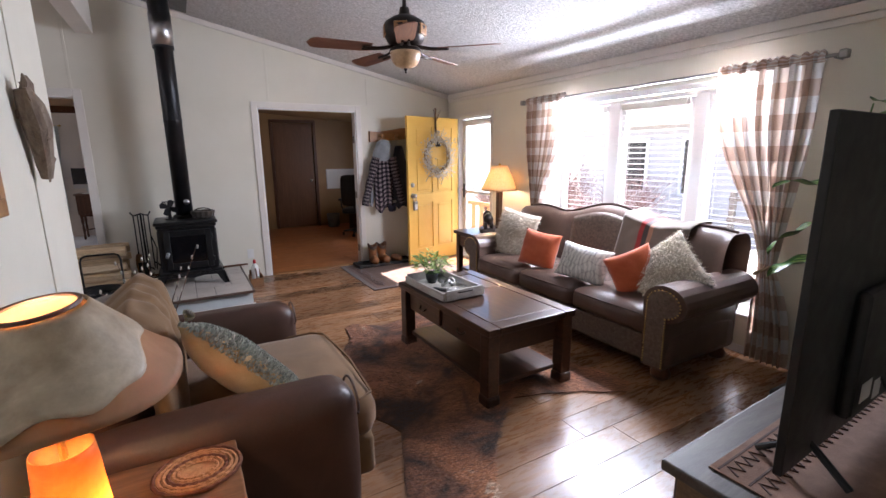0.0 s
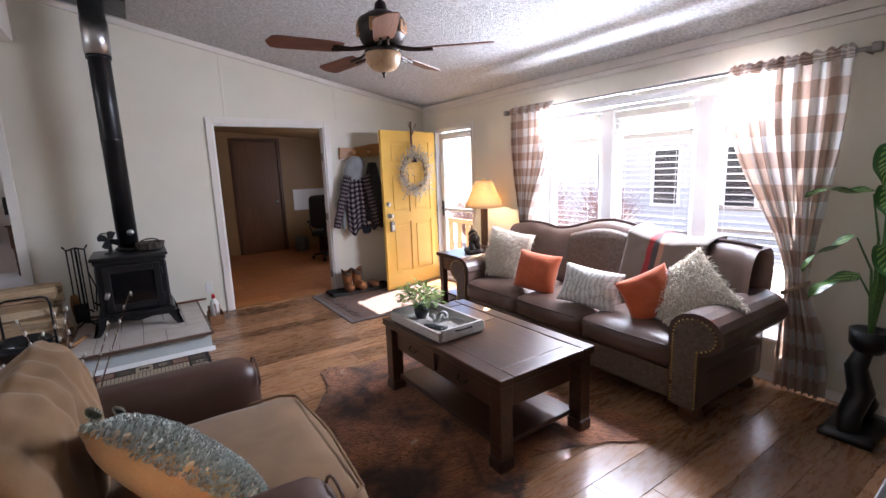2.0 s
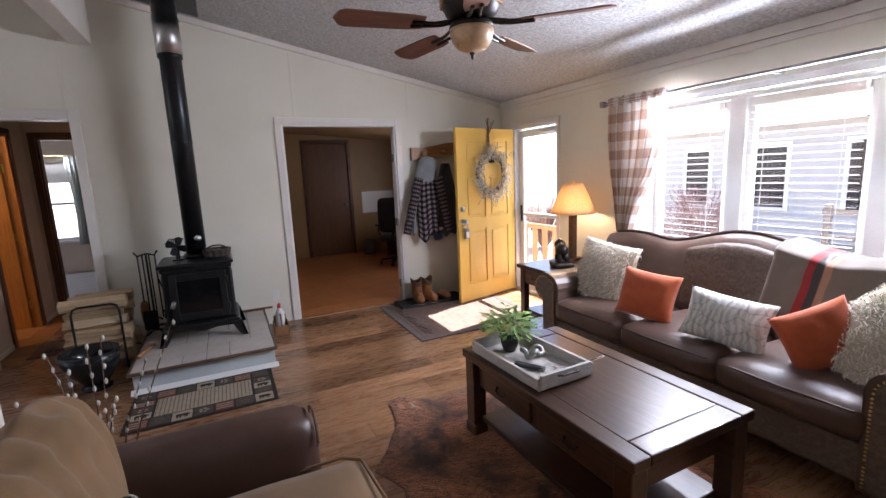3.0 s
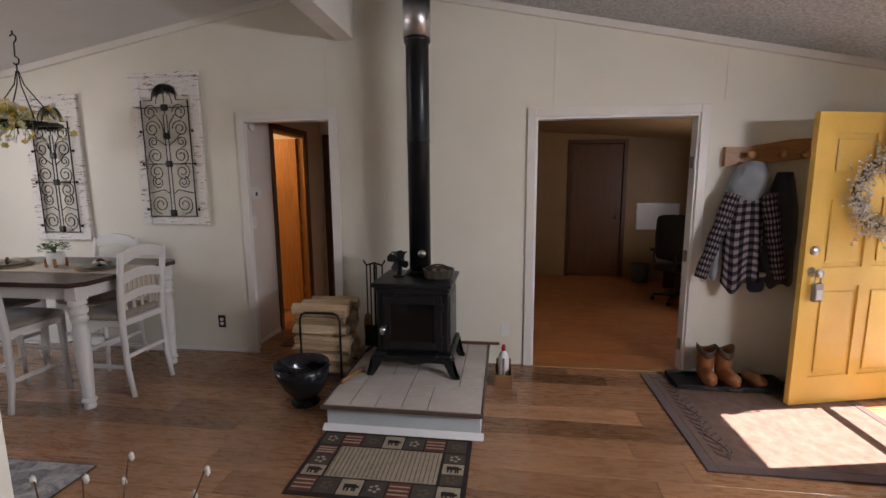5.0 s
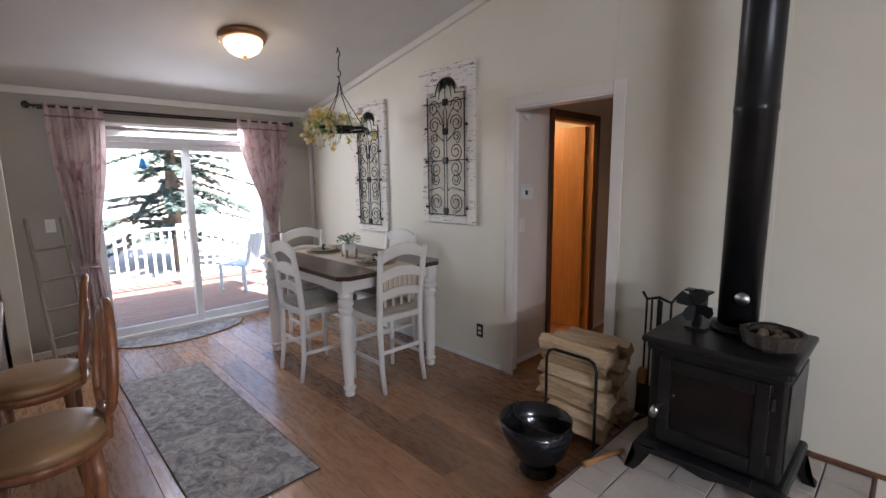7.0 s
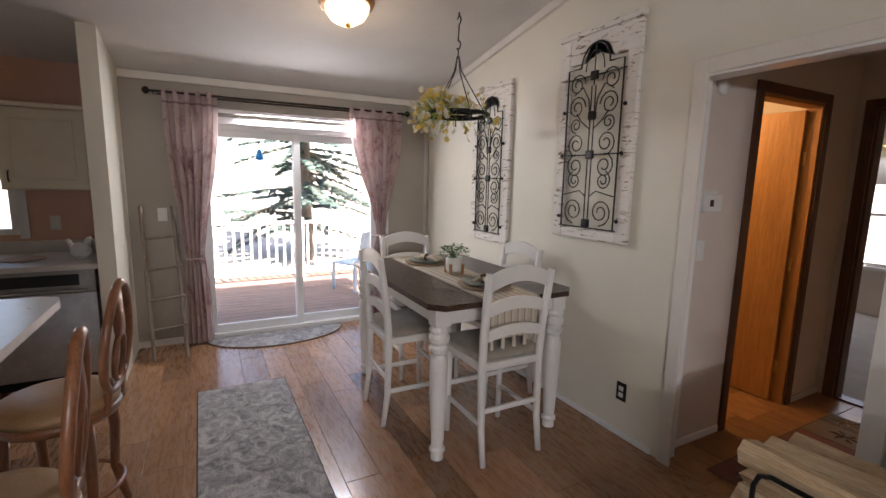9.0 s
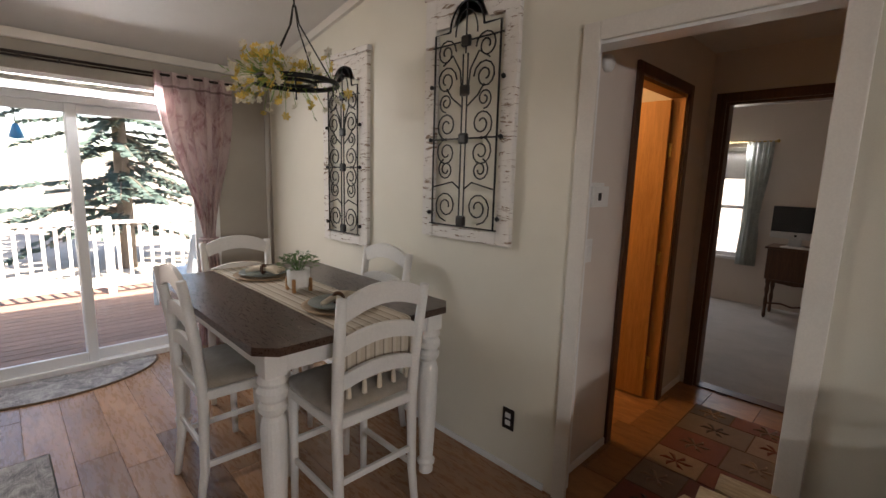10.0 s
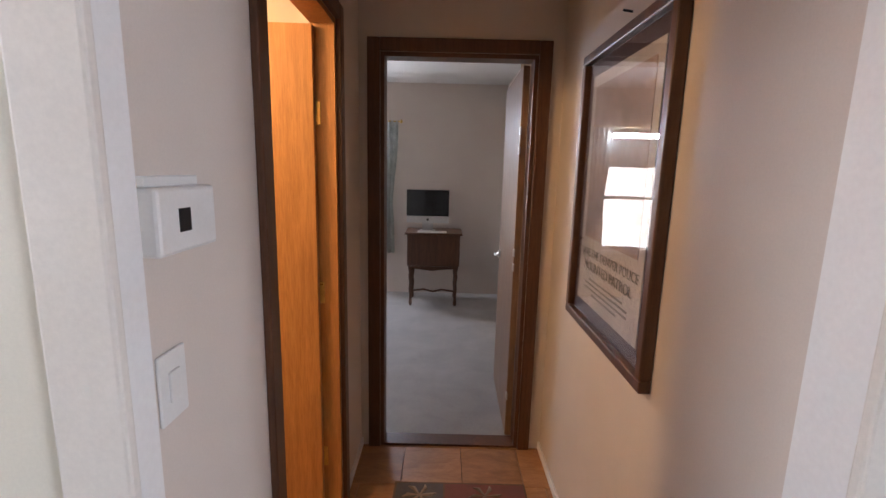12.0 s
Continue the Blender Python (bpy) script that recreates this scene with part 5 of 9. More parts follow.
# things on the coffee table
TRAYW = wooden("whitewashed_wood", (0.36, 0.33, 0.30), (0.56, 0.53, 0.49), (8, 1, 8), 3, 0.6, 0.2)
tr = thing("serving_tray", pose(1.55, 2.295, 0.503, 0, 0, 2) @ Matrix.Diagonal((1.12, 1.03, 1.0, 1.0)), "whitewashed wooden tray on the coffee table", "tray")
a, c = 0.145, 0.27
part("bottom", B(((-a, -c, 0.0), (a, c, 0.010)), bev=0.002), TRAYW, tr)
for s in (-1, 1):
    part("side", B(((s * a - 0.008, -c, 0.010), (s * a + 0.008, c, 0.062)), bev=0.003), TRAYW, tr)
    part("end", B(((-a + 0.009, s * c - 0.008, 0.010), (a - 0.009, s * c + 0.008, 0.075)), bev=0.003), TRAYW, tr)
    part("handle", bar([(-0.05, s * (c + 0.006), 0.055), (-0.04, s * (c + 0.03), 0.062), (0.04, s * (c + 0.03), 0.062), (0.05, s * (c + 0.006), 0.055)], 0.005), BRONZE, tr)
LEAF = surface("green_leaf", (0.055, 0.13, 0.03), (0.12, 0.25, 0.06), 30, 0.5, 0.1, 120)
LEAF2 = surface("pale_green_leaf", (0.14, 0.27, 0.05), (0.30, 0.44, 0.11), 30, 0.55, 0.1, 120)


def leafy(count, radius, height, leaf, seed, droop=0.4, narrow=0.5):
    """A bush of small folded leaves on thin stalks."""
    rnd = random.Random(seed)
    bm = bmesh.new()
    for k in range(count):
        a, r = rnd.random() * 6.283, radius * math.sqrt(rnd.random())
        h = height * (0.35 + 0.65 * rnd.random()) * (1 - 0.35 * (r / radius) ** 2)
        base = Vector((r * math.cos(a), r * math.sin(a), h))
        d = Vector((math.cos(a + rnd.uniform(-0.7, 0.7)), math.sin(a + rnd.uniform(-0.7, 0.7)), rnd.uniform(-droop, 0.5))).normalized()
        s = d.cross(Vector((0, 0, 1))).normalized()
        up = s.cross(d)
        ln = leaf * rnd.uniform(0.7, 1.3)
        w = ln * narrow
        pts = [base, base + d * ln * 0.5 + s * w * 0.5 + up * w * 0.15, base + d * ln, base + d * ln * 0.5 - s * w * 0.5 + up * w * 0.15, base + d * ln * 0.5]
        v = [bm.verts.new(p) for p in pts]
        bm.faces.new((v[0], v[1], v[4]))
        bm.faces.new((v[1], v[2], v[4]))
        bm.faces.new((v[2], v[3], v[4]))
        bm.faces.new((v[3], v[0], v[4]))
    return bm


def stalks(count, radius, height, seed, r=0.0018):
    rnd = random.Random(seed)
    bm = bmesh.new()
    for k in range(count):
        a, q = rnd.random() * 6.283, radius * rnd.random()
        tube(bm, [(0.1 * q * math.cos(a), 0.1 * q * math.sin(a), 0.0), (0.6 * q * math.cos(a), 0.6 * q * math.sin(a), height * 0.5), (q * math.cos(a), q * math.sin(a), height * rnd.uniform(0.6, 1))], r, 5)
    return bm


pt = thing("potted_plant", pose(1.545, 2.46, 0.514), "small leafy green plant in a dark pot on the tray", "plant")
part("pot", turned([(0.032, 0), (0.045, 0.03), (0.05, 0.075), (0.046, 0.075), (0.042, 0.06), (0.0, 0.06)], 20), CAST, pt, smooth=True)
part("stems", stalks(26, 0.10, 0.19, 2), LEAF, pt)
part("leaves", moved(leafy(300, 0.135, 0.20, 0.046, 5), pose(0, 0, 0.05)), LEAF2, pt)
for at, lab in ((pose(1.57, 2.20, 0.516, 90, 0, 35), "clear glass jar lying on the tray"), (pose(1.54, 2.10, 0.516, 90, 0, -60), "clear glass jar lying on the tray")):
    solo("glass_jar", moved(turned([(0.0, 0.0), (0.030, 0.0), (0.034, 0.01), (0.034, 0.08), (0.024, 0.095), (0.026, 0.11), (0.022, 0.11), (0.020, 0.095), (0.030, 0.078), (0.030, 0.012), (0.0, 0.008)], 20), pose(0, 0.036, 0)), GLASS, lab, "jar", at, True, "tray jars")
solo("ornament_knot", bar([(0.05 * math.cos(a) * (1 + 0.3 * math.cos(3 * a)), 0.035 * math.sin(a) * (1 + 0.3 * math.cos(3 * a)), 0.03 + 0.016 * math.sin(3 * a)) for a in np.linspace(0, 6.283, 40)[:-1]], 0.012, 8, True), PEWTER, "grey knotted ornament on the tray", "ornament", pose(1.59, 2.32, 0.515), True)
solo("remote_control", B(((-0.02, -0.08, 0), (0.02, 0.08, 0.018)), bev=0.006), BLACK, "black remote control on the tray", "remote control", pose(1.50, 2.22, 0.514, 0, 0, 30))

# end table with the lamp and the statue
et = thing("end_table", pose(2.99, 3.76, 0), "dark rustic wood end table with one drawer", "table")
part("tabletop", B(((-0.31, -0.25, 0.565), (0.31, 0.25, 0.603)), bev=0.006), RUSTIC, et)
part("case", B(((-0.27, -0.21, 0.42), (0.27, 0.21, 0.566)), bev=0.003), RUSTIC, et)
for sx in (-1, 1):
    for sy in (-1, 1):
        part("leg", B(((sx * 0.255 - 0.03, sy * 0.195 - 0.03, 0.06), (sx * 0.255 + 0.03, sy * 0.195 + 0.03, 0.566)), bev=0.005), wooden("leg_wood_%d%d" % (sx + 1, sy + 1), (0.05, 0.022, 0.012), (0.14, 0.066, 0.036), (10, 10, 1), 2.4, 0.35, 0.2), et)
        part("foot", B(((sx * 0.255 - 0.038, sy * 0.195 - 0.038, 0.0), (sx * 0.255 + 0.038, sy * 0.195 + 0.038, 0.062)), bev=0.012), RUSTIC, et)
part("shelf", B(((-0.255, -0.2, 0.14), (0.255, 0.2, 0.165)), bev=0.004), RUSTIC, et)
d_ = part("drawer_front", B(((-0.282, -0.155, 0.44), (-0.268, 0.155, 0.545)), bev=0.004), wooden("drawer_wood", (0.10, 0.046, 0.022), (0.24, 0.12, 0.06), (10, 1, 10), 2.4, 0.35, 0.2), et)
part("pull", bar([(-0.282, -0.035, 0.50), (-0.30, -0.025, 0.49), (-0.30, 0.025, 0.49), (-0.282, 0.035, 0.50)], 0.006), BRONZE, d_)
solo("storage_basket", joined(soft_box((-0.13, -0.12, 0), (0.13, 0.12, 0.17), 0.05, 8, 0.01), bar([(-0.13, 0, 0.13), (-0.06, 0, 0.2), (0.06, 0, 0.2), (0.13, 0, 0.13)], 0.008)), LEATHER_DARK, "dark brown basket on the end table shelf", "basket", pose(3.0, 3.725, 0.166), True)
SHADE, nt, b_ = shader("lamp_shade_cloth")
sc_ = ramp(nt, noise_tex(nt, coords(nt, (1, 1, 0.2)), 80, 3), [(0.3, (0.60, 0.46, 0.28)), (0.7, (0.70, 0.55, 0.36))])
nt.links.new(sc_, b_.inputs["Base Color"])
b_.inputs["Roughness"].default_value = 0.9
backlit(nt, b_, sc_, 0.55)
tl = thing("table_lamp", pose(3.205, 3.82, 0.604), "lit table lamp with a dark base and tan shade", "lamp")
part("base", B(((-0.075, -0.075, 0.0), (0.075, 0.075, 0.03)), ((-0.03, -0.03, 0.03), (0.03, 0.03, 0.44)), bev=0.008), CASING, tl)
part("shade", grid(lambda u, v: ((0.215 - 0.125 * v) * math.cos(2 * math.pi * u), (0.215 - 0.125 * v) * math.sin(2 * math.pi * u), 0.455 + 0.285 * v), 40, 8, True, 0.003), SHADE, tl, "tan cloth shade", True)
part("harp", bar([(-0.05, 0, 0.44), (-0.06, 0, 0.55), (0, 0, 0.745), (0.06, 0, 0.55), (0.05, 0, 0.44)], 0.003), BRASS, tl)
part("finial", turned([(0.012, 0.745), (0.016, 0.755), (0.0, 0.77)], 10), BRASS, tl)
bulb("end_lamp_bulb", (3.205, 3.82, 1.14), 0.55, 0.035)
rnd = random.Random(9)
bm = joined(soft_box((-0.13, -0.09, 0.0), (0.13, 0.09, 0.05), 0.025, 6, 0.0, 3, 0.03), soft_box((-0.11, -0.05, 0.10), (0.05, 0.05, 0.21), 0.045, 8, 0.01, 1), soft_box((0.02, -0.04, 0.14), (0.13, 0.04, 0.235), 0.038, 8, 0.01, 2),
            bar([(-0.085, 0.03, 0.13), (-0.09, 0.035, 0.04)], 0.022), bar([(-0.085, -0.03, 0.13), (-0.075, -0.035, 0.04)], 0.022), bar([(0.03, 0.03, 0.14), (0.045, 0.035, 0.04)], 0.02), bar([(0.03, -0.03, 0.14), (0.06, -0.035, 0.04)], 0.02))
solo("bear_statue", bm, BRONZE, "dark bronze animal statue on the end table", "statue", pose(2.93, 3.66, 0.604, 0, 0, 60), True)

# front door, standing open
ang = math.degrees(math.atan2(4.865 - 5.12, 2.47 - 3.435))
yd = thing("front_door", pose(3.435, 5.118, 0.014, 0, 0, ang), "open yellow six-panel front door", "door")
DW, DH = 0.94, 1.95
spans = [(0.125, 0.435), (0.505, 0.815)]
rows_ = [(0.195, 0.825), (0.955, 1.44), (1.545, 1.82)]
bars = [((0, -0.038, 0), (spans[0][0], 0, DH)), ((spans[0][1], -0.038, 0), (spans[1][0], 0, DH)), ((spans[1][1], -0.038, 0), (DW, 0, DH))]
zz = [0.0] + [z for r in rows_ for z in r] + [DH]
for a, c in spans:
    for k in range(0, len(zz), 2):
        bars.append(((a, -0.038, zz[k]), (c, 0, zz[k + 1])))
part("door_slab", B(*bars), YELLOW, yd)
for a, c in spans:
    for z0, z1 in rows_:
        part("door_panel", joined(B(((a, -0.030, z0), (c, -0.012, z1))), B(((a + 0.035, -0.013, z0 + 0.035), (c - 0.035, -0.003, z1 - 0.035)), bev=0.006)), YELLOW, yd)
part("deadbolt", moved(turned([(0.0, 0), (0.03, 0), (0.03, 0.012), (0.018, 0.022), (0, 0.024)], 18), pose(DW - 0.065, 0, 1.07, -90)), STEEL, yd, "steel deadbolt", True)
part("knob", moved(turned([(0.0, 0), (0.032, 0), (0.03, 0.01), (0.012, 0.02), (0.014, 0.035), (0.028, 0.05), (0.026, 0.065), (0, 0.07)], 18), pose(DW - 0.065, 0, 0.93, -90)), STEEL, yd, "steel knob", True)
for z in (0.25, 0.95, 1.65):
    part("hinge", bar([(0.0, 0.004, z - 0.045), (0.0, 0.004, z + 0.045)], 0.007), PEWTER, yd)
lb = thing("key_lockbox", yd.matrix_basis @ pose(DW - 0.075, 0.04, 0.80), "grey key lockbox hanging on the door knob", "lockbox")
part("body", B(((-0.03, -0.015, -0.06), (0.03, 0.02, 0.06)), bev=0.006), PEWTER, lb)
part("shackle", bar([(-0.02, 0, 0.05), (-0.02, 0, 0.11), (0, 0, 0.135), (0.02, 0, 0.11), (0.02, 0, 0.05)], 0.005), STEEL, lb)
part("keypad", B(((-0.022, 0.019, -0.045), (0.022, 0.023, 0.02)), bev=0.002), PLASTIC_WHITE, lb)
wr = thing("wreath", yd.matrix_basis @ pose(0.45, 0.035, 1.44) @ Matrix.Diagonal((1.28, 1.1, 1.28, 1)), "pale dried-flower wreath hung on the door", "wreath")
rnd = random.Random(12)
twigs = bmesh.new()
for k in range(14):
    ph = rnd.random() * 6.283
    tube(twigs, [((0.165 + 0.018 * math.sin(5 * a + ph)) * math.cos(a), 0.01 + 0.014 * math.cos(4 * a + ph * 2), (0.165 + 0.018 * math.sin(5 * a + ph)) * math.sin(a)) for a in np.linspace(0, 6.283, 40)[:-1]], 0.0035, 5, True)
part("twig_ring", twigs, surface("grapevine", (0.14, 0.085, 0.045), (0.26, 0.17, 0.10), 30, 0.8, 0.4, 120), wr)
fl = bmesh.new()
sp = bmesh.new()
for k in range(700):
    a = rnd.random() * 6.283
    r = 0.165 + rnd.gauss(0, 0.035)
    p = Vector((r * math.cos(a), 0.02 + abs(rnd.gauss(0, 0.02)), r * math.sin(a)))
    o = Vector((math.cos(a + rnd.uniform(-1, 1)), 0.5 * rnd.random(), math.sin(a + rnd.uniform(-1, 1)))) * rnd.uniform(0.015, 0.05)
    tube(sp, [p, p + o], 0.0012, 4)
    bmesh.ops.create_icosphere(fl, subdivisions=1, radius=rnd.uniform(0.004, 0.009), matrix=Matrix.Translation(p + o))
fs = part("sprigs", sp, surface("pale_stem", (0.42, 0.36, 0.24), (0.55, 0.48, 0.34), 30, 0.8, 0.2), wr)
fb = part("berries", fl, surface("cream_berry", (0.55, 0.50, 0.40), (0.78, 0.74, 0.66), 40, 0.7, 0.2), wr, "cream berries and blossoms")
fs["kind"] = fb["kind"] = "stuff"
part("ribbon", B(((-0.012, -0.02, 0.15), (0.012, -0.014, 0.49)), bev=0.002), cloth("brown_ribbon", (0.09, 0.04, 0.02), (0.14, 0.07, 0.04)), wr, "brown ribbon")
part("pine_sprig", joined(*[bar([(0, 0.0, 0.36), (0.05 * s, 0.01, 0.44 + 0.03 * abs(s))], 0.003) for s in (-1, -0.4, 0.5, 1.1)]), CASING, wr)
part("bell", turned([(0.03, 0.10), (0.026, 0.12), (0.018, 0.145), (0.0, 0.155)], 16, at=(0.01, 0.03, 0)), BRONZE, wr, "small bronze bell", True)

# coat rack and jackets
ck = thing("coat_rack", pose(2.49, YG, 1.645) @ Matrix.Diagonal((1.06, 1.0, 1.12, 1.0)), "live-edge wooden coat rack on the wall", "coat rack")
part("board", prism([(-0.27, 0.0), (-0.1, 0.012), (0.12, 0.03), (0.27, 0.045), (0.27, 0.175), (0.15, 0.17), (0.0, 0.145), (-0.15, 0.125), (-0.27, 0.128)], (-0.045, -0.0005)), OAK, ck)
for x in (-0.13, 0.08, 0.22):
    part("peg", moved(turned([(0.014, 0), (0.012, 0.05), (0.026, 0.06), (0.026, 0.075), (0, 0.08)], 12), pose(x, -0.044, 0.07, 90)), OAK, ck, smooth=True)
FLANNEL = plaid("black_white_flannel", 14, 14, ((0.26, 0.22, 0.22), (0.06, 0.045, 0.055), (0.010, 0.010, 0.012)), 0.0, weave=200)
HOODIE = cloth("grey_jersey", (0.24, 0.26, 0.28), (0.33, 0.35, 0.37))


def hung(u, v, w0=0.08, w1=0.145, h=0.80, depth=0.075, folds=4, seed=0):
    """A coat that hangs in folds from one peg: u goes round it, v down."""
    a = 2 * math.pi * u
    w = w0 + (w1 - w0) * min(1, v * 2.6) ** 0.8
    d = depth * (0.7 + 0.5 * v)
    r = 1 + 0.16 * math.sin(folds * a + seed) * v + 0.10 * noise.noise((math.cos(a) * 2, math.sin(a) * 2, v * 4 + seed))
    y = d * math.sin(a) * r
    hem = 0.05 * math.sin(2 * a + seed) + 0.03 * math.sin(5 * a)
    return (w * math.cos(a) * r, -0.085 + min(0.072, y), -v * (h + hem * v))


jk = thing("flannel_jacket", pose(2.355, YG - 0.01, 1.575) @ Matrix.Diagonal((0.95, 1.0, 1.0, 1.0)), "black and white plaid jacket with a grey hood on the rack", "jacket")
part("body", grid(hung, 60, 40, True), FLANNEL, jk, smooth=True)
for s, tilt in ((-1, 17), (1, -12)):
    part("sleeve", moved(grid(lambda u, v: ((0.058 - 0.012 * v) * math.cos(2 * math.pi * u) * (1 + 0.1 * math.sin(v * 19 + u * 9)), (0.05 - 0.01 * v) * math.sin(2 * math.pi * u), -0.66 * v), 20, 24, True), pose(s * 0.125, -0.13, -0.13, 0, tilt, 0)), FLANNEL, jk, smooth=True)
part("hood", moved(soft_box((-0.10, -0.10, -0.19), (0.11, 0.055, 0.09), 0.07, 10, 0.02, 7, 0.03), pose(0.0, -0.08, 0.0, 8, 14, 0)), HOODIE, jk, "grey jersey hood", True)
part("lining_edge", moved(grid(lambda u, v: (-0.20 - 0.07 * v + 0.012 * math.sin(v * 9), -0.06 - 0.03 * math.sin(u * 3), -0.15 - 0.62 * v - 0.02 * u), 4, 20, thick=0.02), pose(0.06, 0, 0)), HOODIE, jk, smooth=True)
jk2 = thing("dark_jacket", pose(2.60, YG - 0.005, 1.60), "dark jacket hanging half hidden behind the door", "jacket")
part("body", grid(lambda u, v: hung(u, v, 0.05, 0.12, 0.80, 0.06, 3, 5), 40, 30, True), cloth("black_fleece", (0.02, 0.02, 0.025), (0.05, 0.05, 0.06)), jk2, smooth=True)
gl_ = thing("winter_glove", pose(2.46, YG - 0.10, 0.78), "dark blue glove hanging under the jackets", "glove")
part("palm", soft_box((-0.05, -0.03, -0.07), (0.06, 0.02, 0.05), 0.025, 6, 0.008), cloth("navy_knit", (0.02, 0.03, 0.06), (0.05, 0.06, 0.11)), gl_, smooth=True)
part("cuff", soft_box((-0.055, -0.035, 0.045), (0.065, 0.025, 0.08), 0.015, 5, 0.0), CHAIR_WHITE, gl_, smooth=True)

# entry mat, boot tray and boots
MAT = cloth("brown_mat_pile", (0.115, 0.068, 0.05), (0.18, 0.118, 0.092), 300, 14, sheen=0.05)
MATB = cloth("dark_mat_border", (0.055, 0.028, 0.022), (0.09, 0.05, 0.04), 300, 14)
em = thing("entry_mat", pose(2.34, 4.685, 0) @ Matrix.Diagonal((1.0, 1.18, 1.0, 1.0)), "brown entry mat with a dark border and vine motif", "mat")
part("rug_surface", B(((-0.60, -0.47, 0.0), (0.63, 0.47, 0.010)), bev=0.003), MAT, em)
part("border", B(((-0.66, -0.53, 0.0), (-0.602, 0.53, 0.011)), ((0.632, -0.53, 0.0), (0.69, 0.53, 0.011)), ((-0.602, -0.53, 0.0), (0.632, -0.472, 0.011)), ((-0.602, 0.472, 0.0), (0.632, 0.53, 0.011)), bev=0.003), MATB, em)
vine = bmesh.new()
tube(vine, [(-0.50 + 0.03 * math.sin(k * 1.1), -0.43 + 0.055 * k, 0.0105) for k in range(16)], 0.006, 5)
for k in range(30):
    y = -0.42 + 0.028 * k
    s = 1 if k % 2 else -1
    tube(vine, [(-0.50, y, 0.0105), (-0.50 + s * 0.045, y + 0.03, 0.0105), (-0.50 + s * 0.055, y + 0.055, 0.0105)], 0.005, 5)
part("vine_motif", vine, MATB, em)
bt = thing("boot_tray", pose(2.27, 5.185, 0.0), "black rubber boot tray by the wall", "tray")
part("tray", B(((-0.40, -0.14, 0.011), (0.40, 0.14, 0.022)), ((-0.40, -0.14, 0.022), (-0.385, 0.14, 0.045)), ((0.385, -0.14, 0.022), (0.40, 0.14, 0.045)), ((-0.385, -0.14, 0.022), (0.385, -0.125, 0.045)), ((-0.385, 0.125, 0.022), (0.385, 0.14, 0.045)), bev=0.003), BLACK, bt)
BOOT = surface("tan_boot_leather", (0.23, 0.085, 0.028), (0.34, 0.14, 0.05), 12, 0.5, 0.2, 120)
BOOT_D = surface("dark_boot_leather", (0.05, 0.028, 0.018), (0.09, 0.05, 0.032), 12, 0.5, 0.2, 120)


def boot(at):
    e = thing("cowboy_boot", at, "tan leather western boot with a dark shaft", "boot", "boots on the tray")
    part("foot", moved(soft_box((-0.045, -0.17, 0.0), (0.045, 0.07, 0.10), 0.04, 8, 0.01, 3), pose(0, 0, 0.015)), BOOT, e, smooth=True)
    part("shaft", grid(lambda u, v: ((0.052 + 0.012 * v) * math.cos(2 * math.pi * u), 0.02 + (0.058 + 0.012 * v) * math.sin(2 * math.pi * u), 0.06 + (0.20 + 0.025 * math.cos(4 * math.pi * u)) * v), 24, 8, True, 0.004), BOOT, e, smooth=True)
    part("collar", grid(lambda u, v: ((0.066 + 0.002 * v) * math.cos(2 * math.pi * u), 0.02 + (0.072 + 0.002 * v) * math.sin(2 * math.pi * u), 0.215 + 0.05 * v + 0.025 * math.cos(4 * math.pi * u)), 24, 4, True, 0.006), BOOT_D, e, "dark leather collar", True)
    part("sole", B(((-0.048, -0.175, 0.0), (0.048, 0.075, 0.014)), bev=0.005), BOOT_D, e)
    return e


b1 = boot(pose(2.12, 5.20, 0.023, 0, 0, -8))
copy_thing(b1, pose(2.25, 5.195, 0.023, 0, 0, 6))
cl = thing("clog", pose(2.45, 5.18, 0.023, 0, 0, 10), "tan leather clog on the boot tray", "shoe")
part("upper", soft_box((-0.045, -0.11, 0.012), (0.045, 0.09, 0.085), 0.038, 8, 0.01, 2), BOOT, cl, smooth=True)
part("sole", B(((-0.046, -0.115, 0.0), (0.046, 0.095, 0.018)), bev=0.005), BOOT_D, cl)

# ---- round the stove ----
rk = thing("log_rack", pose(-0.81, 5.02, 0), "black iron log rack full of split firewood", "log rack")
for y in (-0.16, 0.16):
    part("hoop", bar([(-0.16, y, 0.0), (-0.16, y, 0.50), (-0.145, y, 0.545), (-0.11, y, 0.56), (0.11, y, 0.56), (0.145, y, 0.545), (0.16, y, 0.50), (0.16, y, 0.0)], 0.009), IRON, rk)
part("floor_bar", bar([(-0.16, -0.16, 0.04), (-0.16, 0.16, 0.04)], 0.008), IRON, rk)
part("floor_bar", bar([(0.16, -0.16, 0.04), (0.16, 0.16, 0.04)], 0.008), IRON, rk)
for s in (-1, 1):
    part("scroll", bar([(s * (0.21 + 0.05 * math.cos(a)), -0.02 + 0.0 * a, 0.11 + 0.05 * math.sin(a) * (1 - a / 14)) for a in np.linspace(0, 6, 22)], 0.006), IRON, rk)
SPLIT = wooden("split_firewood", (0.52, 0.36, 0.205), (0.80, 0.64, 0.43), (1, 9, 9), 2.6, 0.8, 0.5, pieces=0.25)
rnd = random.Random(21)
row = 0
z = 0.05
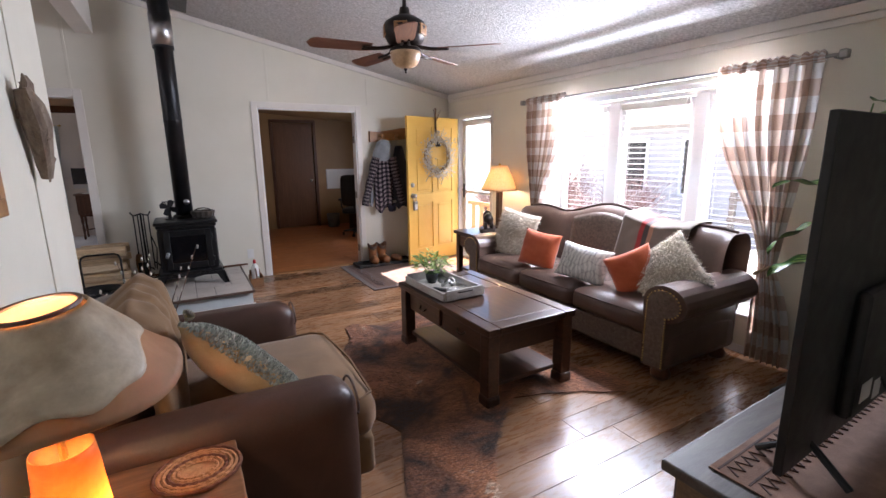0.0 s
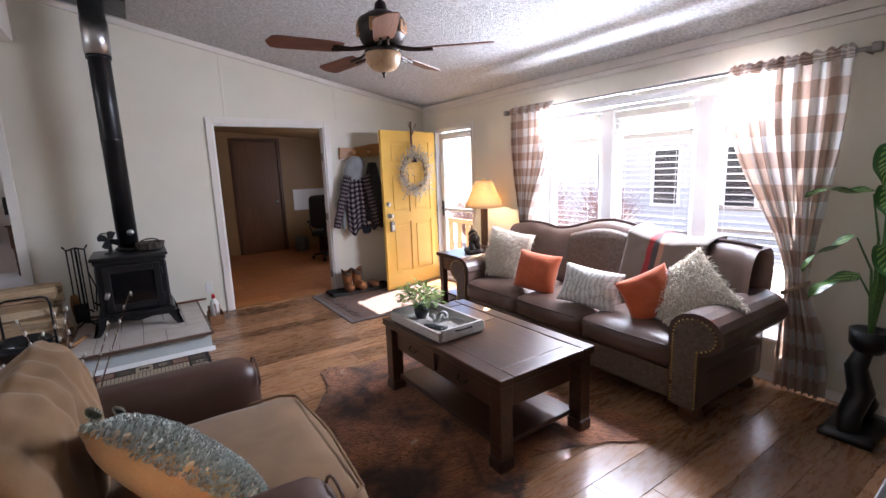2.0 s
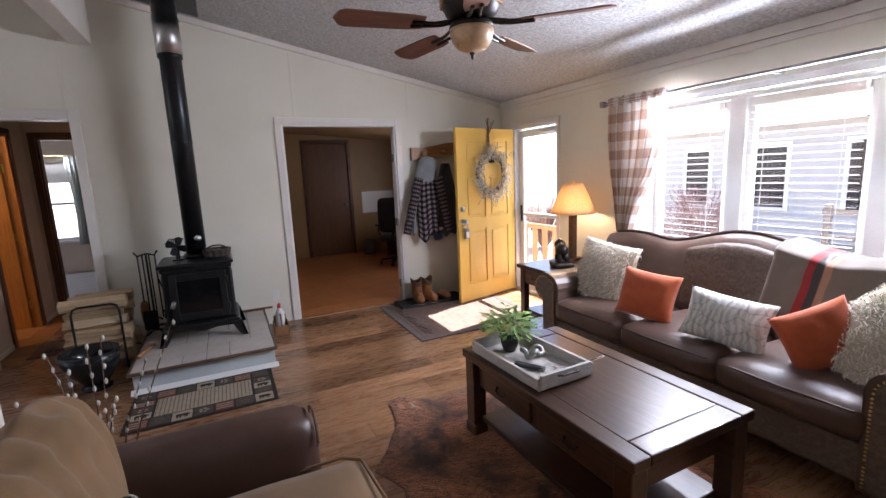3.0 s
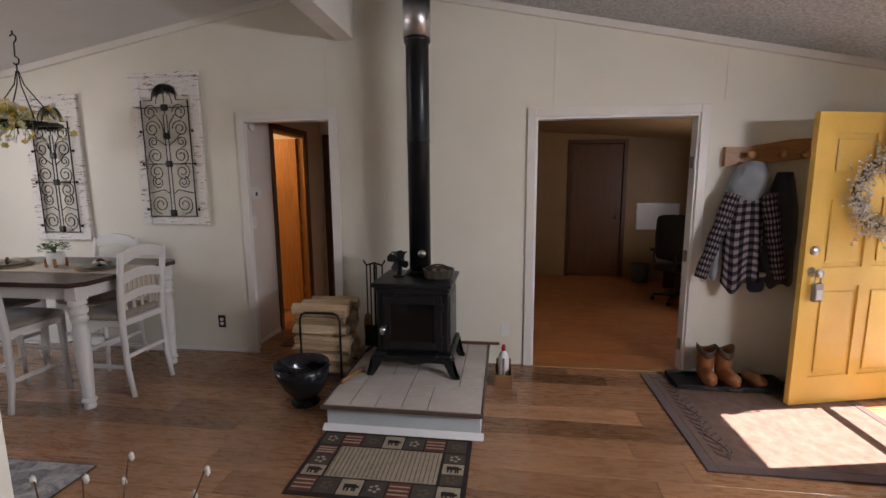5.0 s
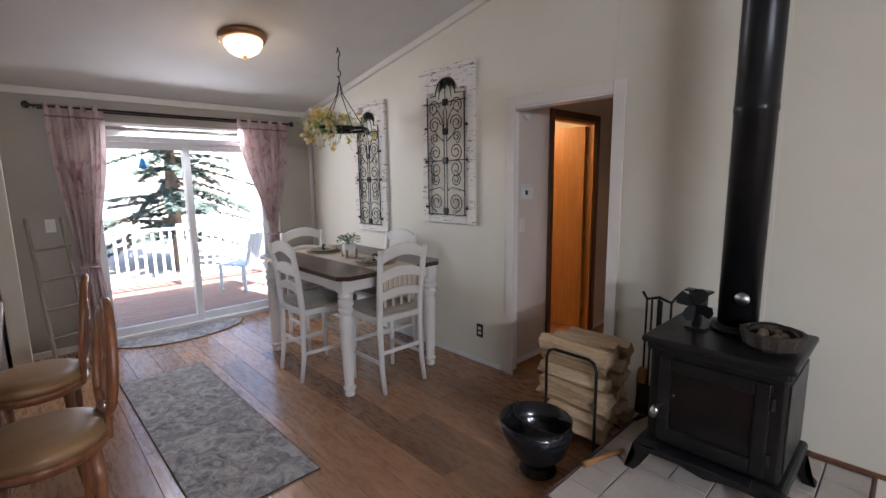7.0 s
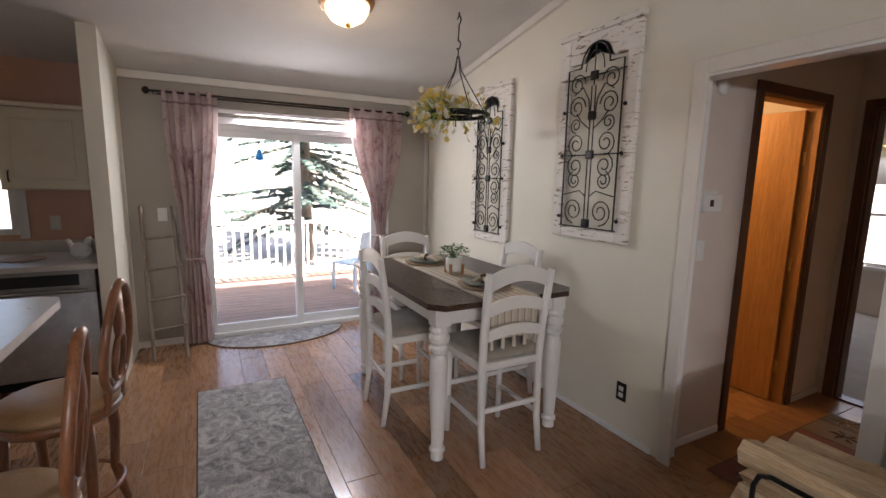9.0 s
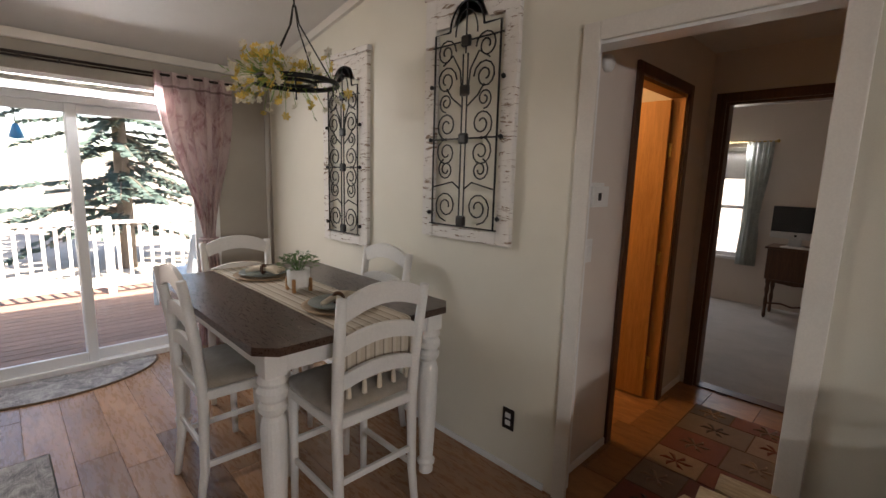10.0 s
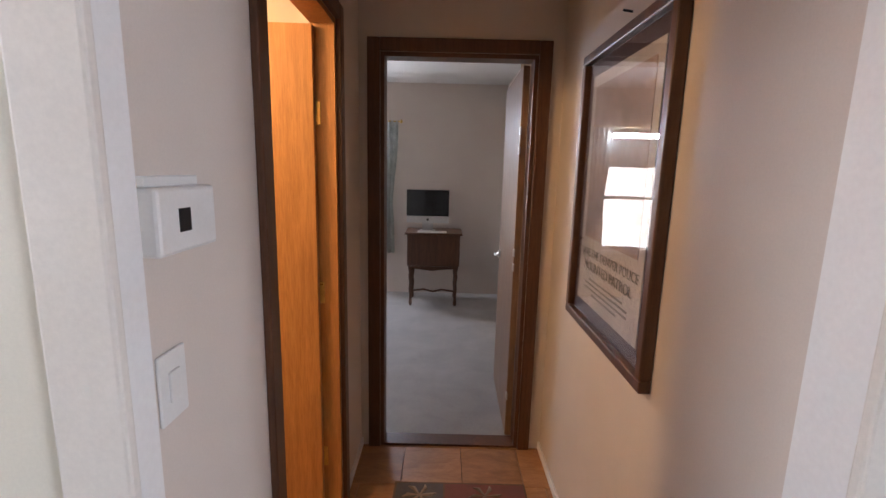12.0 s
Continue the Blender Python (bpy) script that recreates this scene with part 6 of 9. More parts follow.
while z < 0.60:
    h = rnd.uniform(0.075, 0.105)
    y = -0.15
    while y < 0.12:
        w = rnd.uniform(0.09, 0.13)
        ln, dx = rnd.uniform(0.19, 0.23), rnd.uniform(-0.03, 0.03)
        n = rnd.choice((3, 4, 4, 5))
        ring = [(w / 2 * math.cos(6.283 * k / n + rnd.uniform(-0.3, 0.3) + row), h / 2 * math.sin(6.283 * k / n + rnd.uniform(-0.2, 0.2) + row)) for k in range(n)]
        ring.sort(key=lambda q: math.atan2(q[1], q[0]))
        ring = [(a * 1.02, max(-h * 0.5, min(h * 0.5, c * 1.1))) for a, c in ring]
        bm = prism(ring, (-ln, ln), "x")
        bmesh.ops.subdivide_edges(bm, edges=[e for e in bm.edges if abs(e.verts[0].co.x - e.verts[1].co.x) > 0.2], cuts=4, use_grid_fill=True)
        for v in bm.verts:
            v.co.y += 0.014 * noise.noise((v.co.x * 7, v.co.y * 20, row))
            v.co.z += 0.010 * noise.noise((v.co.x * 7, v.co.z * 20, row + 5))
        row += 1
        solo("firewood_log", bm, SPLIT, "pale split firewood log in the rack", "firewood", pose(-0.81 + dx, 5.02 + y + w / 2, z + h / 2, 0, 0, rnd.uniform(-5, 5)), False, "firewood")
        y += w
    z += h * 0.93
sc = thing("coal_scuttle", pose(-0.80, 4.54, 0) @ Matrix.Diagonal((1.12, 1.12, 1.08, 1.0)), "black metal coal scuttle beside the hearth", "bucket")
part("bucket", lathe(bmesh.new(), [(0.085, 0.0), (0.09, 0.012), (0.07, 0.03), (0.075, 0.05), (0.13, 0.12), (0.16, 0.20), (0.172, 0.275), (0.165, 0.275), (0.150, 0.20), (0.11, 0.11), (0.0, 0.09)], 30, wobble=lambda u, z: 1 + 0.10 * max(0, z - 0.12) / 0.15 * math.cos(2 * math.pi * (u - 0.6))), surface("glossy_black_enamel", (0.010, 0.011, 0.013), (0.02, 0.021, 0.024), 5, 0.2, 0.05, 40), sc, smooth=True)
part("handle", bar([(0.17 * math.cos(a), 0.02 - 0.05 * math.sin(a), 0.27 - 0.035 * math.sin(a)) for a in np.linspace(0, math.pi, 14)], 0.005), IRON, sc)
ft = thing("fireplace_tools", pose(-0.455, 5.16, 0.1725), "black iron fireplace tool set on its stand", "fireplace tools")
part("stand", joined(bar([(0, 0, 0.02), (0, 0, 0.72)], 0.009), bar([(-0.075, -0.06, 0.0), (0, 0, 0.05), (0.075, -0.06, 0.0)], 0.009), bar([(0.0, 0.09, 0.0), (0, 0, 0.05)], 0.009), bar([(-0.09, 0, 0.75), (-0.065, 0, 0.71), (0, 0, 0.73), (0.065, 0, 0.71), (0.09, 0, 0.75)], 0.008)), IRON, ft)
for k, (x, y) in enumerate(((-0.065, 0.0), (-0.025, -0.03), (0.025, -0.03), (0.065, 0.0))):
    t_ = part("tool_rod", bar([(x, y, 0.72), (x, y, 0.14)], 0.006), IRON, ft)
    if k == 0:
        part("broom_head", soft_box((x - 0.028, y - 0.018, 0.10), (x + 0.028, y + 0.018, 0.30), 0.015, 6, 0.008), OAK, t_, "straw broom head", True)
    elif k == 1:
        part("shovel_pan", moved(soft_box((-0.055, -0.012, 0.0), (0.055, 0.012, 0.17), 0.01, 5, 0.0), pose(x, y - 0.02, 0.05, -6)), IRON, t_)
    elif k == 2:
        part("poker_hook", bar([(x, y, 0.14), (x, y, 0.08), (x + 0.03, y, 0.09)], 0.006), IRON, t_)
    else:
        part("tong_arm", bar([(x, y, 0.5), (x + 0.04, y, 0.35), (x + 0.015, y, 0.12)], 0.006), IRON, t_)
scroll = [((0.02 + 0.011 * a) * math.cos(a), -0.02, 0.12 + (0.02 + 0.011 * a) * math.sin(a)) for a in np.linspace(0.5, 7.5, 30)]
part("scroll", moved(bar(scroll, 0.008), pose(0.04, -0.05, 0)), IRON, ft)
sf = thing("stove_fan", pose(-0.185, 4.90, 0.8512), "black heat-powered stove fan on the stove top", "fan")
part("base", B(((-0.045, -0.03, 0.0), (0.045, 0.03, 0.012)), ((-0.016, -0.02, 0.012), (0.016, 0.02, 0.10)), bev=0.004), CAST, sf)
part("heat_sink", B(*[((-0.036 + 0.013 * k, -0.02, 0.09 + 0.004 * abs(k - 2.5)), (-0.032 + 0.013 * k, 0.03, 0.175)) for k in range(6)], ((-0.055, -0.022, 0.178), (0.055, 0.032, 0.186))), CAST, sf)
fb_ = None
for k in range(4):
    at = Matrix.Translation((0, -0.045, 0.125)) @ Matrix.Rotation(radians(20 + 90 * k), 4, "Y")
    if fb_ is None:
        fb_ = part("fan_blade", moved(prism([(0.0, -0.008), (0.03, -0.03), (0.075, -0.035), (0.085, 0.0), (0.07, 0.03), (0.03, 0.02), (0.0, 0.008)], (-0.002, 0.002)), pose(0, 0, 0, 22)), CAST, sf, at=at)
    else:
        twin(fb_, at)
bk = thing("wicker_basket", pose(0.115, 4.85, 0.8512), "dark wicker basket of pine cones on the stove", "basket")
part("basket", lathe(bmesh.new(), [(0.07, 0.0), (0.10, 0.02), (0.115, 0.075), (0.10, 0.078), (0.085, 0.03), (0, 0.015)], 26, wobble=lambda u, z: 1 + 0.04 * math.sin(u * 80)), surface("dark_wicker", (0.03, 0.022, 0.016), (0.08, 0.06, 0.045), 60, 0.7, 0.8, 80), bk)
part("handle", bar([(0.085 * math.cos(a), 0, 0.06 + 0.045 * math.sin(a)) for a in np.linspace(0, math.pi, 14)], 0.006), BRONZE, bk)
for k in range(5):
    a = k * 1.3
    part("pine_cone", turned([(0.0, 0.0), (0.018, 0.006), (0.022, 0.02), (0.015, 0.036), (0.0, 0.045)], 10, at=(0.042 * math.cos(a), 0.042 * math.sin(a), 0.03)), surface("pine_cone_%d" % k, (0.10, 0.06, 0.035), (0.24, 0.16, 0.10), 70, 0.8, 0.9, 90), bk)
ax = thing("hatchet", pose(-0.47, 4.62, 0.19, 0, 0, 72), "small hatchet with a wooden handle on the hearth", "hatchet")
part("handle", bar([(-0.13, 0, 0), (0.0, 0.004, 0.002), (0.13, 0, 0)], [0.016, 0.013, 0.012]), OAK, ax, smooth=True)
part("head", prism([(0.09, -0.025), (0.135, -0.025), (0.15, -0.085), (0.075, -0.085)], (-0.009, 0.009), "z"), STEEL, ax)
wb = thing("woven_caddy", pose(0.59, 5.02, 0), "woven brown caddy with a handle by the hearth", "basket")
part("basket", B(((-0.07, -0.09, 0.0), (0.07, 0.09, 0.012)), ((-0.07, -0.09, 0.012), (-0.058, 0.09, 0.12)), ((0.058, -0.09, 0.012), (0.07, 0.09, 0.12)), ((-0.058, -0.09, 0.012), (0.058, -0.078, 0.10)), ((-0.058, 0.078, 0.012), (0.058, 0.09, 0.17)), bev=0.004), surface("brown_wicker", (0.20, 0.085, 0.032), (0.34, 0.165, 0.07), 55, 0.7, 0.8, 70), wb)
part("handle", bar([(0.0, -0.085, 0.09), (0, -0.05, 0.19), (0, 0.05, 0.22), (0, 0.085, 0.15)], 0.008), DOOR_WOOD, wb)
pb = thing("plastic_bottle", pose(0.59, 5.045, 0.012), "white plastic bottle with a red cap in the caddy", "bottle")
part("body", turned([(0.0, 0), (0.038, 0.0), (0.042, 0.01), (0.042, 0.18), (0.034, 0.215), (0.016, 0.235), (0.014, 0.25)], 22), PLASTIC_WHITE, pb, smooth=True)
part("cap", turned([(0.017, 0.245), (0.017, 0.275), (0.008, 0.29), (0.0, 0.292)], 16), plain("red_plastic", (0.5, 0.02, 0.03), 0.4), pb, "red cap", True)


def wall_plate(at, material, label, slots="outlet"):
    e = thing("outlet" if slots == "outlet" else "light_switch", at, label, "outlet" if slots == "outlet" else "switch")
    part("plate", B(((-0.036, -0.006, -0.058), (0.036, 0.0, 0.058)), bev=0.003), material, e)
    if slots == "outlet":
        for z in (-0.02, 0.02):
            part("socket", B(((-0.017, -0.009, z - 0.014), (0.017, -0.005, z + 0.014)), bev=0.002), PLASTIC_WHITE, e)
    else:
        part("rocker", B(((-0.014, -0.010, -0.026), (0.014, -0.005, 0.026)), bev=0.002), PLASTIC_WHITE, e)
    return e


wall_plate(pose(0.60, YG - 0.0005, 0.305), PLASTIC_WHITE, "white wall outlet by the hearth")
wall_plate(pose(-1.99, YG - 0.0005, 0.285), BRONZE, "dark bronze outlet plate with a white socket")
wall_plate(pose(XW - 0.0005, 0.75, 0.25, 0, 0, 90), PLASTIC_WHITE, "white wall outlet beside the curtain")
wall_plate(pose(XD + 0.0005, 2.86, 1.195, 0, 0, 90), PLASTIC_WHITE, "white light switch by the sliding door", "switch")

# rug before the hearth
hb = thing("hearth_rug", pose(-0.05, 3.905, 0), "dark bordered lodge rug with animal blocks", "rug")
C = [cloth("rug_" + n, tuple(0.75 * q for q in c), c, 260, 20, sheen=0.0) for n, c in (("black", (0.035, 0.026, 0.022)), ("beige", (0.42, 0.34, 0.25)), ("grey", (0.085, 0.072, 0.058)), ("red", (0.17, 0.055, 0.038)), ("brown", (0.16, 0.10, 0.065)))]
part("backing", B(((-0.46, -0.29, 0.0), (0.46, 0.29, 0.007)), bev=0.003), C[0], hb)
part("center_field", B(((-0.30, -0.135, 0.007), (0.30, 0.135, 0.0095))), C[1], hb, "beige woven centre")
strip = part("weave_strip", B(((-0.002, -0.13, 0.0095), (0.002, 0.13, 0.0102))), C[2], hb, at=pose(-0.293, 0, 0))
for k in range(1, 24):
    twin(strip, pose(-0.293 + 0.025 * k, 0, 0))
rnd = random.Random(33)
cells = [(-0.44 + 0.1257 * k, s * 0.207 - 0.058, 0.117, 0.116) for s in (-1, 1) for k in range(7)] + [(s * 0.375 - 0.058, -0.135 + 0.0915 * k, 0.116, 0.085) for s in (-1, 1) for k in range(3)]
for i, (x, y, w, h) in enumerate(cells):
    kind = (i * 5 + 2) % 4
    blk = part("block", B(((x, y, 0.007), (x + w, y + h, 0.0095))), C[(1, 2, 3, 2)[kind]], hb)
    cx, cy = x + w / 2, y + h / 2
    mark = bmesh.new()
    if kind == 0:
        box(mark, (cx - 0.036, cy - 0.008, 0.0095), (cx + 0.03, cy + 0.022, 0.0105), 0.0004)
        for q in (-0.032, -0.014, 0.010, 0.022):
            box(mark, (cx + q, cy - 0.03, 0.0095), (cx + q + 0.010, cy - 0.006, 0.0105))
        box(mark, (cx + 0.03, cy - 0.004, 0.0095), (cx + 0.046, cy + 0.012, 0.0105))
        part("animal_mark", mark, C[0], blk)
    elif kind == 2:
        for q in range(3):
            box(mark, (x + 0.006, y + h * (0.2 + 0.26 * q), 0.0095), (x + w - 0.006, y + h * (0.2 + 0.26 * q) + 0.010, 0.0103))
        part("check_mark", mark, C[1], blk)
    else:
        for q in range(5):
            a = q * 1.256
            box(mark, (cx + 0.022 * math.cos(a) - 0.009, cy + 0.022 * math.sin(a) - 0.007, 0.0095), (cx + 0.022 * math.cos(a) + 0.009, cy + 0.022 * math.sin(a) + 0.007, 0.0103))
        part("leaf_mark", mark, C[(4, 1)[kind == 1]], blk)

# willow twigs in a tall vase behind the armchair
vs = thing("twig_vase", pose(-0.27, 2.38, 0), "tall dark vase of pussy willow twigs", "vase")
part("vase", turned([(0.06, 0), (0.085, 0.05), (0.09, 0.2), (0.06, 0.36), (0.045, 0.42), (0.05, 0.45), (0.04, 0.45), (0.03, 0.4), (0.0, 0.38)], 24), BRONZE, vs, smooth=True)
rnd = random.Random(17)
cat = bmesh.new()
for k in range(9):
    a = 6.283 * k / 9 + rnd.random()
    rr = rnd.uniform(0.10, 0.34)
    top = Vector((rr * math.cos(a), 0.5 * rr * math.sin(a), rnd.uniform(0.72, 0.98)))
    pts = [Vector((0.02 * math.cos(a), 0.02 * math.sin(a), 0.3)), Vector((0.45 * rr * math.cos(a), 0.22 * rr * math.sin(a), 0.62)), top]
    part("twig", bar(pts, [0.004, 0.003, 0.0015], 6), CASING, vs)
    for q in range(7):
        t = 0.35 + 0.65 * q / 6
        p = pts[1].lerp(pts[2], (t - 0.35) / 0.65) + Vector((rnd.uniform(-0.008, 0.008), rnd.uniform(-0.008, 0.008), 0))
        bmesh.ops.create_icosphere(cat, subdivisions=1, radius=0.009, matrix=Matrix.Translation(p) @ Matrix.Diagonal((0.7, 0.7, 1.5, 1)))
part("catkins", cat, surface("catkin_fluff", (0.55, 0.52, 0.46), (0.72, 0.69, 0.62), 60, 0.9, 0.4), vs, "soft pale catkins", True)["kind"] = "stuff"

# lamp table beside the armchair
LT = wooden("side_table_wood", (0.12, 0.055, 0.026), (0.28, 0.14, 0.07), (1, 9, 9), 2.4, 0.4, 0.1)
sd_ = thing("side_table", pose(-0.26, 0.72, 0), "small brown wooden side table by the armchair", "table")
part("tabletop", B(((-0.27, -0.26, 0.565), (0.27, 0.26, 0.595)), bev=0.006), LT, sd_)
for sx in (-1, 1):
    for sy in (-1, 1):
        part("leg", B(((sx * 0.23 - 0.022, sy * 0.22 - 0.022, 0), (sx * 0.23 + 0.022, sy * 0.22 + 0.022, 0.566)), bev=0.004), LT, sd_)
part("apron", B(((-0.23, -0.22, 0.49), (0.23, 0.22, 0.566)), bev=0.003), LT, sd_)
dl = thing("braided_mat", pose(-0.10, 0.85, 0.596), "oval tan and brown braided table mat", "mat")
tan_ = [surface("braid_tan", (0.36, 0.18, 0.08), (0.48, 0.27, 0.13), 60, 0.9, 0.5, 150), surface("braid_brown", (0.12, 0.045, 0.025), (0.2, 0.08, 0.045), 60, 0.9, 0.5, 150)]
part("center", prism([(0.045 * math.cos(a), 0.03 * math.sin(a)) for a in np.linspace(0, 6.283, 25)[:-1]], (0, 0.005), "z"), tan_[0], dl)
for k in range(6):
    part("braid", bar([((0.05 + 0.0125 * k) * math.cos(a), (0.035 + 0.0125 * k) * math.sin(a), 0.005 + 0.0015 * math.sin(40 * a + k)) for a in np.linspace(0, 6.283, 60)[:-1]], 0.006, 6, True), tan_[k in (2, 5)], dl)
RAWHIDE, nt, b_ = shader("rawhide")
rc_ = ramp(nt, noise_tex(nt, coords(nt), 5, 6, 0.6, 0.8), [(0.3, (0.36, 0.20, 0.10)), (0.7, (0.52, 0.33, 0.19))])
nt.links.new(rc_, b_.inputs["Base Color"])
b_.inputs["Roughness"].default_value = 0.6
bumped(nt, b_, noise_tex(nt, coords(nt), 9, 4), 0.4, 0.01)
backlit(nt, b_, rc_, 0.45)
HIDEPATCH = surface("tooled_pale_hide", (0.33, 0.23, 0.135), (0.66, 0.56, 0.42), 7, 0.42, 0.35, 26, wear=0.25)
GLOWHIDE, nt, b_ = shader("glowing_rawhide_base")
gc_ = ramp(nt, noise_tex(nt, coords(nt), 8, 5, 0.6, 0.8), [(0.3, (0.60, 0.24, 0.05)), (0.7, (0.85, 0.46, 0.15))])
nt.links.new(gc_, b_.inputs["Base Color"])
b_.inputs["Roughness"].default_value = 0.5
backlit(nt, b_, gc_, 0.65)
hl = thing("hide_lamp", pose(-0.325, 0.62, 0.596), "lit rawhide table lamp with a laced hide shade", "lamp")
part("base", grid(lambda u, v: ((0.075 - 0.02 * v) * (1 + 0.06 * noise.noise((3 * math.cos(6.283 * u), 3 * math.sin(6.283 * u), 3 * v))) * math.cos(6.283 * u), (0.075 - 0.02 * v) * math.sin(6.283 * u), 0.30 * v), 30, 14, True, 0.003), GLOWHIDE, hl, "glowing amber rawhide base", True)
part("stand", bar([(0, 0, 0.0), (0, 0, 0.54)], 0.008), BRASS, hl)
part("foot", turned([(0.09, 0), (0.09, 0.015), (0.05, 0.02), (0.0, 0.02)], 22), CASING, hl)


SHADE_TILT = pose(0.01, 0.02, 0.505, 4, -6, 0)


def shade_pt(u, v, off=0.0):
    a = 2 * math.pi * u
    r = 0.215 - 0.144 * v ** 0.9 + off
    return SHADE_TILT @ Vector((r * math.cos(a), r * math.sin(a), -0.095 + 0.19 * v + 0.014 * math.sin(3 * a) * (1 - v)))


part("shade", grid(shade_pt, 60, 16, True, 0.004), RAWHIDE, hl, "translucent rawhide shade", True)
part("hide_overlay", grid(lambda u, v: shade_pt(0.50 + 0.62 * u, (0.12 + 0.5 * max(0.0, (u - 0.4) / 0.6) ** 1.3 + 0.07 * math.sin(u * 27) * math.sin(u * 9 + 1)) * (1 - v) + 0.97 * v, 0.006), 50, 14, thick=-0.003), HIDEPATCH, hl, "tooled pale hide overlay", True)
part("rim", bar([shade_pt(k / 40, 1.0) for k in range(40)], 0.005, 6, True), LEATHER_DARK, hl)
bulb("hide_lamp_bulb", (-0.325, 0.62, 1.13), 0.34, 0.03, (1.0, 0.66, 0.34))
bulb("hide_lamp_base_bulb", (-0.305, 0.62, 0.75), 0.32, 0.025, (1.0, 0.55, 0.2))
cp = thing("tasselled_pillow", pose(0.085, 1.436, 0.613, -122.2, 39.9, -23.6), "tan pillow with grey-teal looped pile and tassels", "pillow")
core = pillow(0.56, 0.52, 0.18, 16, 0.01, 14)
fm = fur_mesh(core, 15000, 0.020, 0.0046, 0.25, 4, 0.0, lambda p: p.y < 0.012)
part("cover", core, cloth("tan_canvas", (0.52, 0.35, 0.19), (0.63, 0.45, 0.27)), cp, smooth=True)
fur_part("looped_pile", fm, fur_material("teal_grey_loops", (0.27, 0.31, 0.285), (0.56, 0.60, 0.55)), cp, "grey-teal looped pile")
for x, z in ((-0.27, 0.25), (0.27, 0.25), (0.27, -0.24), (-0.27, -0.24)):
    t_ = bmesh.new()
    for k in range(16):
        a = k * 0.39
        tube(t_, [(x, -0.03, z), (x + 0.015 * math.cos(a), -0.045 + 0.01 * math.sin(a), z - 0.03), (x + 0.02 * math.cos(a), -0.05 + 0.012 * math.sin(a), z - 0.07)], 0.003, 4)
    part("tassel", t_, cloth("tassel_%d" % int(x * 100 + z * 1000), (0.30, 0.30, 0.22), (0.42, 0.41, 0.30)), cp)

# television on its console
CON = wooden("weathered_console_wood", (0.055, 0.046, 0.040), (0.14, 0.12, 0.105), (1, 9, 9), 2.4, 0.42, 0.25)
co = thing("tv_console", pose(2.01, -0.03, 0, 0, 0, 2), "weathered dark wood television console", "console")
part("top", B(((-0.92, -0.27, 0.565), (0.92, 0.265, 0.60)), bev=0.006), CON, co)
part("body", B(((-0.88, -0.24, 0.08), (0.88, 0.235, 0.566)), bev=0.004), wooden("console_body_wood", (0.16, 0.10, 0.06), (0.30, 0.20, 0.13), (1, 9, 9), 2.4, 0.5, 0.15), co)
for x in (-0.66, -0.22, 0.22, 0.66):
    q = part("door", B(((x - 0.2, 0.236, 0.12), (x + 0.2, 0.252, 0.54)), bev=0.005), CON, co)
    part("pull", bar([(x + 0.15, 0.252, 0.33), (x + 0.15, 0.272, 0.34), (x + 0.15, 0.272, 0.38), (x + 0.15, 0.252, 0.39)], 0.005), BRONZE, q)
for x in (-0.84, 0.84):
    part("foot", B(((x - 0.04, -0.22, 0), (x + 0.04, 0.22, 0.082)), bev=0.004), CON, co)
RUN = cloth("woven_runner", (0.20, 0.10, 0.06), (0.31, 0.17, 0.11), 260, 18)
rn = thing("console_runner", pose(2.01, -0.06, 0.601, 0, 0, 2), "brown woven runner with zigzag bands on the console", "runner")
part("cloth", B(((-0.84, -0.19, 0.0), (0.84, 0.20, 0.004)), bev=0.001), RUN, rn)
zz_ = bmesh.new()
for y in (0.15, 0.07):
    for k in range(42):
        x = -0.82 + 0.04 * k
        tube(zz_, [(x, y - 0.018, 0.0045), (x + 0.02, y + 0.018, 0.0045), (x + 0.04, y - 0.018, 0.0045)], 0.0035, 4)
    box(zz_, (-0.83, y + 0.026, 0.004), (0.83, y + 0.032, 0.0055))
part("zigzag_band", zz_, cloth("runner_zigzag", (0.07, 0.035, 0.025), (0.11, 0.06, 0.045)), rn)
tv = thing("television", pose(1.93, -0.02, 0.606, 0, 0, 2), "large black flat television seen from behind", "television")
part("panel", B(((-0.725, 0.0, 0.05), (0.725, 0.022, 0.965)), bev=0.004), BLACK, tv)
part("screen", B(((-0.71, 0.022, 0.065), (0.71, 0.025, 0.95))), SCREEN, tv)
part("back_housing", B(((-0.42, -0.035, 0.12), (0.42, 0.001, 0.5)), bev=0.015), BLACK, tv)
for x in (-0.55, 0.55):
    part("stand_leg", joined(bar([(x, 0.01, 0.09), (x - 0.02, -0.10, 0.008)], 0.010), bar([(x, 0.01, 0.09), (x - 0.02, 0.12, 0.008)], 0.010)), BLACK, tv)
part("label", B(((-0.36, -0.0365, 0.16), (-0.28, -0.035, 0.22)), ((-0.25, -0.0365, 0.14), (-0.19, -0.035, 0.2))), PLASTIC_WHITE, tv)
for k in range(3):
    part("cable", bar([(-0.2 + 0.05 * k, -0.035, 0.2), (-0.18 + 0.05 * k, -0.09, 0.08 + 0.02 * k), (-0.1 + 0.06 * k, -0.14, 0.012), (0.1, -0.2, 0.008)], 0.004), BLACK, tv)

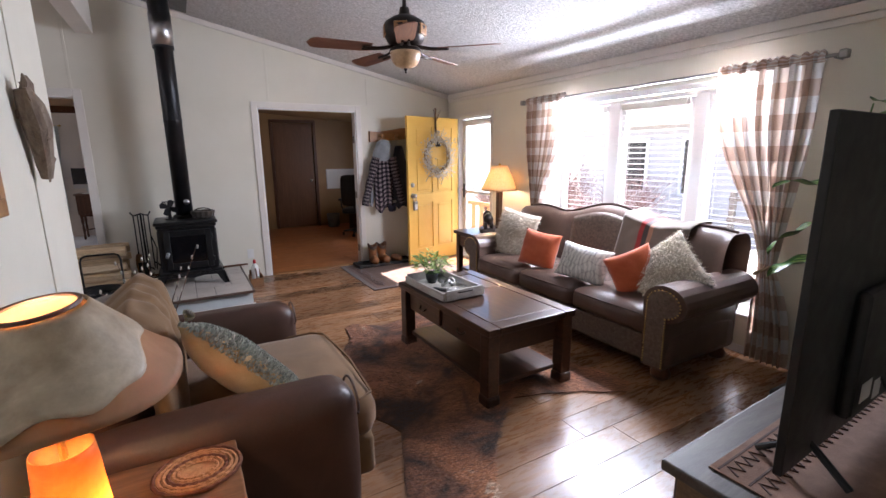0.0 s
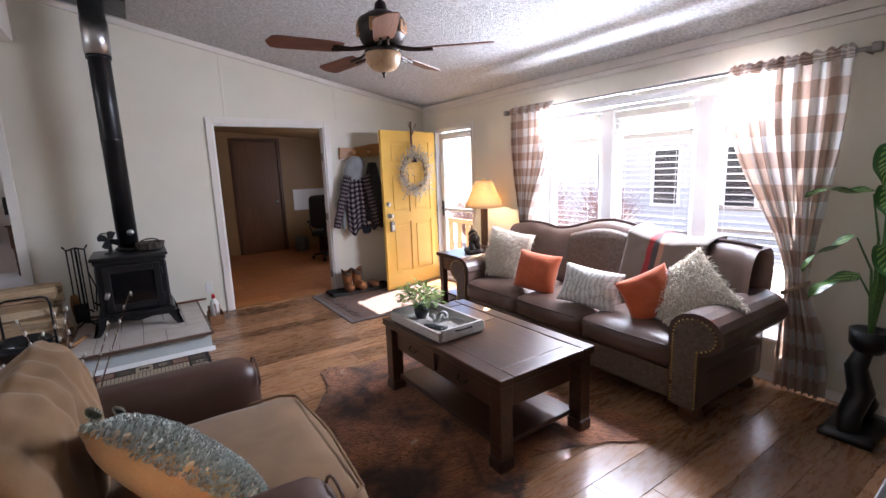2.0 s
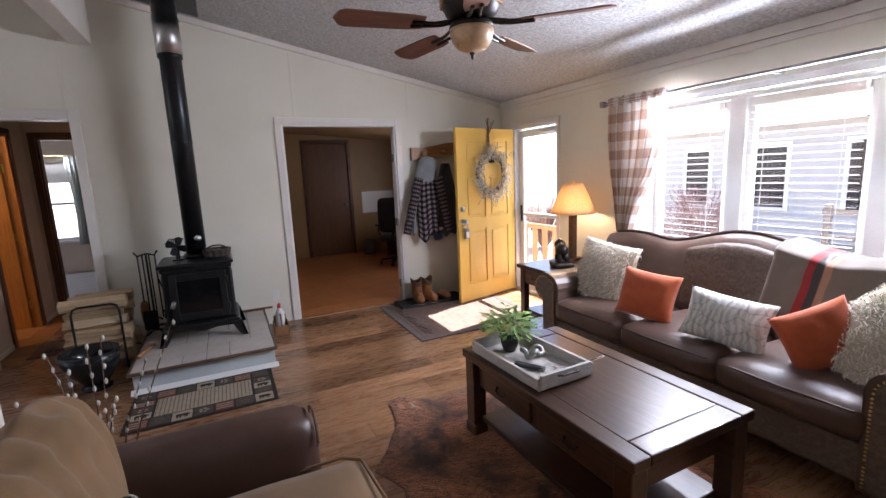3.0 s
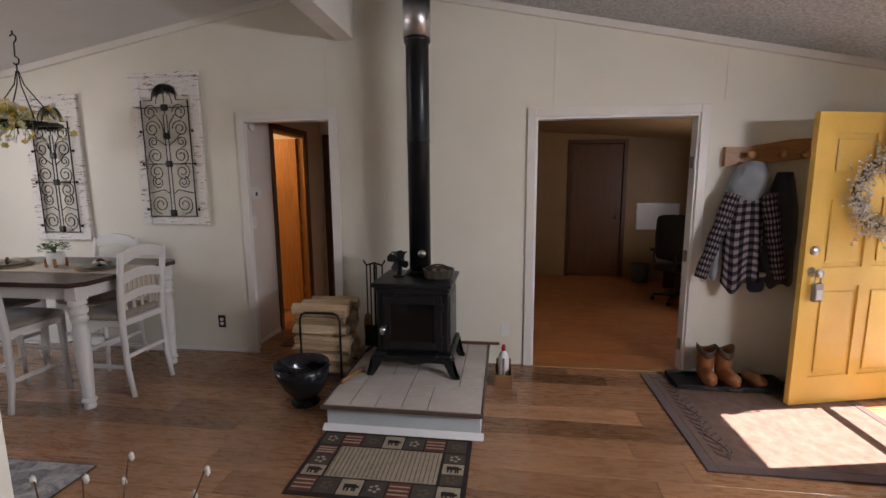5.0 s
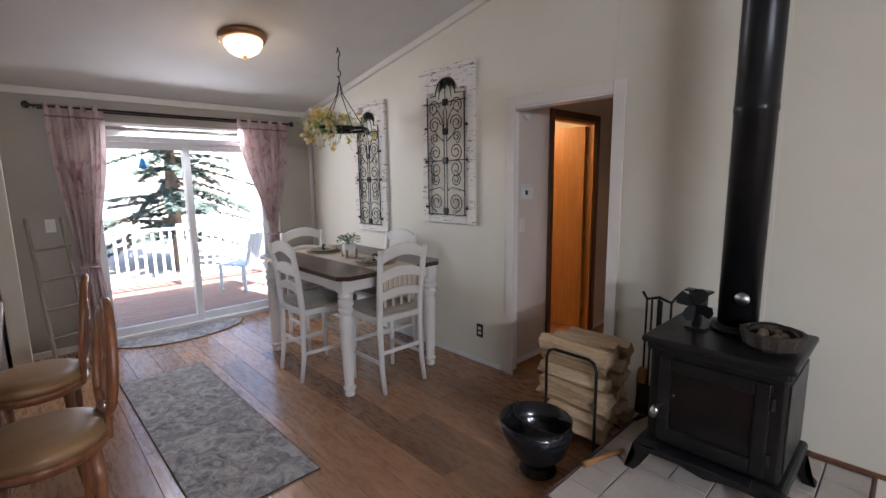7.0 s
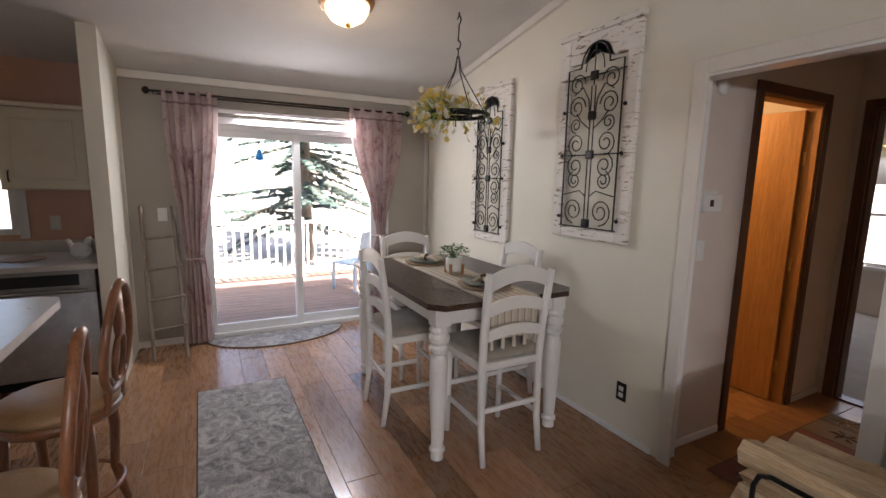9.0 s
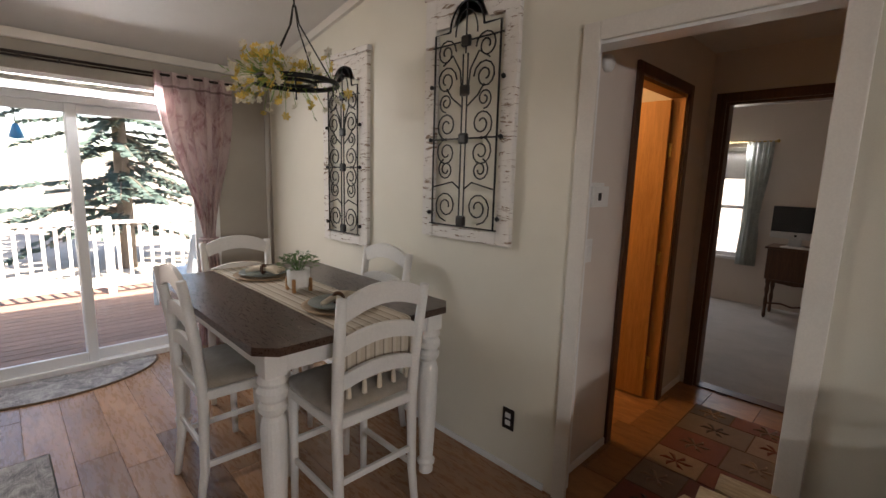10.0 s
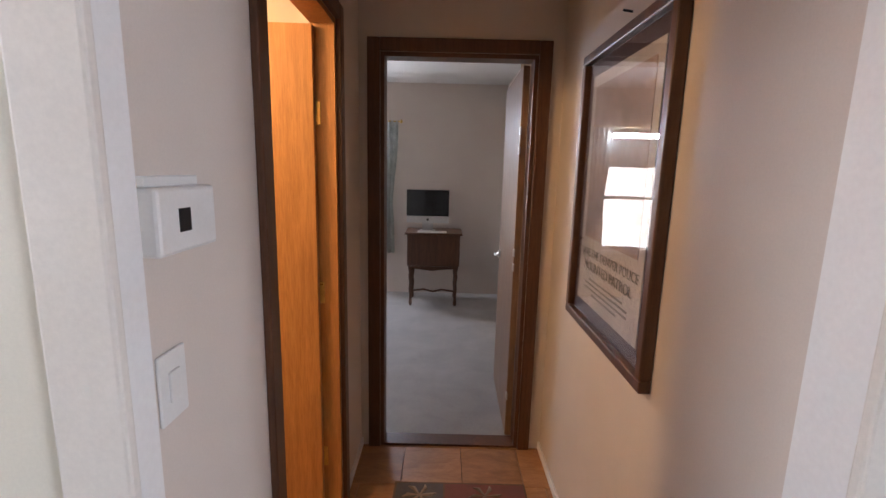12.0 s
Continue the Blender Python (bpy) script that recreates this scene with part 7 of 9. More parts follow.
# mirror with driftwood on the window wall, and the tall plant
mi = thing("driftwood_mirror", pose(XW, 0.36, 1.345) @ Matrix.Diagonal((1.0, 1.05, 1.09, 1.0)), "square dark mirror ringed with driftwood", "mirror")
part("frame", B(((-0.02, -0.27, -0.29), (-0.0005, 0.27, 0.29)), bev=0.004), CASING, mi)
part("mirror_glass", prism([(0.15 * math.cos(a), 0.15 * math.sin(a)) for a in np.linspace(0, 6.283, 37)[:-1]], (-0.024, -0.020), "x"), plain("mirror_silver", (0.9, 0.9, 0.9), 0.02, 1.0), mi)
DRIFT = wooden("driftwood", (0.13, 0.09, 0.065), (0.30, 0.23, 0.17), (5, 5, 1), 4, 0.8, 0.5)
rnd = random.Random(8)
for k in range(9):
    ph, r0 = rnd.random() * 6.283, rnd.uniform(0.17, 0.23)
    part("driftwood_branch", bar([(-0.035 - 0.012 * math.sin(a * 2 + k), (r0 + 0.015 * math.sin(3 * a)) * math.cos(a + ph), (r0 + 0.02 * math.cos(4 * a)) * math.sin(a + ph)) for a in np.linspace(0, 2.0, 14)], [0.012 + 0.008 * math.sin(q / 13 * math.pi) for q in range(14)], 7), DRIFT, mi, smooth=True)
VARI, nt, b_ = shader("variegated_leaf")
sep = node(nt, "SeparateXYZ")
nt.links.new(coords(nt, (1, 1, 1), "UV"), sep.inputs[0])
ctr = math_node(nt, "ABSOLUTE", math_node(nt, "SUBTRACT", sep.outputs[1], 0.5))
vein = math_node(nt, "FRACT", math_node(nt, "MULTIPLY", math_node(nt, "ADD", sep.outputs[0], math_node(nt, "MULTIPLY", ctr, -0.7)), 9.0))
pale = math_node(nt, "MULTIPLY", math_node(nt, "GREATER_THAN", vein, 0.55), math_node(nt, "LESS_THAN", ctr, 0.34))
nt.links.new(mixed(nt, "MIX", pale, (0.035, 0.12, 0.028), (0.30, 0.46, 0.13)), b_.inputs["Base Color"])
b_.inputs["Roughness"].default_value = 0.35
pp = thing("tall_houseplant", pose(3.16, 0.60, 0), "tall houseplant with variegated leaves on a dark figure stand", "plant")
part("stand", joined(bar([(-0.13, 0, 0.02), (-0.05, 0.02, 0.10), (0.02, 0.0, 0.22), (0.0, 0.03, 0.36), (0.06, 0, 0.50)], [0.05, 0.055, 0.06, 0.05, 0.035], 10), bar([(0.12, 0.03, 0.02), (0.09, -0.02, 0.14), (0.0, 0.0, 0.24)], [0.055, 0.045, 0.04], 10), soft_box((-0.19, -0.11, 0.0), (0.19, 0.11, 0.04), 0.02, 5, 0.0, 2, 0.02), turned([(0.06, 0.44), (0.085, 0.48), (0.09, 0.56), (0.075, 0.56), (0, 0.53)], 16, at=(0.05, 0, 0))), CAST, pp, "dark carved figure stand and pot", True)
rnd = random.Random(40)


def big_leaf(ln, w):
    def f(u, v):
        s = (math.sin(math.pi * u ** 0.75) ** 0.8) * w * (v - 0.5)
        return (ln * u, s, 0.22 * abs(v - 0.5) * w - 0.35 * ln * u * u + 0.015 * math.sin(u * 9 + v * 3))
    return grid(f, 12, 6)


LEAVES = [(rnd.uniform(180, 290), 1.72 - 0.10 * k, rnd.uniform(0.05, 0.12), rnd.uniform(0.24, 0.32)) for k in range(9)] + [(115, 1.28, 0.06, 0.26), (105, 1.05, 0.10, 0.28), (130, 0.85, 0.08, 0.26)] + [(rnd.uniform(215, 300), 1.66 - 0.13 * k, rnd.uniform(0.07, 0.15), rnd.uniform(0.25, 0.32)) for k in range(7)]
for az, h, out, ln in LEAVES:
    a = radians(az)
    tip = Vector((0.05 + out * math.cos(a), out * math.sin(a), h))
    part("stem", bar([(0.05, 0, 0.5), (0.05 + 0.3 * out * math.cos(a), 0.3 * out * math.sin(a), 0.5 + 0.7 * (h - 0.5)), tip], [0.009, 0.006, 0.004], 6), LEAF, pp)
    part("leaf", big_leaf(ln, ln * 0.46), VARI, pp, at=Matrix.Translation(tip) @ Matrix.Rotation(a + rnd.uniform(-0.3, 0.3), 4, "Z") @ Matrix.Rotation(rnd.uniform(-0.3, 0.5), 4, "Y"), smooth=True)

# carved horse head and a picture on the partition
bm = bar([(0.04, -0.05, 0.17), (0.055, -0.03, 0.10), (0.06, 0.0, 0.02), (0.055, 0.035, -0.08), (0.05, 0.06, -0.17), (0.045, 0.075, -0.235)], [0.03, 0.05, 0.055, 0.042, 0.034, 0.022], 12)
rnd = random.Random(77)
for k in range(22):
    u = k / 21
    y0, z0 = -0.07 + 0.10 * u + rnd.uniform(-0.02, 0.03), 0.20 - 0.28 * u
    tube(bm, [(0.03 + rnd.random() * 0.03, y0, z0), (0.06 + rnd.random() * 0.03, y0 + 0.02, z0 - 0.06), (0.05, y0 + 0.05, z0 - 0.14 - 0.05 * rnd.random())], [rnd.uniform(0.007, 0.014), rnd.uniform(0.009, 0.016), 0.004], 6)
for y in (-0.055, 0.0):
    tube(bm, [(0.05, y, 0.15), (0.06, y - 0.005, 0.20), (0.055, y - 0.012, 0.235)], [0.022, 0.016, 0.003], 7)
tube(bm, [(0.0005, -0.03, 0.06), (0.05, -0.02, 0.06)], 0.02, 8)
solo("driftwood_horse_head", bm, DRIFT, "carved driftwood horse head on the partition wall", "sculpture", pose(XP, 1.93, 1.60) @ Matrix.Diagonal((0.9, 0.95, 0.85, 1.0)))
pf = thing("picture_frame", pose(XP, 1.21, 1.60), "wooden framed picture on the partition wall", "picture")
part("frame", B(((0.0005, -0.29, -0.30), (0.025, 0.29, -0.245)), ((0.0005, -0.29, 0.245), (0.025, 0.29, 0.30)), ((0.0005, -0.29, -0.245), (0.025, -0.235, 0.245)), ((0.0005, 0.235, -0.245), (0.025, 0.29, 0.245)), bev=0.004), OAK, pf)
part("print", B(((0.0005, -0.235, -0.245), (0.012, 0.235, 0.245))), surface("muted_print", (0.30, 0.27, 0.22), (0.5, 0.46, 0.40), 7, 0.5, 0.02, 60), pf)

# ---- dining area ----
DTX0, DTX1, DTY0, DTY1, DTZ = -3.62, -2.16, 4.19, 5.155, 0.908
dt = thing("dining_table", pose((DTX0 + DTX1) / 2, (DTY0 + DTY1) / 2, 0), "white dining table with turned legs and dark top", "table")
hx, hy, k_ = (DTX1 - DTX0) / 2, (DTY1 - DTY0) / 2, 0.07
bm = prism([(-hx + k_, -hy), (hx - k_, -hy), (hx, -hy + k_), (hx, hy - k_), (hx - k_, hy), (-hx + k_, hy), (-hx, hy - k_), (-hx, -hy + k_)], (DTZ - 0.032, DTZ), "z")
part("tabletop", bm, wooden("walnut_top", (0.030, 0.015, 0.010), (0.085, 0.045, 0.030), (1, 9, 9), 2.2, 0.26, 0.05), dt, "dark walnut top")
part("apron", B(((-hx + 0.07, -hy + 0.06, DTZ - 0.125), (hx - 0.07, -hy + 0.085, DTZ - 0.033)), ((-hx + 0.07, hy - 0.085, DTZ - 0.125), (hx - 0.07, hy - 0.06, DTZ - 0.033)), ((-hx + 0.07, -hy + 0.085, DTZ - 0.125), (-hx + 0.095, hy - 0.085, DTZ - 0.033)), ((hx - 0.095, -hy + 0.085, DTZ - 0.125), (hx - 0.07, hy - 0.085, DTZ - 0.033)), bev=0.003), CHAIR_WHITE, dt)
leg_prof = [(0.022, 0.0), (0.036, 0.008), (0.036, 0.03), (0.03, 0.045), (0.044, 0.055), (0.046, 0.07), (0.034, 0.085), (0.036, 0.12), (0.048, 0.40), (0.05, 0.56), (0.044, 0.60), (0.036, 0.615), (0.052, 0.635), (0.054, 0.655), (0.042, 0.672), (0.056, 0.69), (0.058, 0.715), (0.046, 0.735), (0.056, 0.752), (0.05, 0.772), (0.045, 0.78)]
lg = None
for sx in (-1, 1):
    for sy in (-1, 1):
        at = pose(sx * (hx - 0.10), sy * (hy - 0.085), 0)
        if lg is None:
            lg = part("leg", joined(turned(leg_prof, 22), B(((-0.045, -0.045, 0.775), (0.045, 0.045, DTZ - 0.033)), bev=0.005)), CHAIR_WHITE, dt, at=at, smooth=False)
        else:
            twin(lg, at)

SEATCLOTH = cloth("oatmeal_seat_cloth", (0.30, 0.255, 0.205), (0.39, 0.335, 0.275), 300, 12)


def dining_chair(at):
    e = thing("dining_chair", at, "white ladder-back dining chair with an oatmeal cushion seat", "chair", "chairs round the dining table")
    w = 0.19
    for s in (-1, 1):
        part("back_post", bar([(s * w, 0.215, 0.0), (s * w, 0.185, 0.20), (s * w, 0.175, 0.55), (s * w * 1.02, 0.195, 0.80), (s * w * 1.06, 0.235, 1.07)], [0.017, 0.02, 0.024, 0.024, 0.02], 10), CHAIR_WHITE, e, smooth=True)
        part("front_leg", bar([(s * w, -0.20, 0.0), (s * w, -0.19, 0.55)], [0.016, 0.022], 10), CHAIR_WHITE, e, smooth=True)
        part("side_stretcher", B(((s * w - 0.008, -0.19, 0.21), (s * w + 0.008, 0.185, 0.238)), bev=0.003), CHAIR_WHITE, e)
    part("front_stretcher", B(((-w, -0.205, 0.30), (w, -0.185, 0.33)), bev=0.003), CHAIR_WHITE, e)
    part("back_stretcher", B(((-w, 0.175, 0.29), (w, 0.192, 0.318)), bev=0.003), CHAIR_WHITE, e)
    part("seat_frame", B(((-w - 0.02, -0.215, 0.53), (w + 0.02, 0.19, 0.575)), bev=0.008), CHAIR_WHITE, e)
    part("seat_cushion", soft_box((-w - 0.015, -0.225, 0.568), (w + 0.015, 0.165, 0.63), 0.028, 8, 0.014, 3), SEATCLOTH, e, "oatmeal cushion", True)
    for z, y, rise, h in ((0.72, 0.188, 0.035, 0.055), (0.865, 0.203, 0.04, 0.06), (1.015, 0.225, 0.055, 0.075)):
        n = 14
        xs = [-w + 2 * w * q / n for q in range(n + 1)]
        up = [(x, z + h * 0.5 + rise * math.cos(x / w * math.pi / 2) ** 0.7) for x in xs]
        dn = [(x, z - h * 0.5 + rise * 0.85 * math.cos(x / w * math.pi / 2)) for x in reversed(xs)]
        part("back_slat", prism(up + dn, (y - 0.010, y + 0.010)), CHAIR_WHITE, e)
    return e


ch = dining_chair(pose(-2.30, 4.656, 0, 0, 0, -90))
copy_thing(ch, pose(-2.897, 4.34, 0, 0, 0, 179))
copy_thing(ch, pose(-3.48, 4.68, 0, 0, 0, 88))
copy_thing(ch, pose(-2.86, 5.04, 0, 0, 0, 2))

TRUN, nt, b_ = shader("striped_linen_runner")
sep = node(nt, "SeparateXYZ")
nt.links.new(coords(nt), sep.inputs[0])
bandw = math_node(nt, "FRACT", math_node(nt, "MULTIPLY", sep.outputs[1], 22.0))
tc_ = ramp(nt, bandw, [(0.0, (0.55, 0.47, 0.37)), (0.45, (0.55, 0.47, 0.37)), (0.5, (0.30, 0.25, 0.20)), (0.6, (0.30, 0.25, 0.20)), (0.65, (0.62, 0.55, 0.45)), (1.0, (0.62, 0.55, 0.45))])
nt.links.new(mixed(nt, "MULTIPLY", 0.5, tc_, ramp(nt, noise_tex(nt, coords(nt), 320, 2), [(0.3, (0.7,) * 3), (0.7, (1,) * 3)])), b_.inputs["Base Color"])
b_.inputs["Roughness"].default_value = 0.95


def runner_pt(u, v):
    s = u * 1.905
    y = (v - 0.5) * 0.34
    z, x = DTZ + 0.004, 0.0
    L = 1.475
    if s < 0.21:
        x, z = -L / 2 - 0.008, DTZ + 0.004 - (0.21 - s)
    elif s < 0.21 + L:
        x = -L / 2 + (s - 0.21)
    else:
        x, z = L / 2 + 0.008, DTZ + 0.004 - (s - 0.21 - L)
    return (x + 0.003 * noise.noise((x * 9, y * 9, 1)), y, z)


tr_ = thing("table_runner", pose((DTX0 + DTX1) / 2, 4.68, 0), "striped linen table runner with tassels", "runner")
part("cloth", grid(runner_pt, 80, 10, thick=0.003), TRUN, tr_)
for x in (-0.75, 0.75):
    for q in range(5):
        y = -0.15 + 0.075 * q
        part("tassel", bar([(x, y, DTZ - 0.20), (x, y, DTZ - 0.225), (x, y, DTZ - 0.27)], [0.006, 0.010, 0.012], 7), SHAG_BASE, tr_)
PLATE = surface("sage_stoneware", (0.16, 0.19, 0.17), (0.22, 0.25, 0.225), 8, 0.35, 0.05, 60)
CHARGER = surface("rattan_charger", (0.36, 0.24, 0.14), (0.52, 0.37, 0.23), 40, 0.7, 0.6, 90)


def place_setting(x, y, turn):
    solo("charger_plate", turned([(0.0, 0.0), (0.15, 0.0), (0.165, 0.012), (0.15, 0.009), (0.0, 0.006)], 32), CHARGER, "round tan woven charger on the runner", "plate", pose(x, y, DTZ + 0.0075), True, "chargers")
    solo("dinner_plate", turned([(0.0, 0.0), (0.08, 0.0), (0.135, 0.016), (0.132, 0.020), (0.08, 0.006), (0.0, 0.005)], 32), PLATE, "sage green stoneware dinner plate", "plate", pose(x, y, DTZ + 0.0145), True, "dinner plates")
    nk = thing("napkin", pose(x, y, DTZ + 0.034, 0, 0, turn), "cream napkin in a dark ring on the plate", "napkin")
    part("cloth", joined(*[bar([(0, 0, 0.012), (0.05, 0.02 * s, 0.02), (0.11, 0.05 * s, 0.006)], [0.010, 0.018, 0.012], 7) for s in (-1, 0, 1)], *[bar([(0, 0, 0.012), (-0.04, 0.02 * s, 0.016), (-0.085, 0.045 * s, 0.006)], [0.010, 0.016, 0.010], 7) for s in (-1, 1)]), SHAG_BASE, nk, smooth=True)
    part("ring", bar([(0.0, 0.024 * math.cos(a), 0.014 + 0.022 * math.sin(a)) for a in np.linspace(0, 6.283, 20)[:-1]], 0.009, 7, True), CASING, nk)


place_setting(-2.46, 4.68, 130)
place_setting(-3.28, 4.68, 40)
pp2 = thing("potted_herb", pose(-2.84, 4.68, DTZ + 0.0075), "leafy green plant in a white pot with wooden stand", "plant")
part("pot", turned([(0.05, 0.02), (0.056, 0.03), (0.058, 0.115), (0.053, 0.115), (0.05, 0.09), (0.0, 0.09)], 22), CHAIR_WHITE, pp2, smooth=True)
for a in (0.7, 2.27, 3.84, 5.41):
    part("stand_leg", B(((-0.008, -0.008, 0.0), (0.008, 0.008, 0.07)), bev=0.002), OAK, pp2, at=pose(0.062 * math.cos(a), 0.062 * math.sin(a), 0))
part("leaves", moved(leafy(170, 0.085, 0.11, 0.03, 15, 0.3, 0.6), pose(0, 0, 0.095)), LEAF, pp2)
part("stems", moved(stalks(16, 0.07, 0.10, 6), pose(0, 0, 0.09)), LEAF, pp2)

# hanging ring of flowers
RX, RY, RZ = -3.14, 4.84, 2.01
hg = thing("hanging_flower_ring", pose(RX, RY, 0), "dark iron ring hung with yellow and white flowers", "hanging planter")
part("ring", bar([(0.225 * math.cos(a), 0.225 * math.sin(a), RZ) for a in np.linspace(0, 6.283, 49)[:-1]], 0.014, 8, True), IRON, hg, smooth=True)
part("inner_ring", bar([(0.10 * math.cos(a), 0.10 * math.sin(a), RZ) for a in np.linspace(0, 6.283, 33)[:-1]], 0.010, 8, True), IRON, hg, smooth=True)
for k in range(4):
    a = k * 1.571 + 0.5
    part("spoke", bar([(0.10 * math.cos(a), 0.10 * math.sin(a), RZ), (0.225 * math.cos(a), 0.225 * math.sin(a), RZ)], 0.007), IRON, hg)
    part("hanger_rod", bar([(0.225 * math.cos(a), 0.225 * math.sin(a), RZ), (0.03 * math.cos(a), 0.03 * math.sin(a), RZ + 0.30), (0.008 * math.cos(a), 0.008 * math.sin(a), RZ + 0.40)], 0.004), IRON, hg)
    part("drop", bar([(0.2 * math.cos(a + 0.6), 0.2 * math.sin(a + 0.6), RZ - 0.005), (0.2 * math.cos(a + 0.6), 0.2 * math.sin(a + 0.6), RZ - 0.06)], [0.003, 0.006]), IRON, hg)
cz = roof_z(RX)
s0 = [(0.028 * math.cos(a), 0, cz - 0.055 + 0.028 * math.sin(a)) for a in np.linspace(2.6, -1.4, 16)]
s1 = [(0.028 * math.cos(a), 0, RZ + 0.475 + 0.028 * math.sin(a)) for a in np.linspace(1.7, -2.6, 16)]
part("s_hook", bar(s0 + s1, 0.005), IRON, hg, smooth=True)
part("stem", bar([(0, 0, RZ + 0.39), (0, 0, RZ + 0.455)], 0.005), IRON, hg)
part("ceiling_hook", bar([(0, 0, cz), (0, 0, cz - 0.03)], 0.006), IRON, hg)
rnd = random.Random(51)
YEL = surface("yellow_petal", (0.62, 0.40, 0.05), (0.78, 0.60, 0.16), 40, 0.7, 0.1, 120)
WHT = surface("cream_petal", (0.66, 0.60, 0.46), (0.80, 0.76, 0.64), 40, 0.7, 0.1, 120)


def blossom(bm, p, r, n=6):
    axis = Vector((rnd.uniform(-1, 1), rnd.uniform(-1, 1), rnd.uniform(-0.2, 1))).normalized()
    sd = axis.orthogonal().normalized()
    up = axis.cross(sd)
    c0 = bm.verts.new(p)
    for k in range(n):
        a = 6.283 * k / n
        d = sd * math.cos(a) + up * math.sin(a)
        t = sd * -math.sin(a) + up * math.cos(a)
        v1, v2, v3 = (bm.verts.new(p + q) for q in (d * r * 0.6 + t * r * 0.3 + axis * r * 0.2, d * r + axis * r * 0.3, d * r * 0.6 - t * r * 0.3 + axis * r * 0.2))
        bm.faces.new((c0, v1, v2))
        bm.faces.new((c0, v2, v3))


ybm, wbm, gbm = bmesh.new(), bmesh.new(), bmesh.new()
for k in range(330):
    a = rnd.uniform(2.2, 5.6) if k < 250 else rnd.uniform(0, 6.28)
    r = rnd.uniform(0.12, 0.34)
    z = RZ + rnd.uniform(-0.10 if r > 0.24 else 0.01, 0.16) - (0.06 if r > 0.28 else 0)
    p = Vector((r * math.cos(a), r * math.sin(a), z))
    blossom(ybm if rnd.random() < 0.55 else wbm, p, rnd.uniform(0.018, 0.034))
    tube(gbm, [(0.2 * math.cos(a + 0.1), 0.2 * math.sin(a + 0.1), RZ + 0.012), p], 0.0015, 4)
part("yellow_blossoms", ybm, YEL, hg, "yellow silk blossoms")["kind"] = "stuff"
part("white_blossoms", wbm, WHT, hg, "cream silk blossoms")["kind"] = "stuff"
part("sprays", gbm, LEAF2, hg)["kind"] = "stuff"
part("greenery", moved(leafy(90, 0.28, 0.13, 0.045, 23, 0.6, 0.3), pose(-0.05, -0.06, RZ - 0.04)), LEAF2, hg)["kind"] = "stuff"

# flush ceiling light
dm = thing("ceiling_light", pose(-3.26, 4.075, roof_z(-3.26) - 0.002, 0, -9.6, 0), "lit flush dome ceiling light with an amber ring", "ceiling light")
part("ring", turned([(0.175, 0.0), (0.18, -0.02), (0.165, -0.045), (0.14, -0.05), (0.14, 0.0)], 36), surface("antique_copper", (0.30, 0.15, 0.06), (0.44, 0.24, 0.11), 12, 0.35, 0.1, 60, metal=0.7), dm, "copper ring", True)
part("dome", turned([(0.145, -0.045), (0.14, -0.075), (0.115, -0.115), (0.07, -0.145), (0.02, -0.157), (0.0, -0.158)], 36), plain("lit_frosted_glass", (0.85, 0.72, 0.52), 0.4, glow=0.20, glow_colour=(1.0, 0.74, 0.42)), dm, "glowing frosted dome", True)
part("finial", turned([(0.012, -0.155), (0.018, -0.165), (0.012, -0.18), (0.0, -0.188)], 12), BRASS, dm, smooth=True)
bulb("ceiling_light_bulb", (-3.26, 4.075, roof_z(-3.26) - 0.26), 0.16, 0.12, (1.0, 0.78, 0.52))

# iron window panels on the gable wall
DIST, nt, b_ = shader("chipped_white_wood")
chips = noise_tex(nt, coords(nt, (3, 1, 14)), 3.2, 6, 0.7, 0.4)
cc = ramp(nt, chips, [(0.0, (0.16, 0.10, 0.065)), (0.40, (0.24, 0.16, 0.11)), (0.435, (0.70, 0.665, 0.62)), (1.0, (0.80, 0.775, 0.735))])
nt.links.new(cc, b_.inputs["Base Color"])
b_.inputs["Roughness"].default_value = 0.7
bumped(nt, b_, chips, 0.5, 0.006)


def curl(cx, cz, r, start, sweep, n=20, shrink=0.75):
    return [(cx + r * (1 - shrink * q / n) * math.cos(start + sweep * q / n), 0, cz + r * (1 - shrink * q / n) * math.sin(start + sweep * q / n)) for q in range(n + 1)]


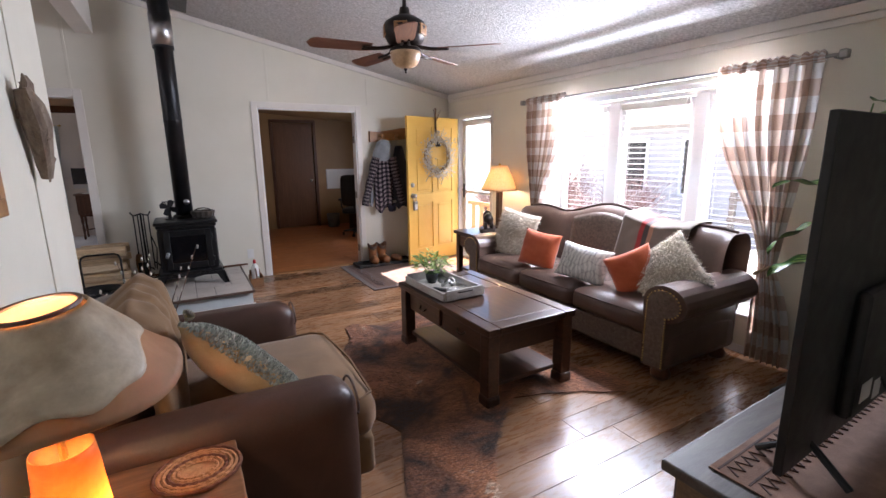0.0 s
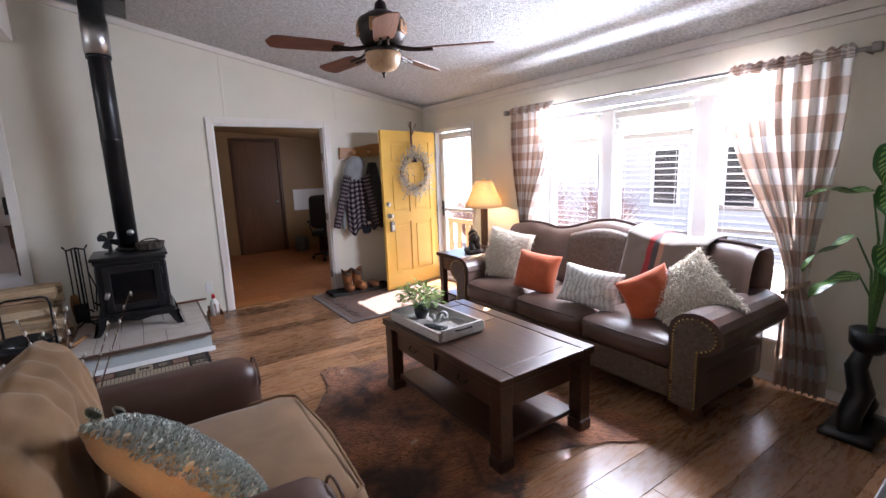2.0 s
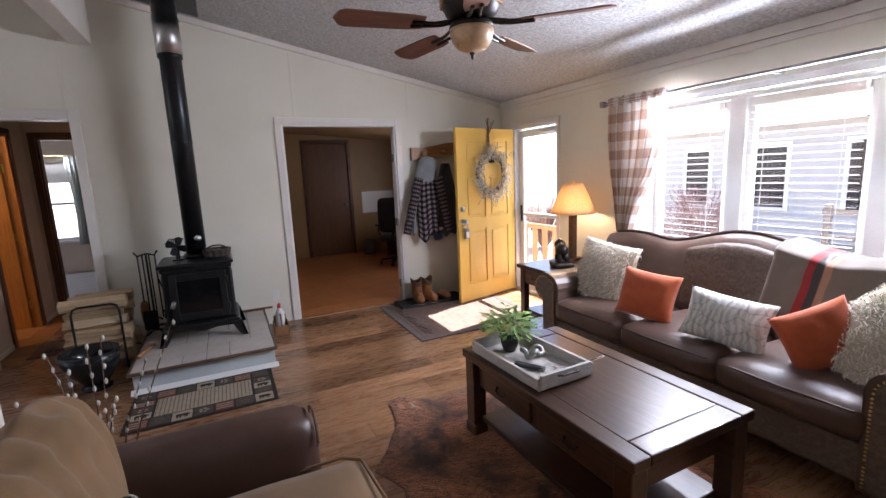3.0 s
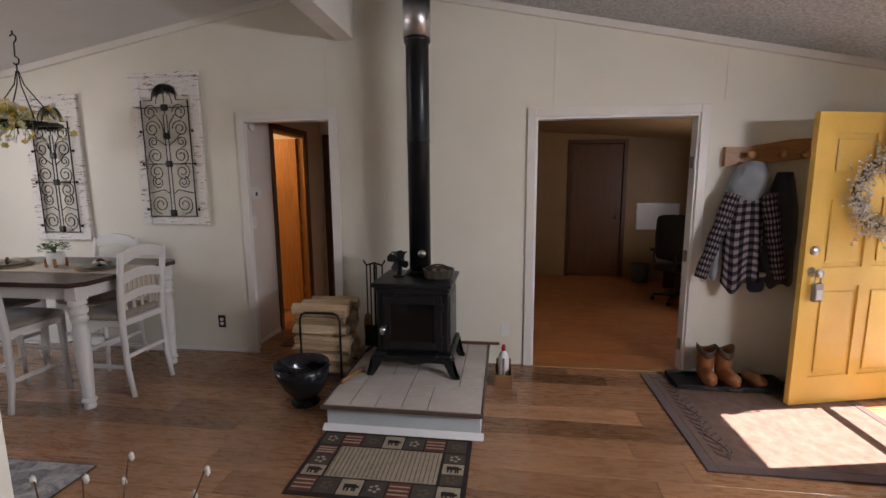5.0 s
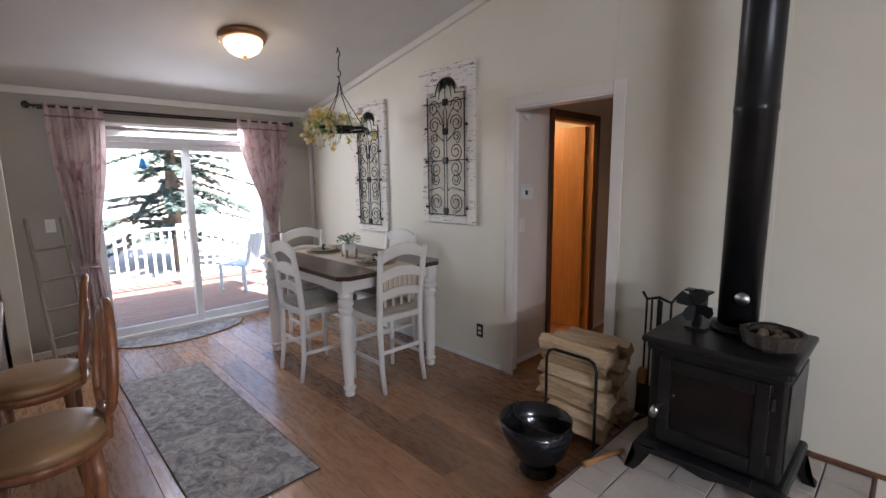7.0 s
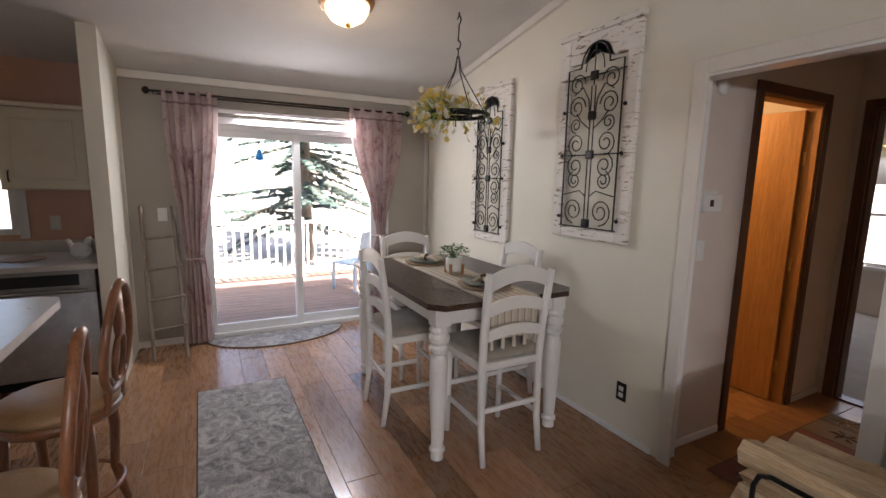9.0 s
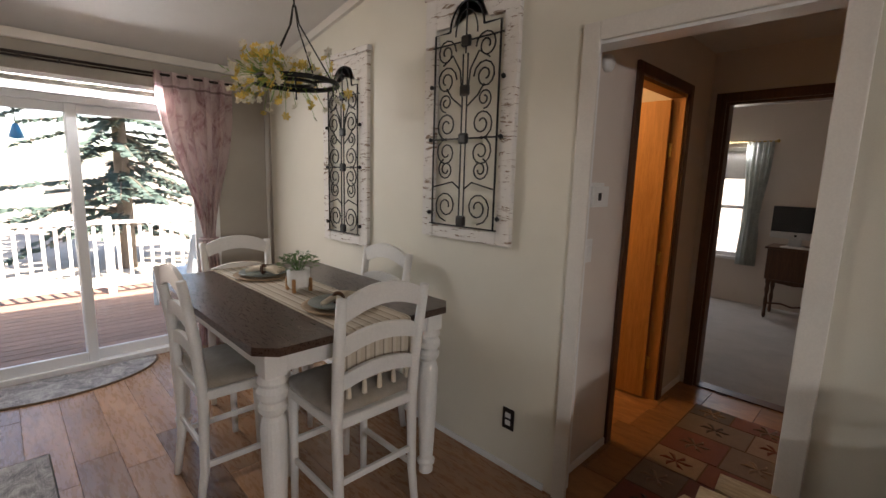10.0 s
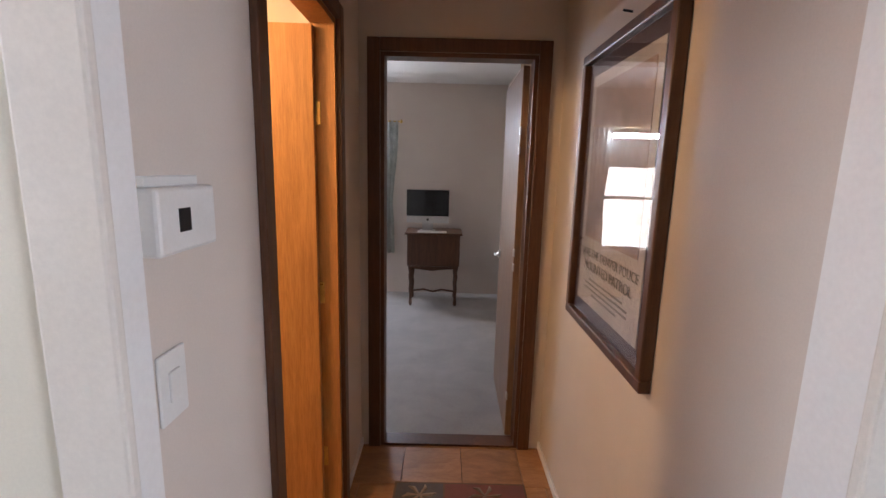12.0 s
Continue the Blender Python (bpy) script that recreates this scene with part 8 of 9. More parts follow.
def iron_panel(at, wd, ht):
    e = thing("iron_wall_panel", at, "chipped white wood frame with scrolled black iron grille", "wall decor", "iron wall panels")
    w, h = wd / 2, ht / 2
    for s in (-1, 1):
        part("frame_side", B(((s * w - (0.085 if s > 0 else 0), -0.03, -h), (s * w + (0.085 if s < 0 else 0), -0.0005, h - 0.04)), bev=0.004), DIST, e)
    part("frame_top", prism([(-w + 0.086, h - 0.20), (-0.13, h - 0.20), (-0.09, h - 0.12), (0, h - 0.085), (0.09, h - 0.12), (0.13, h - 0.20), (w - 0.086, h - 0.20), (w - 0.086, h - 0.04), (-w + 0.086, h - 0.04)], (-0.028, -0.0005)), DIST, e)
    part("frame_cap", B(((-w - 0.012, -0.036, h - 0.038), (w + 0.012, -0.0005, h)), bev=0.006), DIST, e)
    part("frame_bottom", B(((-w + 0.086, -0.028, -h), (w - 0.086, -0.0005, -h + 0.065)), bev=0.004), DIST, e)
    g = w - 0.095
    zb, zt = -h + 0.075, h - 0.235
    ir = bmesh.new()
    r = 0.0042
    tube(ir, [(-g, 0, zb), (-g, 0, zt), (-0.12, 0, zt)] + [(0.115 * math.cos(a), 0, zt + 0.115 * math.sin(a) * 1.15) for a in np.linspace(math.pi, 0, 14)] + [(0.12, 0, zt), (g, 0, zt), (g, 0, zb), (-g, 0, zb)], 0.0055, 6)
    for x in (-0.016, 0.016):
        tube(ir, [(x, 0, zb), (x, 0, zt - 0.12)], r, 6)
    tube(ir, [(0, 0, zt - 0.12), (0, 0, zt + 0.12)], r, 6)
    span = zt - zb
    for fz in (0.0, 0.46, 0.94):
        tube(ir, [(-g - 0.02, 0, zb + span * fz), (g + 0.02, 0, zb + span * fz)], r, 6)
    tube(ir, [(-0.075 * math.cos(a), 0, zt - 0.03 + 0.12 * math.sin(a)) for a in np.linspace(0, math.pi, 14)], r, 6)
    for s in (-1, 1):
        tube(ir, [(s * x, 0, z) for x, _, z in curl(g * 0.52, zb + 0.105, 0.085, -0.5 * math.pi, 3.6 * math.pi)], r, 6)
        tube(ir, [(s * x, 0, z) for x, _, z in curl(g * 0.55, zb + span * 0.30, 0.058, 0.4 * math.pi, -3.4 * math.pi)], r, 6)
        tube(ir, [(s * x, 0, z) for x, _, z in curl(g * 0.55, zb + span * 0.39, 0.075, 0.5 * math.pi, -3.3 * math.pi)], r, 6)
        tube(ir, [(s * x, 0, z) for x, _, z in curl(g * 0.55, zb + span * 0.53, 0.075, -0.5 * math.pi, 3.3 * math.pi)], r, 6)
        tube(ir, [(s * x, 0, z) for x, _, z in curl(g * 0.60, zb + span * 0.65, 0.05, -0.5 * math.pi, 3.0 * math.pi)], r, 6)
        tube(ir, [(s * x, 0, z) for x, _, z in curl(g * 0.60, zb + span * 0.76, 0.075, math.pi, -3.4 * math.pi)], r, 6)
        tube(ir, [(s * x, 0, z) for x, _, z in curl(g * 0.62, zb + span * 0.90, 0.07, math.pi, -3.2 * math.pi)], r, 6)
        tube(ir, [(s * 0.016, 0, zb + span * 0.20), (s * 0.07, 0, zb + span * 0.235), (s * g * 0.95, 0, zb + span * 0.205)], r, 6)
        tube(ir, [(s * 0.02, 0, zb + span * 0.68), (s * 0.035, 0, zb + span * 0.80), (s * 0.09, 0, zb + span * 0.88), (s * 0.16, 0, zb + span * 0.84)], r, 6)
        tube(ir, [(s * 0.018, 0, zb + span * 0.62), (s * 0.09, 0, zb + span * 0.67), (s * 0.13, 0, zb + span * 0.72)], r, 6)
        for fz in (0.06, 0.46, 0.74):
            bmesh.ops.create_icosphere(ir, subdivisions=1, radius=0.014, matrix=Matrix.Translation((s * (g + 0.025), 0, zb + span * fz)))
    for fz in (0.03, 0.46, 0.70, 0.94):
        box(ir, (-0.03, -0.012, zb + span * fz - 0.028), (0.03, 0.012, zb + span * fz + 0.028), 0.01)
    part("iron_grille", moved(ir, pose(0, -0.040, 0)), IRON, e, "scrolled black iron grille")
    return e


iron_panel(pose(-2.345, YG, 1.838), 0.635, 1.31)
iron_panel(pose(-3.50, YG, 1.686), 0.56, 1.31)

# rugs of the dining area
DIS, nt, b_ = shader("distressed_grey_rug")
n1 = noise_tex(nt, coords(nt), 9, 8, 0.72, 1.4)
n2 = noise_tex(nt, coords(nt, (2, 30, 1)), 6, 4, 0.7)
c1 = ramp(nt, n1, [(0.36, (0.13, 0.125, 0.14)), (0.5, (0.34, 0.315, 0.30)), (0.62, (0.52, 0.49, 0.46))])
nt.links.new(mixed(nt, "MULTIPLY", 0.55, c1, ramp(nt, n2, [(0.35, (0.5, 0.5, 0.52)), (0.6, (1, 1, 1))])), b_.inputs["Base Color"])
b_.inputs["Roughness"].default_value = 0.95
bumped(nt, b_, n2, 0.3, 0.004)
rr = thing("runner_rug", pose(-2.665, 3.39, 0, 0, 0, 0.6), "distressed grey patterned runner rug", "rug")
part("rug_surface", B(((-1.03, -0.295, 0.0), (1.03, 0.295, 0.009)), bev=0.003), DIS, rr)
part("binding", bar([(-1.03, -0.295, 0.005), (1.03, -0.295, 0.005), (1.03, 0.295, 0.005), (-1.03, 0.295, 0.005)], 0.005, 6, True), C[2], rr)
hm = thing("half_round_mat", pose(XD + 0.02, 3.78, 0), "grey half-round door mat at the sliding door", "mat")
part("rug_surface", prism([(0.42 * math.sin(a), 0.64 * -math.cos(a)) for a in np.linspace(0, math.pi, 30)], (0.0, 0.009), "z"), DIS, hm)
part("edge", bar([(0.42 * math.sin(a), 0.64 * -math.cos(a), 0.005) for a in np.linspace(0, math.pi, 40)], 0.008, 6), C[4], hm)

# curtains of the sliding door
PINK, nt, b_ = shader("pink_print_cloth")
n1 = noise_tex(nt, coords(nt, (1, 1, 0.6)), 7, 6, 0.7, 1.0)
pcol = ramp(nt, n1, [(0.30, (0.22, 0.11, 0.12)), (0.40, (0.44, 0.29, 0.29)), (0.5, (0.60, 0.475, 0.46)), (0.8, (0.68, 0.56, 0.55))])
sep = node(nt, "SeparateXYZ")
nt.links.new(coords(nt), sep.inputs[0])
band = math_node(nt, "MULTIPLY", math_node(nt, "GREATER_THAN", sep.outputs[2], 2.14), math_node(nt, "LESS_THAN", sep.outputs[2], 2.157))
pcol = mixed(nt, "MIX", math_node(nt, "MULTIPLY", band, 0.6), pcol, (0.10, 0.05, 0.05))
nt.links.new(pcol, b_.inputs["Base Color"])
b_.inputs["Roughness"].default_value = 0.95
backlit(nt, b_, pcol, 0.35)
for top, tie, bottom, z0, z1, zt in (((2.91, 3.33), (3.02, 3.17), (3.0, 3.20), 0.02, 2.255, 0.80), ((4.51, 5.08), (4.80, 4.90), (4.72, 4.94), 0.02, 2.255, 0.95)):
    cu = thing("curtain", pose(0, 0, 0), "pink printed curtain tied back at the sliding door", "curtain", "sliding door curtains")
    part("panel", drape(XD + 0.095, top, tie, bottom, z0, z1, zt, 5, 0.042), PINK, cu, smooth=True)
    part("tieback", bar([(XD + 0.095 + 0.05 * math.sin(a), (tie[0] + tie[1]) / 2 + 0.075 * math.cos(a), zt) for a in np.linspace(0, 6.283, 24)[:-1]], 0.010, 6, True), PINK, cu)
r2 = thing("curtain_rod", pose(0, 0, 0), "dark double curtain rod over the sliding door", "curtain rod")
part("rod", bar([(XD + 0.095, 2.82, 2.23), (XD + 0.095, 5.14, 2.23)], 0.010, 10), BRONZE, r2)
part("rear_rod", bar([(XD + 0.05, 2.88, 2.215), (XD + 0.05, 5.11, 2.215)], 0.007, 10), BRONZE, r2)
for y in (2.81, 5.15):
    part("finial", turned([(0.008, -0.03), (0.022, -0.02), (0.03, 0.0), (0.022, 0.02), (0.008, 0.03)], 14, at=(XD + 0.095, y, 2.23)), BRONZE, r2, smooth=True)
for y in (2.86, 3.98, 5.11):
    part("bracket", bar([(XD + 0.095, y, 2.217), (XD + 0.001, y, 2.217)], 0.006), BRONZE, r2)
LADW = wooden("weathered_grey_wood", (0.20, 0.165, 0.13), (0.36, 0.31, 0.26), (9, 9, 1), 2.5, 0.8, 0.3)
ld = thing("blanket_ladder", pose(XD, 0, 0), "weathered wooden decor ladder leaning on the wall", "ladder")
for y in (2.76, 3.0):
    part("rail", bar([(0.40, y, 0.0), (0.02, y - 0.06, 1.27)], 0.016, 8), LADW, ld)
for z in (0.24, 0.48, 0.73, 0.99):
    x = 0.40 - 0.38 * z / 1.27
    part("rung", bar([(x, 2.745 - 0.05 * z, z), (x, 3.03 - 0.05 * z, z + 0.03)], 0.012, 8), LADW, ld)

# ---- kitchen ----
bs = thing("kitchen_counter", pose(0, 0, 0), "cream base cabinets with a pale laminate counter", "cabinet")
part("body", B(((XD, 0.2, 0.09), (-4.19, 1.87, 0.865)), bev=0.003), CREAM, bs)
part("toe_kick", B(((XD, 0.2, 0.0), (-4.26, 2.498, 0.09))), BLACK, bs)
part("countertop", B(((XD, 0.2, 0.866), (-4.145, 2.498, 0.905)), bev=0.006), LAMINATE, bs)
part("backsplash", B(((XD, 0.2, 0.905), (XD + 0.02, 2.498, 1.0)), bev=0.003), LAMINATE, bs)
for y in (0.5, 1.02, 1.54):
    q = part("door", B(((-4.189, y - 0.22, 0.13), (-4.17, y + 0.22, 0.82)), bev=0.006), CREAM, bs)
    part("handle", bar([(-4.17, y + 0.17, 0.62), (-4.145, y + 0.17, 0.64), (-4.145, y + 0.17, 0.72), (-4.17, y + 0.17, 0.74)], 0.005), BRONZE, q)
dw = thing("dishwasher", pose(-4.19, 2.18, 0), "steel dishwasher with a black control strip", "dishwasher")
part("door", B(((-0.5, -0.295, 0.09), (0.02, 0.295, 0.70)), bev=0.006), STEEL, dw)
part("control_panel", B(((-0.5, -0.295, 0.70), (0.022, 0.295, 0.865)), bev=0.006), PEWTER, dw)
part("display", B(((0.021, -0.24, 0.755), (0.026, 0.20, 0.835)), bev=0.002), BLACK, dw)
part("handle", bar([(0.02, -0.24, 0.72), (0.05, -0.22, 0.72), (0.05, 0.22, 0.72), (0.02, 0.24, 0.72)], 0.009), STEEL, dw)
uc = thing("wall_cabinet", pose(XD, 2.19, 1.41), "cream wall cabinet with a raised panel door", "cabinet")
part("body", B(((0.0005, -0.28, 0.0), (0.31, 0.285, 0.59)), bev=0.003), CREAM, uc)
q = part("door", joined(B(((0.311, -0.27, 0.012), (0.329, 0.235, 0.578)), bev=0.004), B(((0.328, -0.20, 0.08), (0.338, 0.165, 0.51)), bev=0.006)), CREAM, uc)
part("handle", bar([(0.329, -0.225, 0.06), (0.352, -0.225, 0.07), (0.352, -0.225, 0.13), (0.329, -0.225, 0.14)], 0.005), BRONZE, q)
for z in (0.08, 0.5):
    part("hinge", bar([(0.328, 0.24, z - 0.02), (0.328, 0.24, z + 0.02)], 0.007), BRASS, q)
part("crown", B(((0.0005, -0.28, 0.591), (0.335, 0.285, 0.625)), bev=0.008), CREAM, uc)
wall_plate(pose(XD + 0.0005, 1.92, 1.14, 0, 0, 90), PLASTIC_WHITE, "white outlet on the kitchen wall")
wall_plate(pose(XD + 0.0005, 2.12, 1.14, 0, 0, 90), PLASTIC_WHITE, "white switch on the kitchen wall", "switch")
solo("trivet", turned([(0.0, 0), (0.13, 0.0), (0.135, 0.006), (0.12, 0.010), (0.0, 0.008)], 30), CHARGER, "round woven trivet on the counter", "trivet", pose(-4.5, 2.0, 0.906), True)
rs = joined(soft_box((-0.03, -0.06, 0.02), (0.03, 0.05, 0.11), 0.028, 6, 0.01), bar([(0, 0.03, 0.09), (0, 0.05, 0.15), (0, 0.065, 0.155)], [0.025, 0.018, 0.012]), bar([(0, -0.05, 0.09), (0, -0.08, 0.15)], [0.02, 0.012]), turned([(0.035, 0.0), (0.03, 0.02), (0, 0.025)], 14))
solo("ceramic_bird", rs, CHAIR_WHITE, "white ceramic bird figurine on the counter", "figurine", pose(-4.42, 2.36, 0.906), True)
sk = thing("kitchen_sink", pose(-4.5, 1.3, 0.906), "steel kitchen sink let into the counter", "sink")
part("rim", B(((-0.22, -0.38, 0.0), (0.22, 0.38, 0.006)), bev=0.002), STEEL, sk)
part("faucet", bar([(-0.18, 0, 0.0), (-0.18, 0, 0.22), (-0.14, 0, 0.28), (-0.06, 0, 0.28), (-0.03, 0, 0.23)], 0.012), STEEL, sk, smooth=True)
pe = thing("peninsula", pose(0, 0, 0), "breakfast peninsula with a pale laminate top", "counter")
part("countertop", prism([(-0.70, 1.9), (-0.70, 2.535), (-3.02, 2.535), (-3.10, 2.51), (-3.13, 2.43), (-3.13, 1.9)], (0.872, 0.912), "z"), LAMINATE, pe)
part("base", B(((-3.02, 1.93, 0.0), (-0.70, 2.26, 0.871)), bev=0.003), WHITE, pe)
part("beadboard", B(*[((-3.01 + 0.10 * k, 2.26, 0.05), (-2.92 + 0.10 * k, 2.272, 0.86)) for k in range(22)], bev=0.003), WHITE, pe, "white beadboard front")
STOOLW = wooden("cherry_stool_wood", (0.16, 0.055, 0.022), (0.34, 0.145, 0.065), (6, 6, 1), 2.6, 0.3, 0.06, coat=0.3)


def bar_stool(at):
    e = thing("bar_stool", at, "carved cherry wood bar stool with a tan leather seat", "stool", "stools at the peninsula")
    part("seat_cushion", turned([(0.0, 0.64), (0.14, 0.638), (0.195, 0.625), (0.212, 0.60), (0.205, 0.575), (0.0, 0.575)], 36), surface("tan_vinyl_seat", (0.34, 0.19, 0.085), (0.43, 0.26, 0.125), 7, 0.42, 0.12, 150), e, "tan leather cushion", True)
    part("seat_ring", turned([(0.0, 0.575), (0.213, 0.575), (0.216, 0.56), (0.205, 0.535), (0.0, 0.535)], 36), STOOLW, e, smooth=True)
    for k in range(4):
        a = radians(45 + 90 * k)
        part("leg", bar([((0.17 + dr) * math.cos(a), (0.17 + dr) * math.sin(a), z) for dr, z in ((0.06, 0.0), (0.045, 0.06), (0.015, 0.2), (0.03, 0.40), (0.02, 0.54))], [0.016, 0.018, 0.019, 0.022, 0.024], 10), STOOLW, e, smooth=True)
    part("foot_ring", bar([(0.195 * math.cos(a), 0.195 * math.sin(a), 0.2) for a in np.linspace(0, 6.283, 41)[:-1]], 0.011, 8, True), STOOLW, e, smooth=True)
    loop = [(0.15 * math.sin(a) * (1 + 0.25 * math.cos(a)), 0.20 + 0.05 * (0.5 - 0.5 * math.cos(a)), 0.86 - 0.23 * math.cos(a)) for a in np.linspace(0, 6.283, 41)[:-1]]
    part("back_hoop", bar(loop, 0.017, 9, True), STOOLW, e, smooth=True)
    for s in (-1, 1):
        part("back_post", bar([(s * 0.09, 0.19, 0.55), (s * 0.075, 0.20, 0.64), (s * 0.085, 0.21, 0.70)], 0.015, 8), STOOLW, e, smooth=True)
    part("back_oval", bar([(0.055 * math.sin(a), 0.225 + 0.012 * math.cos(a), 0.77 + 0.10 * math.cos(a)) for a in np.linspace(0, 6.283, 29)[:-1]], 0.012, 8, True), STOOLW, e, smooth=True)
    part("back_splat", soft_box((-0.035, 0.222, 0.86), (0.035, 0.247, 1.07), 0.011, 6, 0.004), STOOLW, e, smooth=True)
    return e


s0_ = bar_stool(pose(-2.50, 2.62, 0, 0, 0, -8))
copy_thing(s0_, pose(-1.75, 2.62, 0, 0, 0, 4))

# ---- hall and bathroom ----
th = thing("thermostat", pose(HX0, 5.67, 1.445), "white wall thermostat with a small dark display", "thermostat")
part("body", B(((0.0005, -0.08, -0.05), (0.035, 0.08, 0.05)), bev=0.006), PLASTIC_WHITE, th)
part("display", B(((0.034, -0.03, -0.018), (0.037, 0.0, 0.018)), bev=0.001), BLACK, th)
part("back_plate", B(((0.0002, -0.07, 0.05), (0.012, 0.07, 0.066)), bev=0.002), PLASTIC_WHITE, th)
wall_plate(pose(HX0 + 0.0005, 5.64, 1.18, 0, 0, 90), PLASTIC_WHITE, "white light switch in the hall", "switch")
dc = thing("door_chime", pose(HX0, 5.68, 2.06), "small round white chime high on the hall wall", "chime")
part("disc", moved(turned([(0.0, 0), (0.04, 0), (0.04, 0.02), (0.03, 0.03), (0, 0.032)], 20), pose(0.0005, 0, 0, 0, 90)), PLASTIC_WHITE, dc, smooth=True)
bd = thing("bathroom_door", pose(HX0 - 0.075, 6.778, 0.012, 0, 0, 182), "open oak door into the warmly lit bathroom", "door")
part("door_slab", B(((0.0, 0.0, 0.0), (0.68, 0.035, 2.035)), bev=0.003), DOOR_ORANGE, bd)
for z in (0.25, 1.0, 1.72):
    part("hinge", B(((-0.018, -0.004, z - 0.045), (0.018, 0.003, z + 0.045)), bev=0.002), BRASS, bd, "brass hinge")
part("knob", moved(turned([(0.0, 0), (0.03, 0), (0.012, 0.015), (0.027, 0.045), (0, 0.06)], 16), pose(0.62, 0.035, 0.95, -90)), BRASS, bd, smooth=True)
bulb("bathroom_bulb", (-2.55, 6.15, 2.15), 1.45, 0.06, (1.0, 0.62, 0.28))
lt = thing("bathroom_light", pose(-2.55, 6.15, 2.40), "small round bathroom ceiling fixture", "ceiling light")
part("base", turned([(0.10, 0.02), (0.10, -0.03), (0.09, -0.04), (0.0, -0.04)], 24), BRASS, lt, smooth=True)
bp = thing("framed_poster", pose(HX1, 6.46, 1.46), "dark framed poster behind glass on the hall wall", "picture")
fh, fw = 0.51, 0.372
part("frame", B(((-0.035, -fw, -fh), (-0.0005, fw, -fh + 0.035)), ((-0.035, -fw, fh - 0.035), (-0.0005, fw, fh)), ((-0.035, -fw, -fh + 0.035), (-0.0005, -fw + 0.035, fh - 0.035)), ((-0.035, fw - 0.035, -fh + 0.035), (-0.0005, fw, fh - 0.035)), bev=0.005), CASING, bp)
part("mat_board", B(((-0.010, -fw + 0.035, -fh + 0.035), (-0.001, fw - 0.035, fh - 0.035))), plain("plum_mat_board", (0.055, 0.025, 0.03), 0.8), bp)
part("print", B(((-0.013, -fw + 0.09, -fh + 0.09), (-0.010, fw - 0.09, fh - 0.09))), surface("faded_print_paper", (0.46, 0.40, 0.36), (0.60, 0.54, 0.49), 6, 0.7, 0.02, 60), bp)
part("print_picture", B(((-0.015, -fw + 0.13, -0.17), (-0.013, fw - 0.13, fh - 0.13))), surface("faded_picture", (0.22, 0.15, 0.12), (0.50, 0.36, 0.30), 5, 0.7, 0.02, 30), bp)
gp = part("glass_pane", B(((-0.020, -fw + 0.035, -fh + 0.035), (-0.017, fw - 0.035, fh - 0.035))), glass("picture_glass", (1, 1, 1), 0.0, 0.7), bp)
gp.visible_shadow = False
INK = plain("grey_ink", (0.16, 0.14, 0.13), 0.7)


def lettering(text, at, size, parent):
    cu = bpy.data.curves.new("lettering", "FONT")
    cu.body, cu.size, cu.align_x, cu.align_y, cu.extrude = text, size, "CENTER", "CENTER", 0.0006
    tmp = new("lettering_tmp", cu)
    me = bpy.data.meshes.new_from_object(tmp.evaluated_get(bpy.context.evaluated_depsgraph_get()))
    bpy.data.objects.remove(tmp)
    me.materials.clear()
    me.materials.append(INK)
    ob = new("lettering", me)
    ob.parent, ob.matrix_basis = parent, at
    return ob


face = Matrix(((0, 0, -1, 0), (-1, 0, 0, 0), (0, 1, 0, 0), (0, 0, 0, 1)))
lettering("SAVE THE DENVER POLICE", Matrix.Translation((-0.0145, 0, -0.225)) @ face, 0.044, bp)
lettering("MOUNTED PATROL", Matrix.Translation((-0.0145, 0, -0.275)) @ face, 0.050, bp)
for k, wd in enumerate((0.16, 0.2, 0.2, 0.12)):
    part("text_bar", B(((-0.0145, -wd, -0.325 - 0.018 * k), (-0.013, wd, -0.318 - 0.018 * k))), INK, bp)
nl = solo("wall_nail", bar([(0, 0, 0), (-0.03, 0, 0.004)], 0.004), IRON, "small nail above the framed poster", "nail", pose(HX1, 6.46, 2.02))
hrug = thing("hall_rug", pose(-1.21, 6.26, 0) @ Matrix.Diagonal((1.1, 1.0, 1.0, 1.0)), "patchwork rug with leaf and pine motifs in the hall", "rug")
part("backing", B(((-0.29, -0.70, 0.0), (0.29, 0.70, 0.007)), bev=0.003), C[4], hrug)
pal = [cloth("hall_rug_" + n, tuple(0.8 * q for q in c), c, 240, 18) for n, c in (("rust", (0.17, 0.05, 0.036)), ("taupe", (0.17, 0.125, 0.10)), ("charcoal", (0.08, 0.07, 0.068)), ("sand", (0.27, 0.20, 0.155)))]
rnd = random.Random(3)
y = -0.69
flip = 0
while y < 0.68:
    h = min(rnd.uniform(0.18, 0.30), 0.69 - y)
    sx = rnd.uniform(-0.08, 0.08)
    for i, (a, c) in enumerate(((-0.28, sx - 0.004), (sx + 0.004, 0.28))):
        q = part("patch", B(((a, y + 0.004, 0.007), (c, y + h - 0.004, 0.0095))), pal[(flip + i * 2 + int(rnd.random() * 2)) % 4], hrug)
        mk = bmesh.new()
        for m in range(6):
            an = m * 1.047
            cx, cy = (a + c) / 2, y + h / 2
            tube(mk, [(cx, cy, 0.0098), (cx + 0.05 * math.cos(an), cy + 0.05 * math.sin(an), 0.0098), (cx + 0.075 * math.cos(an + 0.2), cy + 0.075 * math.sin(an + 0.2), 0.0098)], [0.003, 0.010, 0.002], 5)
        part("leaf_mark", mk, pal[(flip + i * 2 + 2) % 4], q)
    flip += 1
    y += h

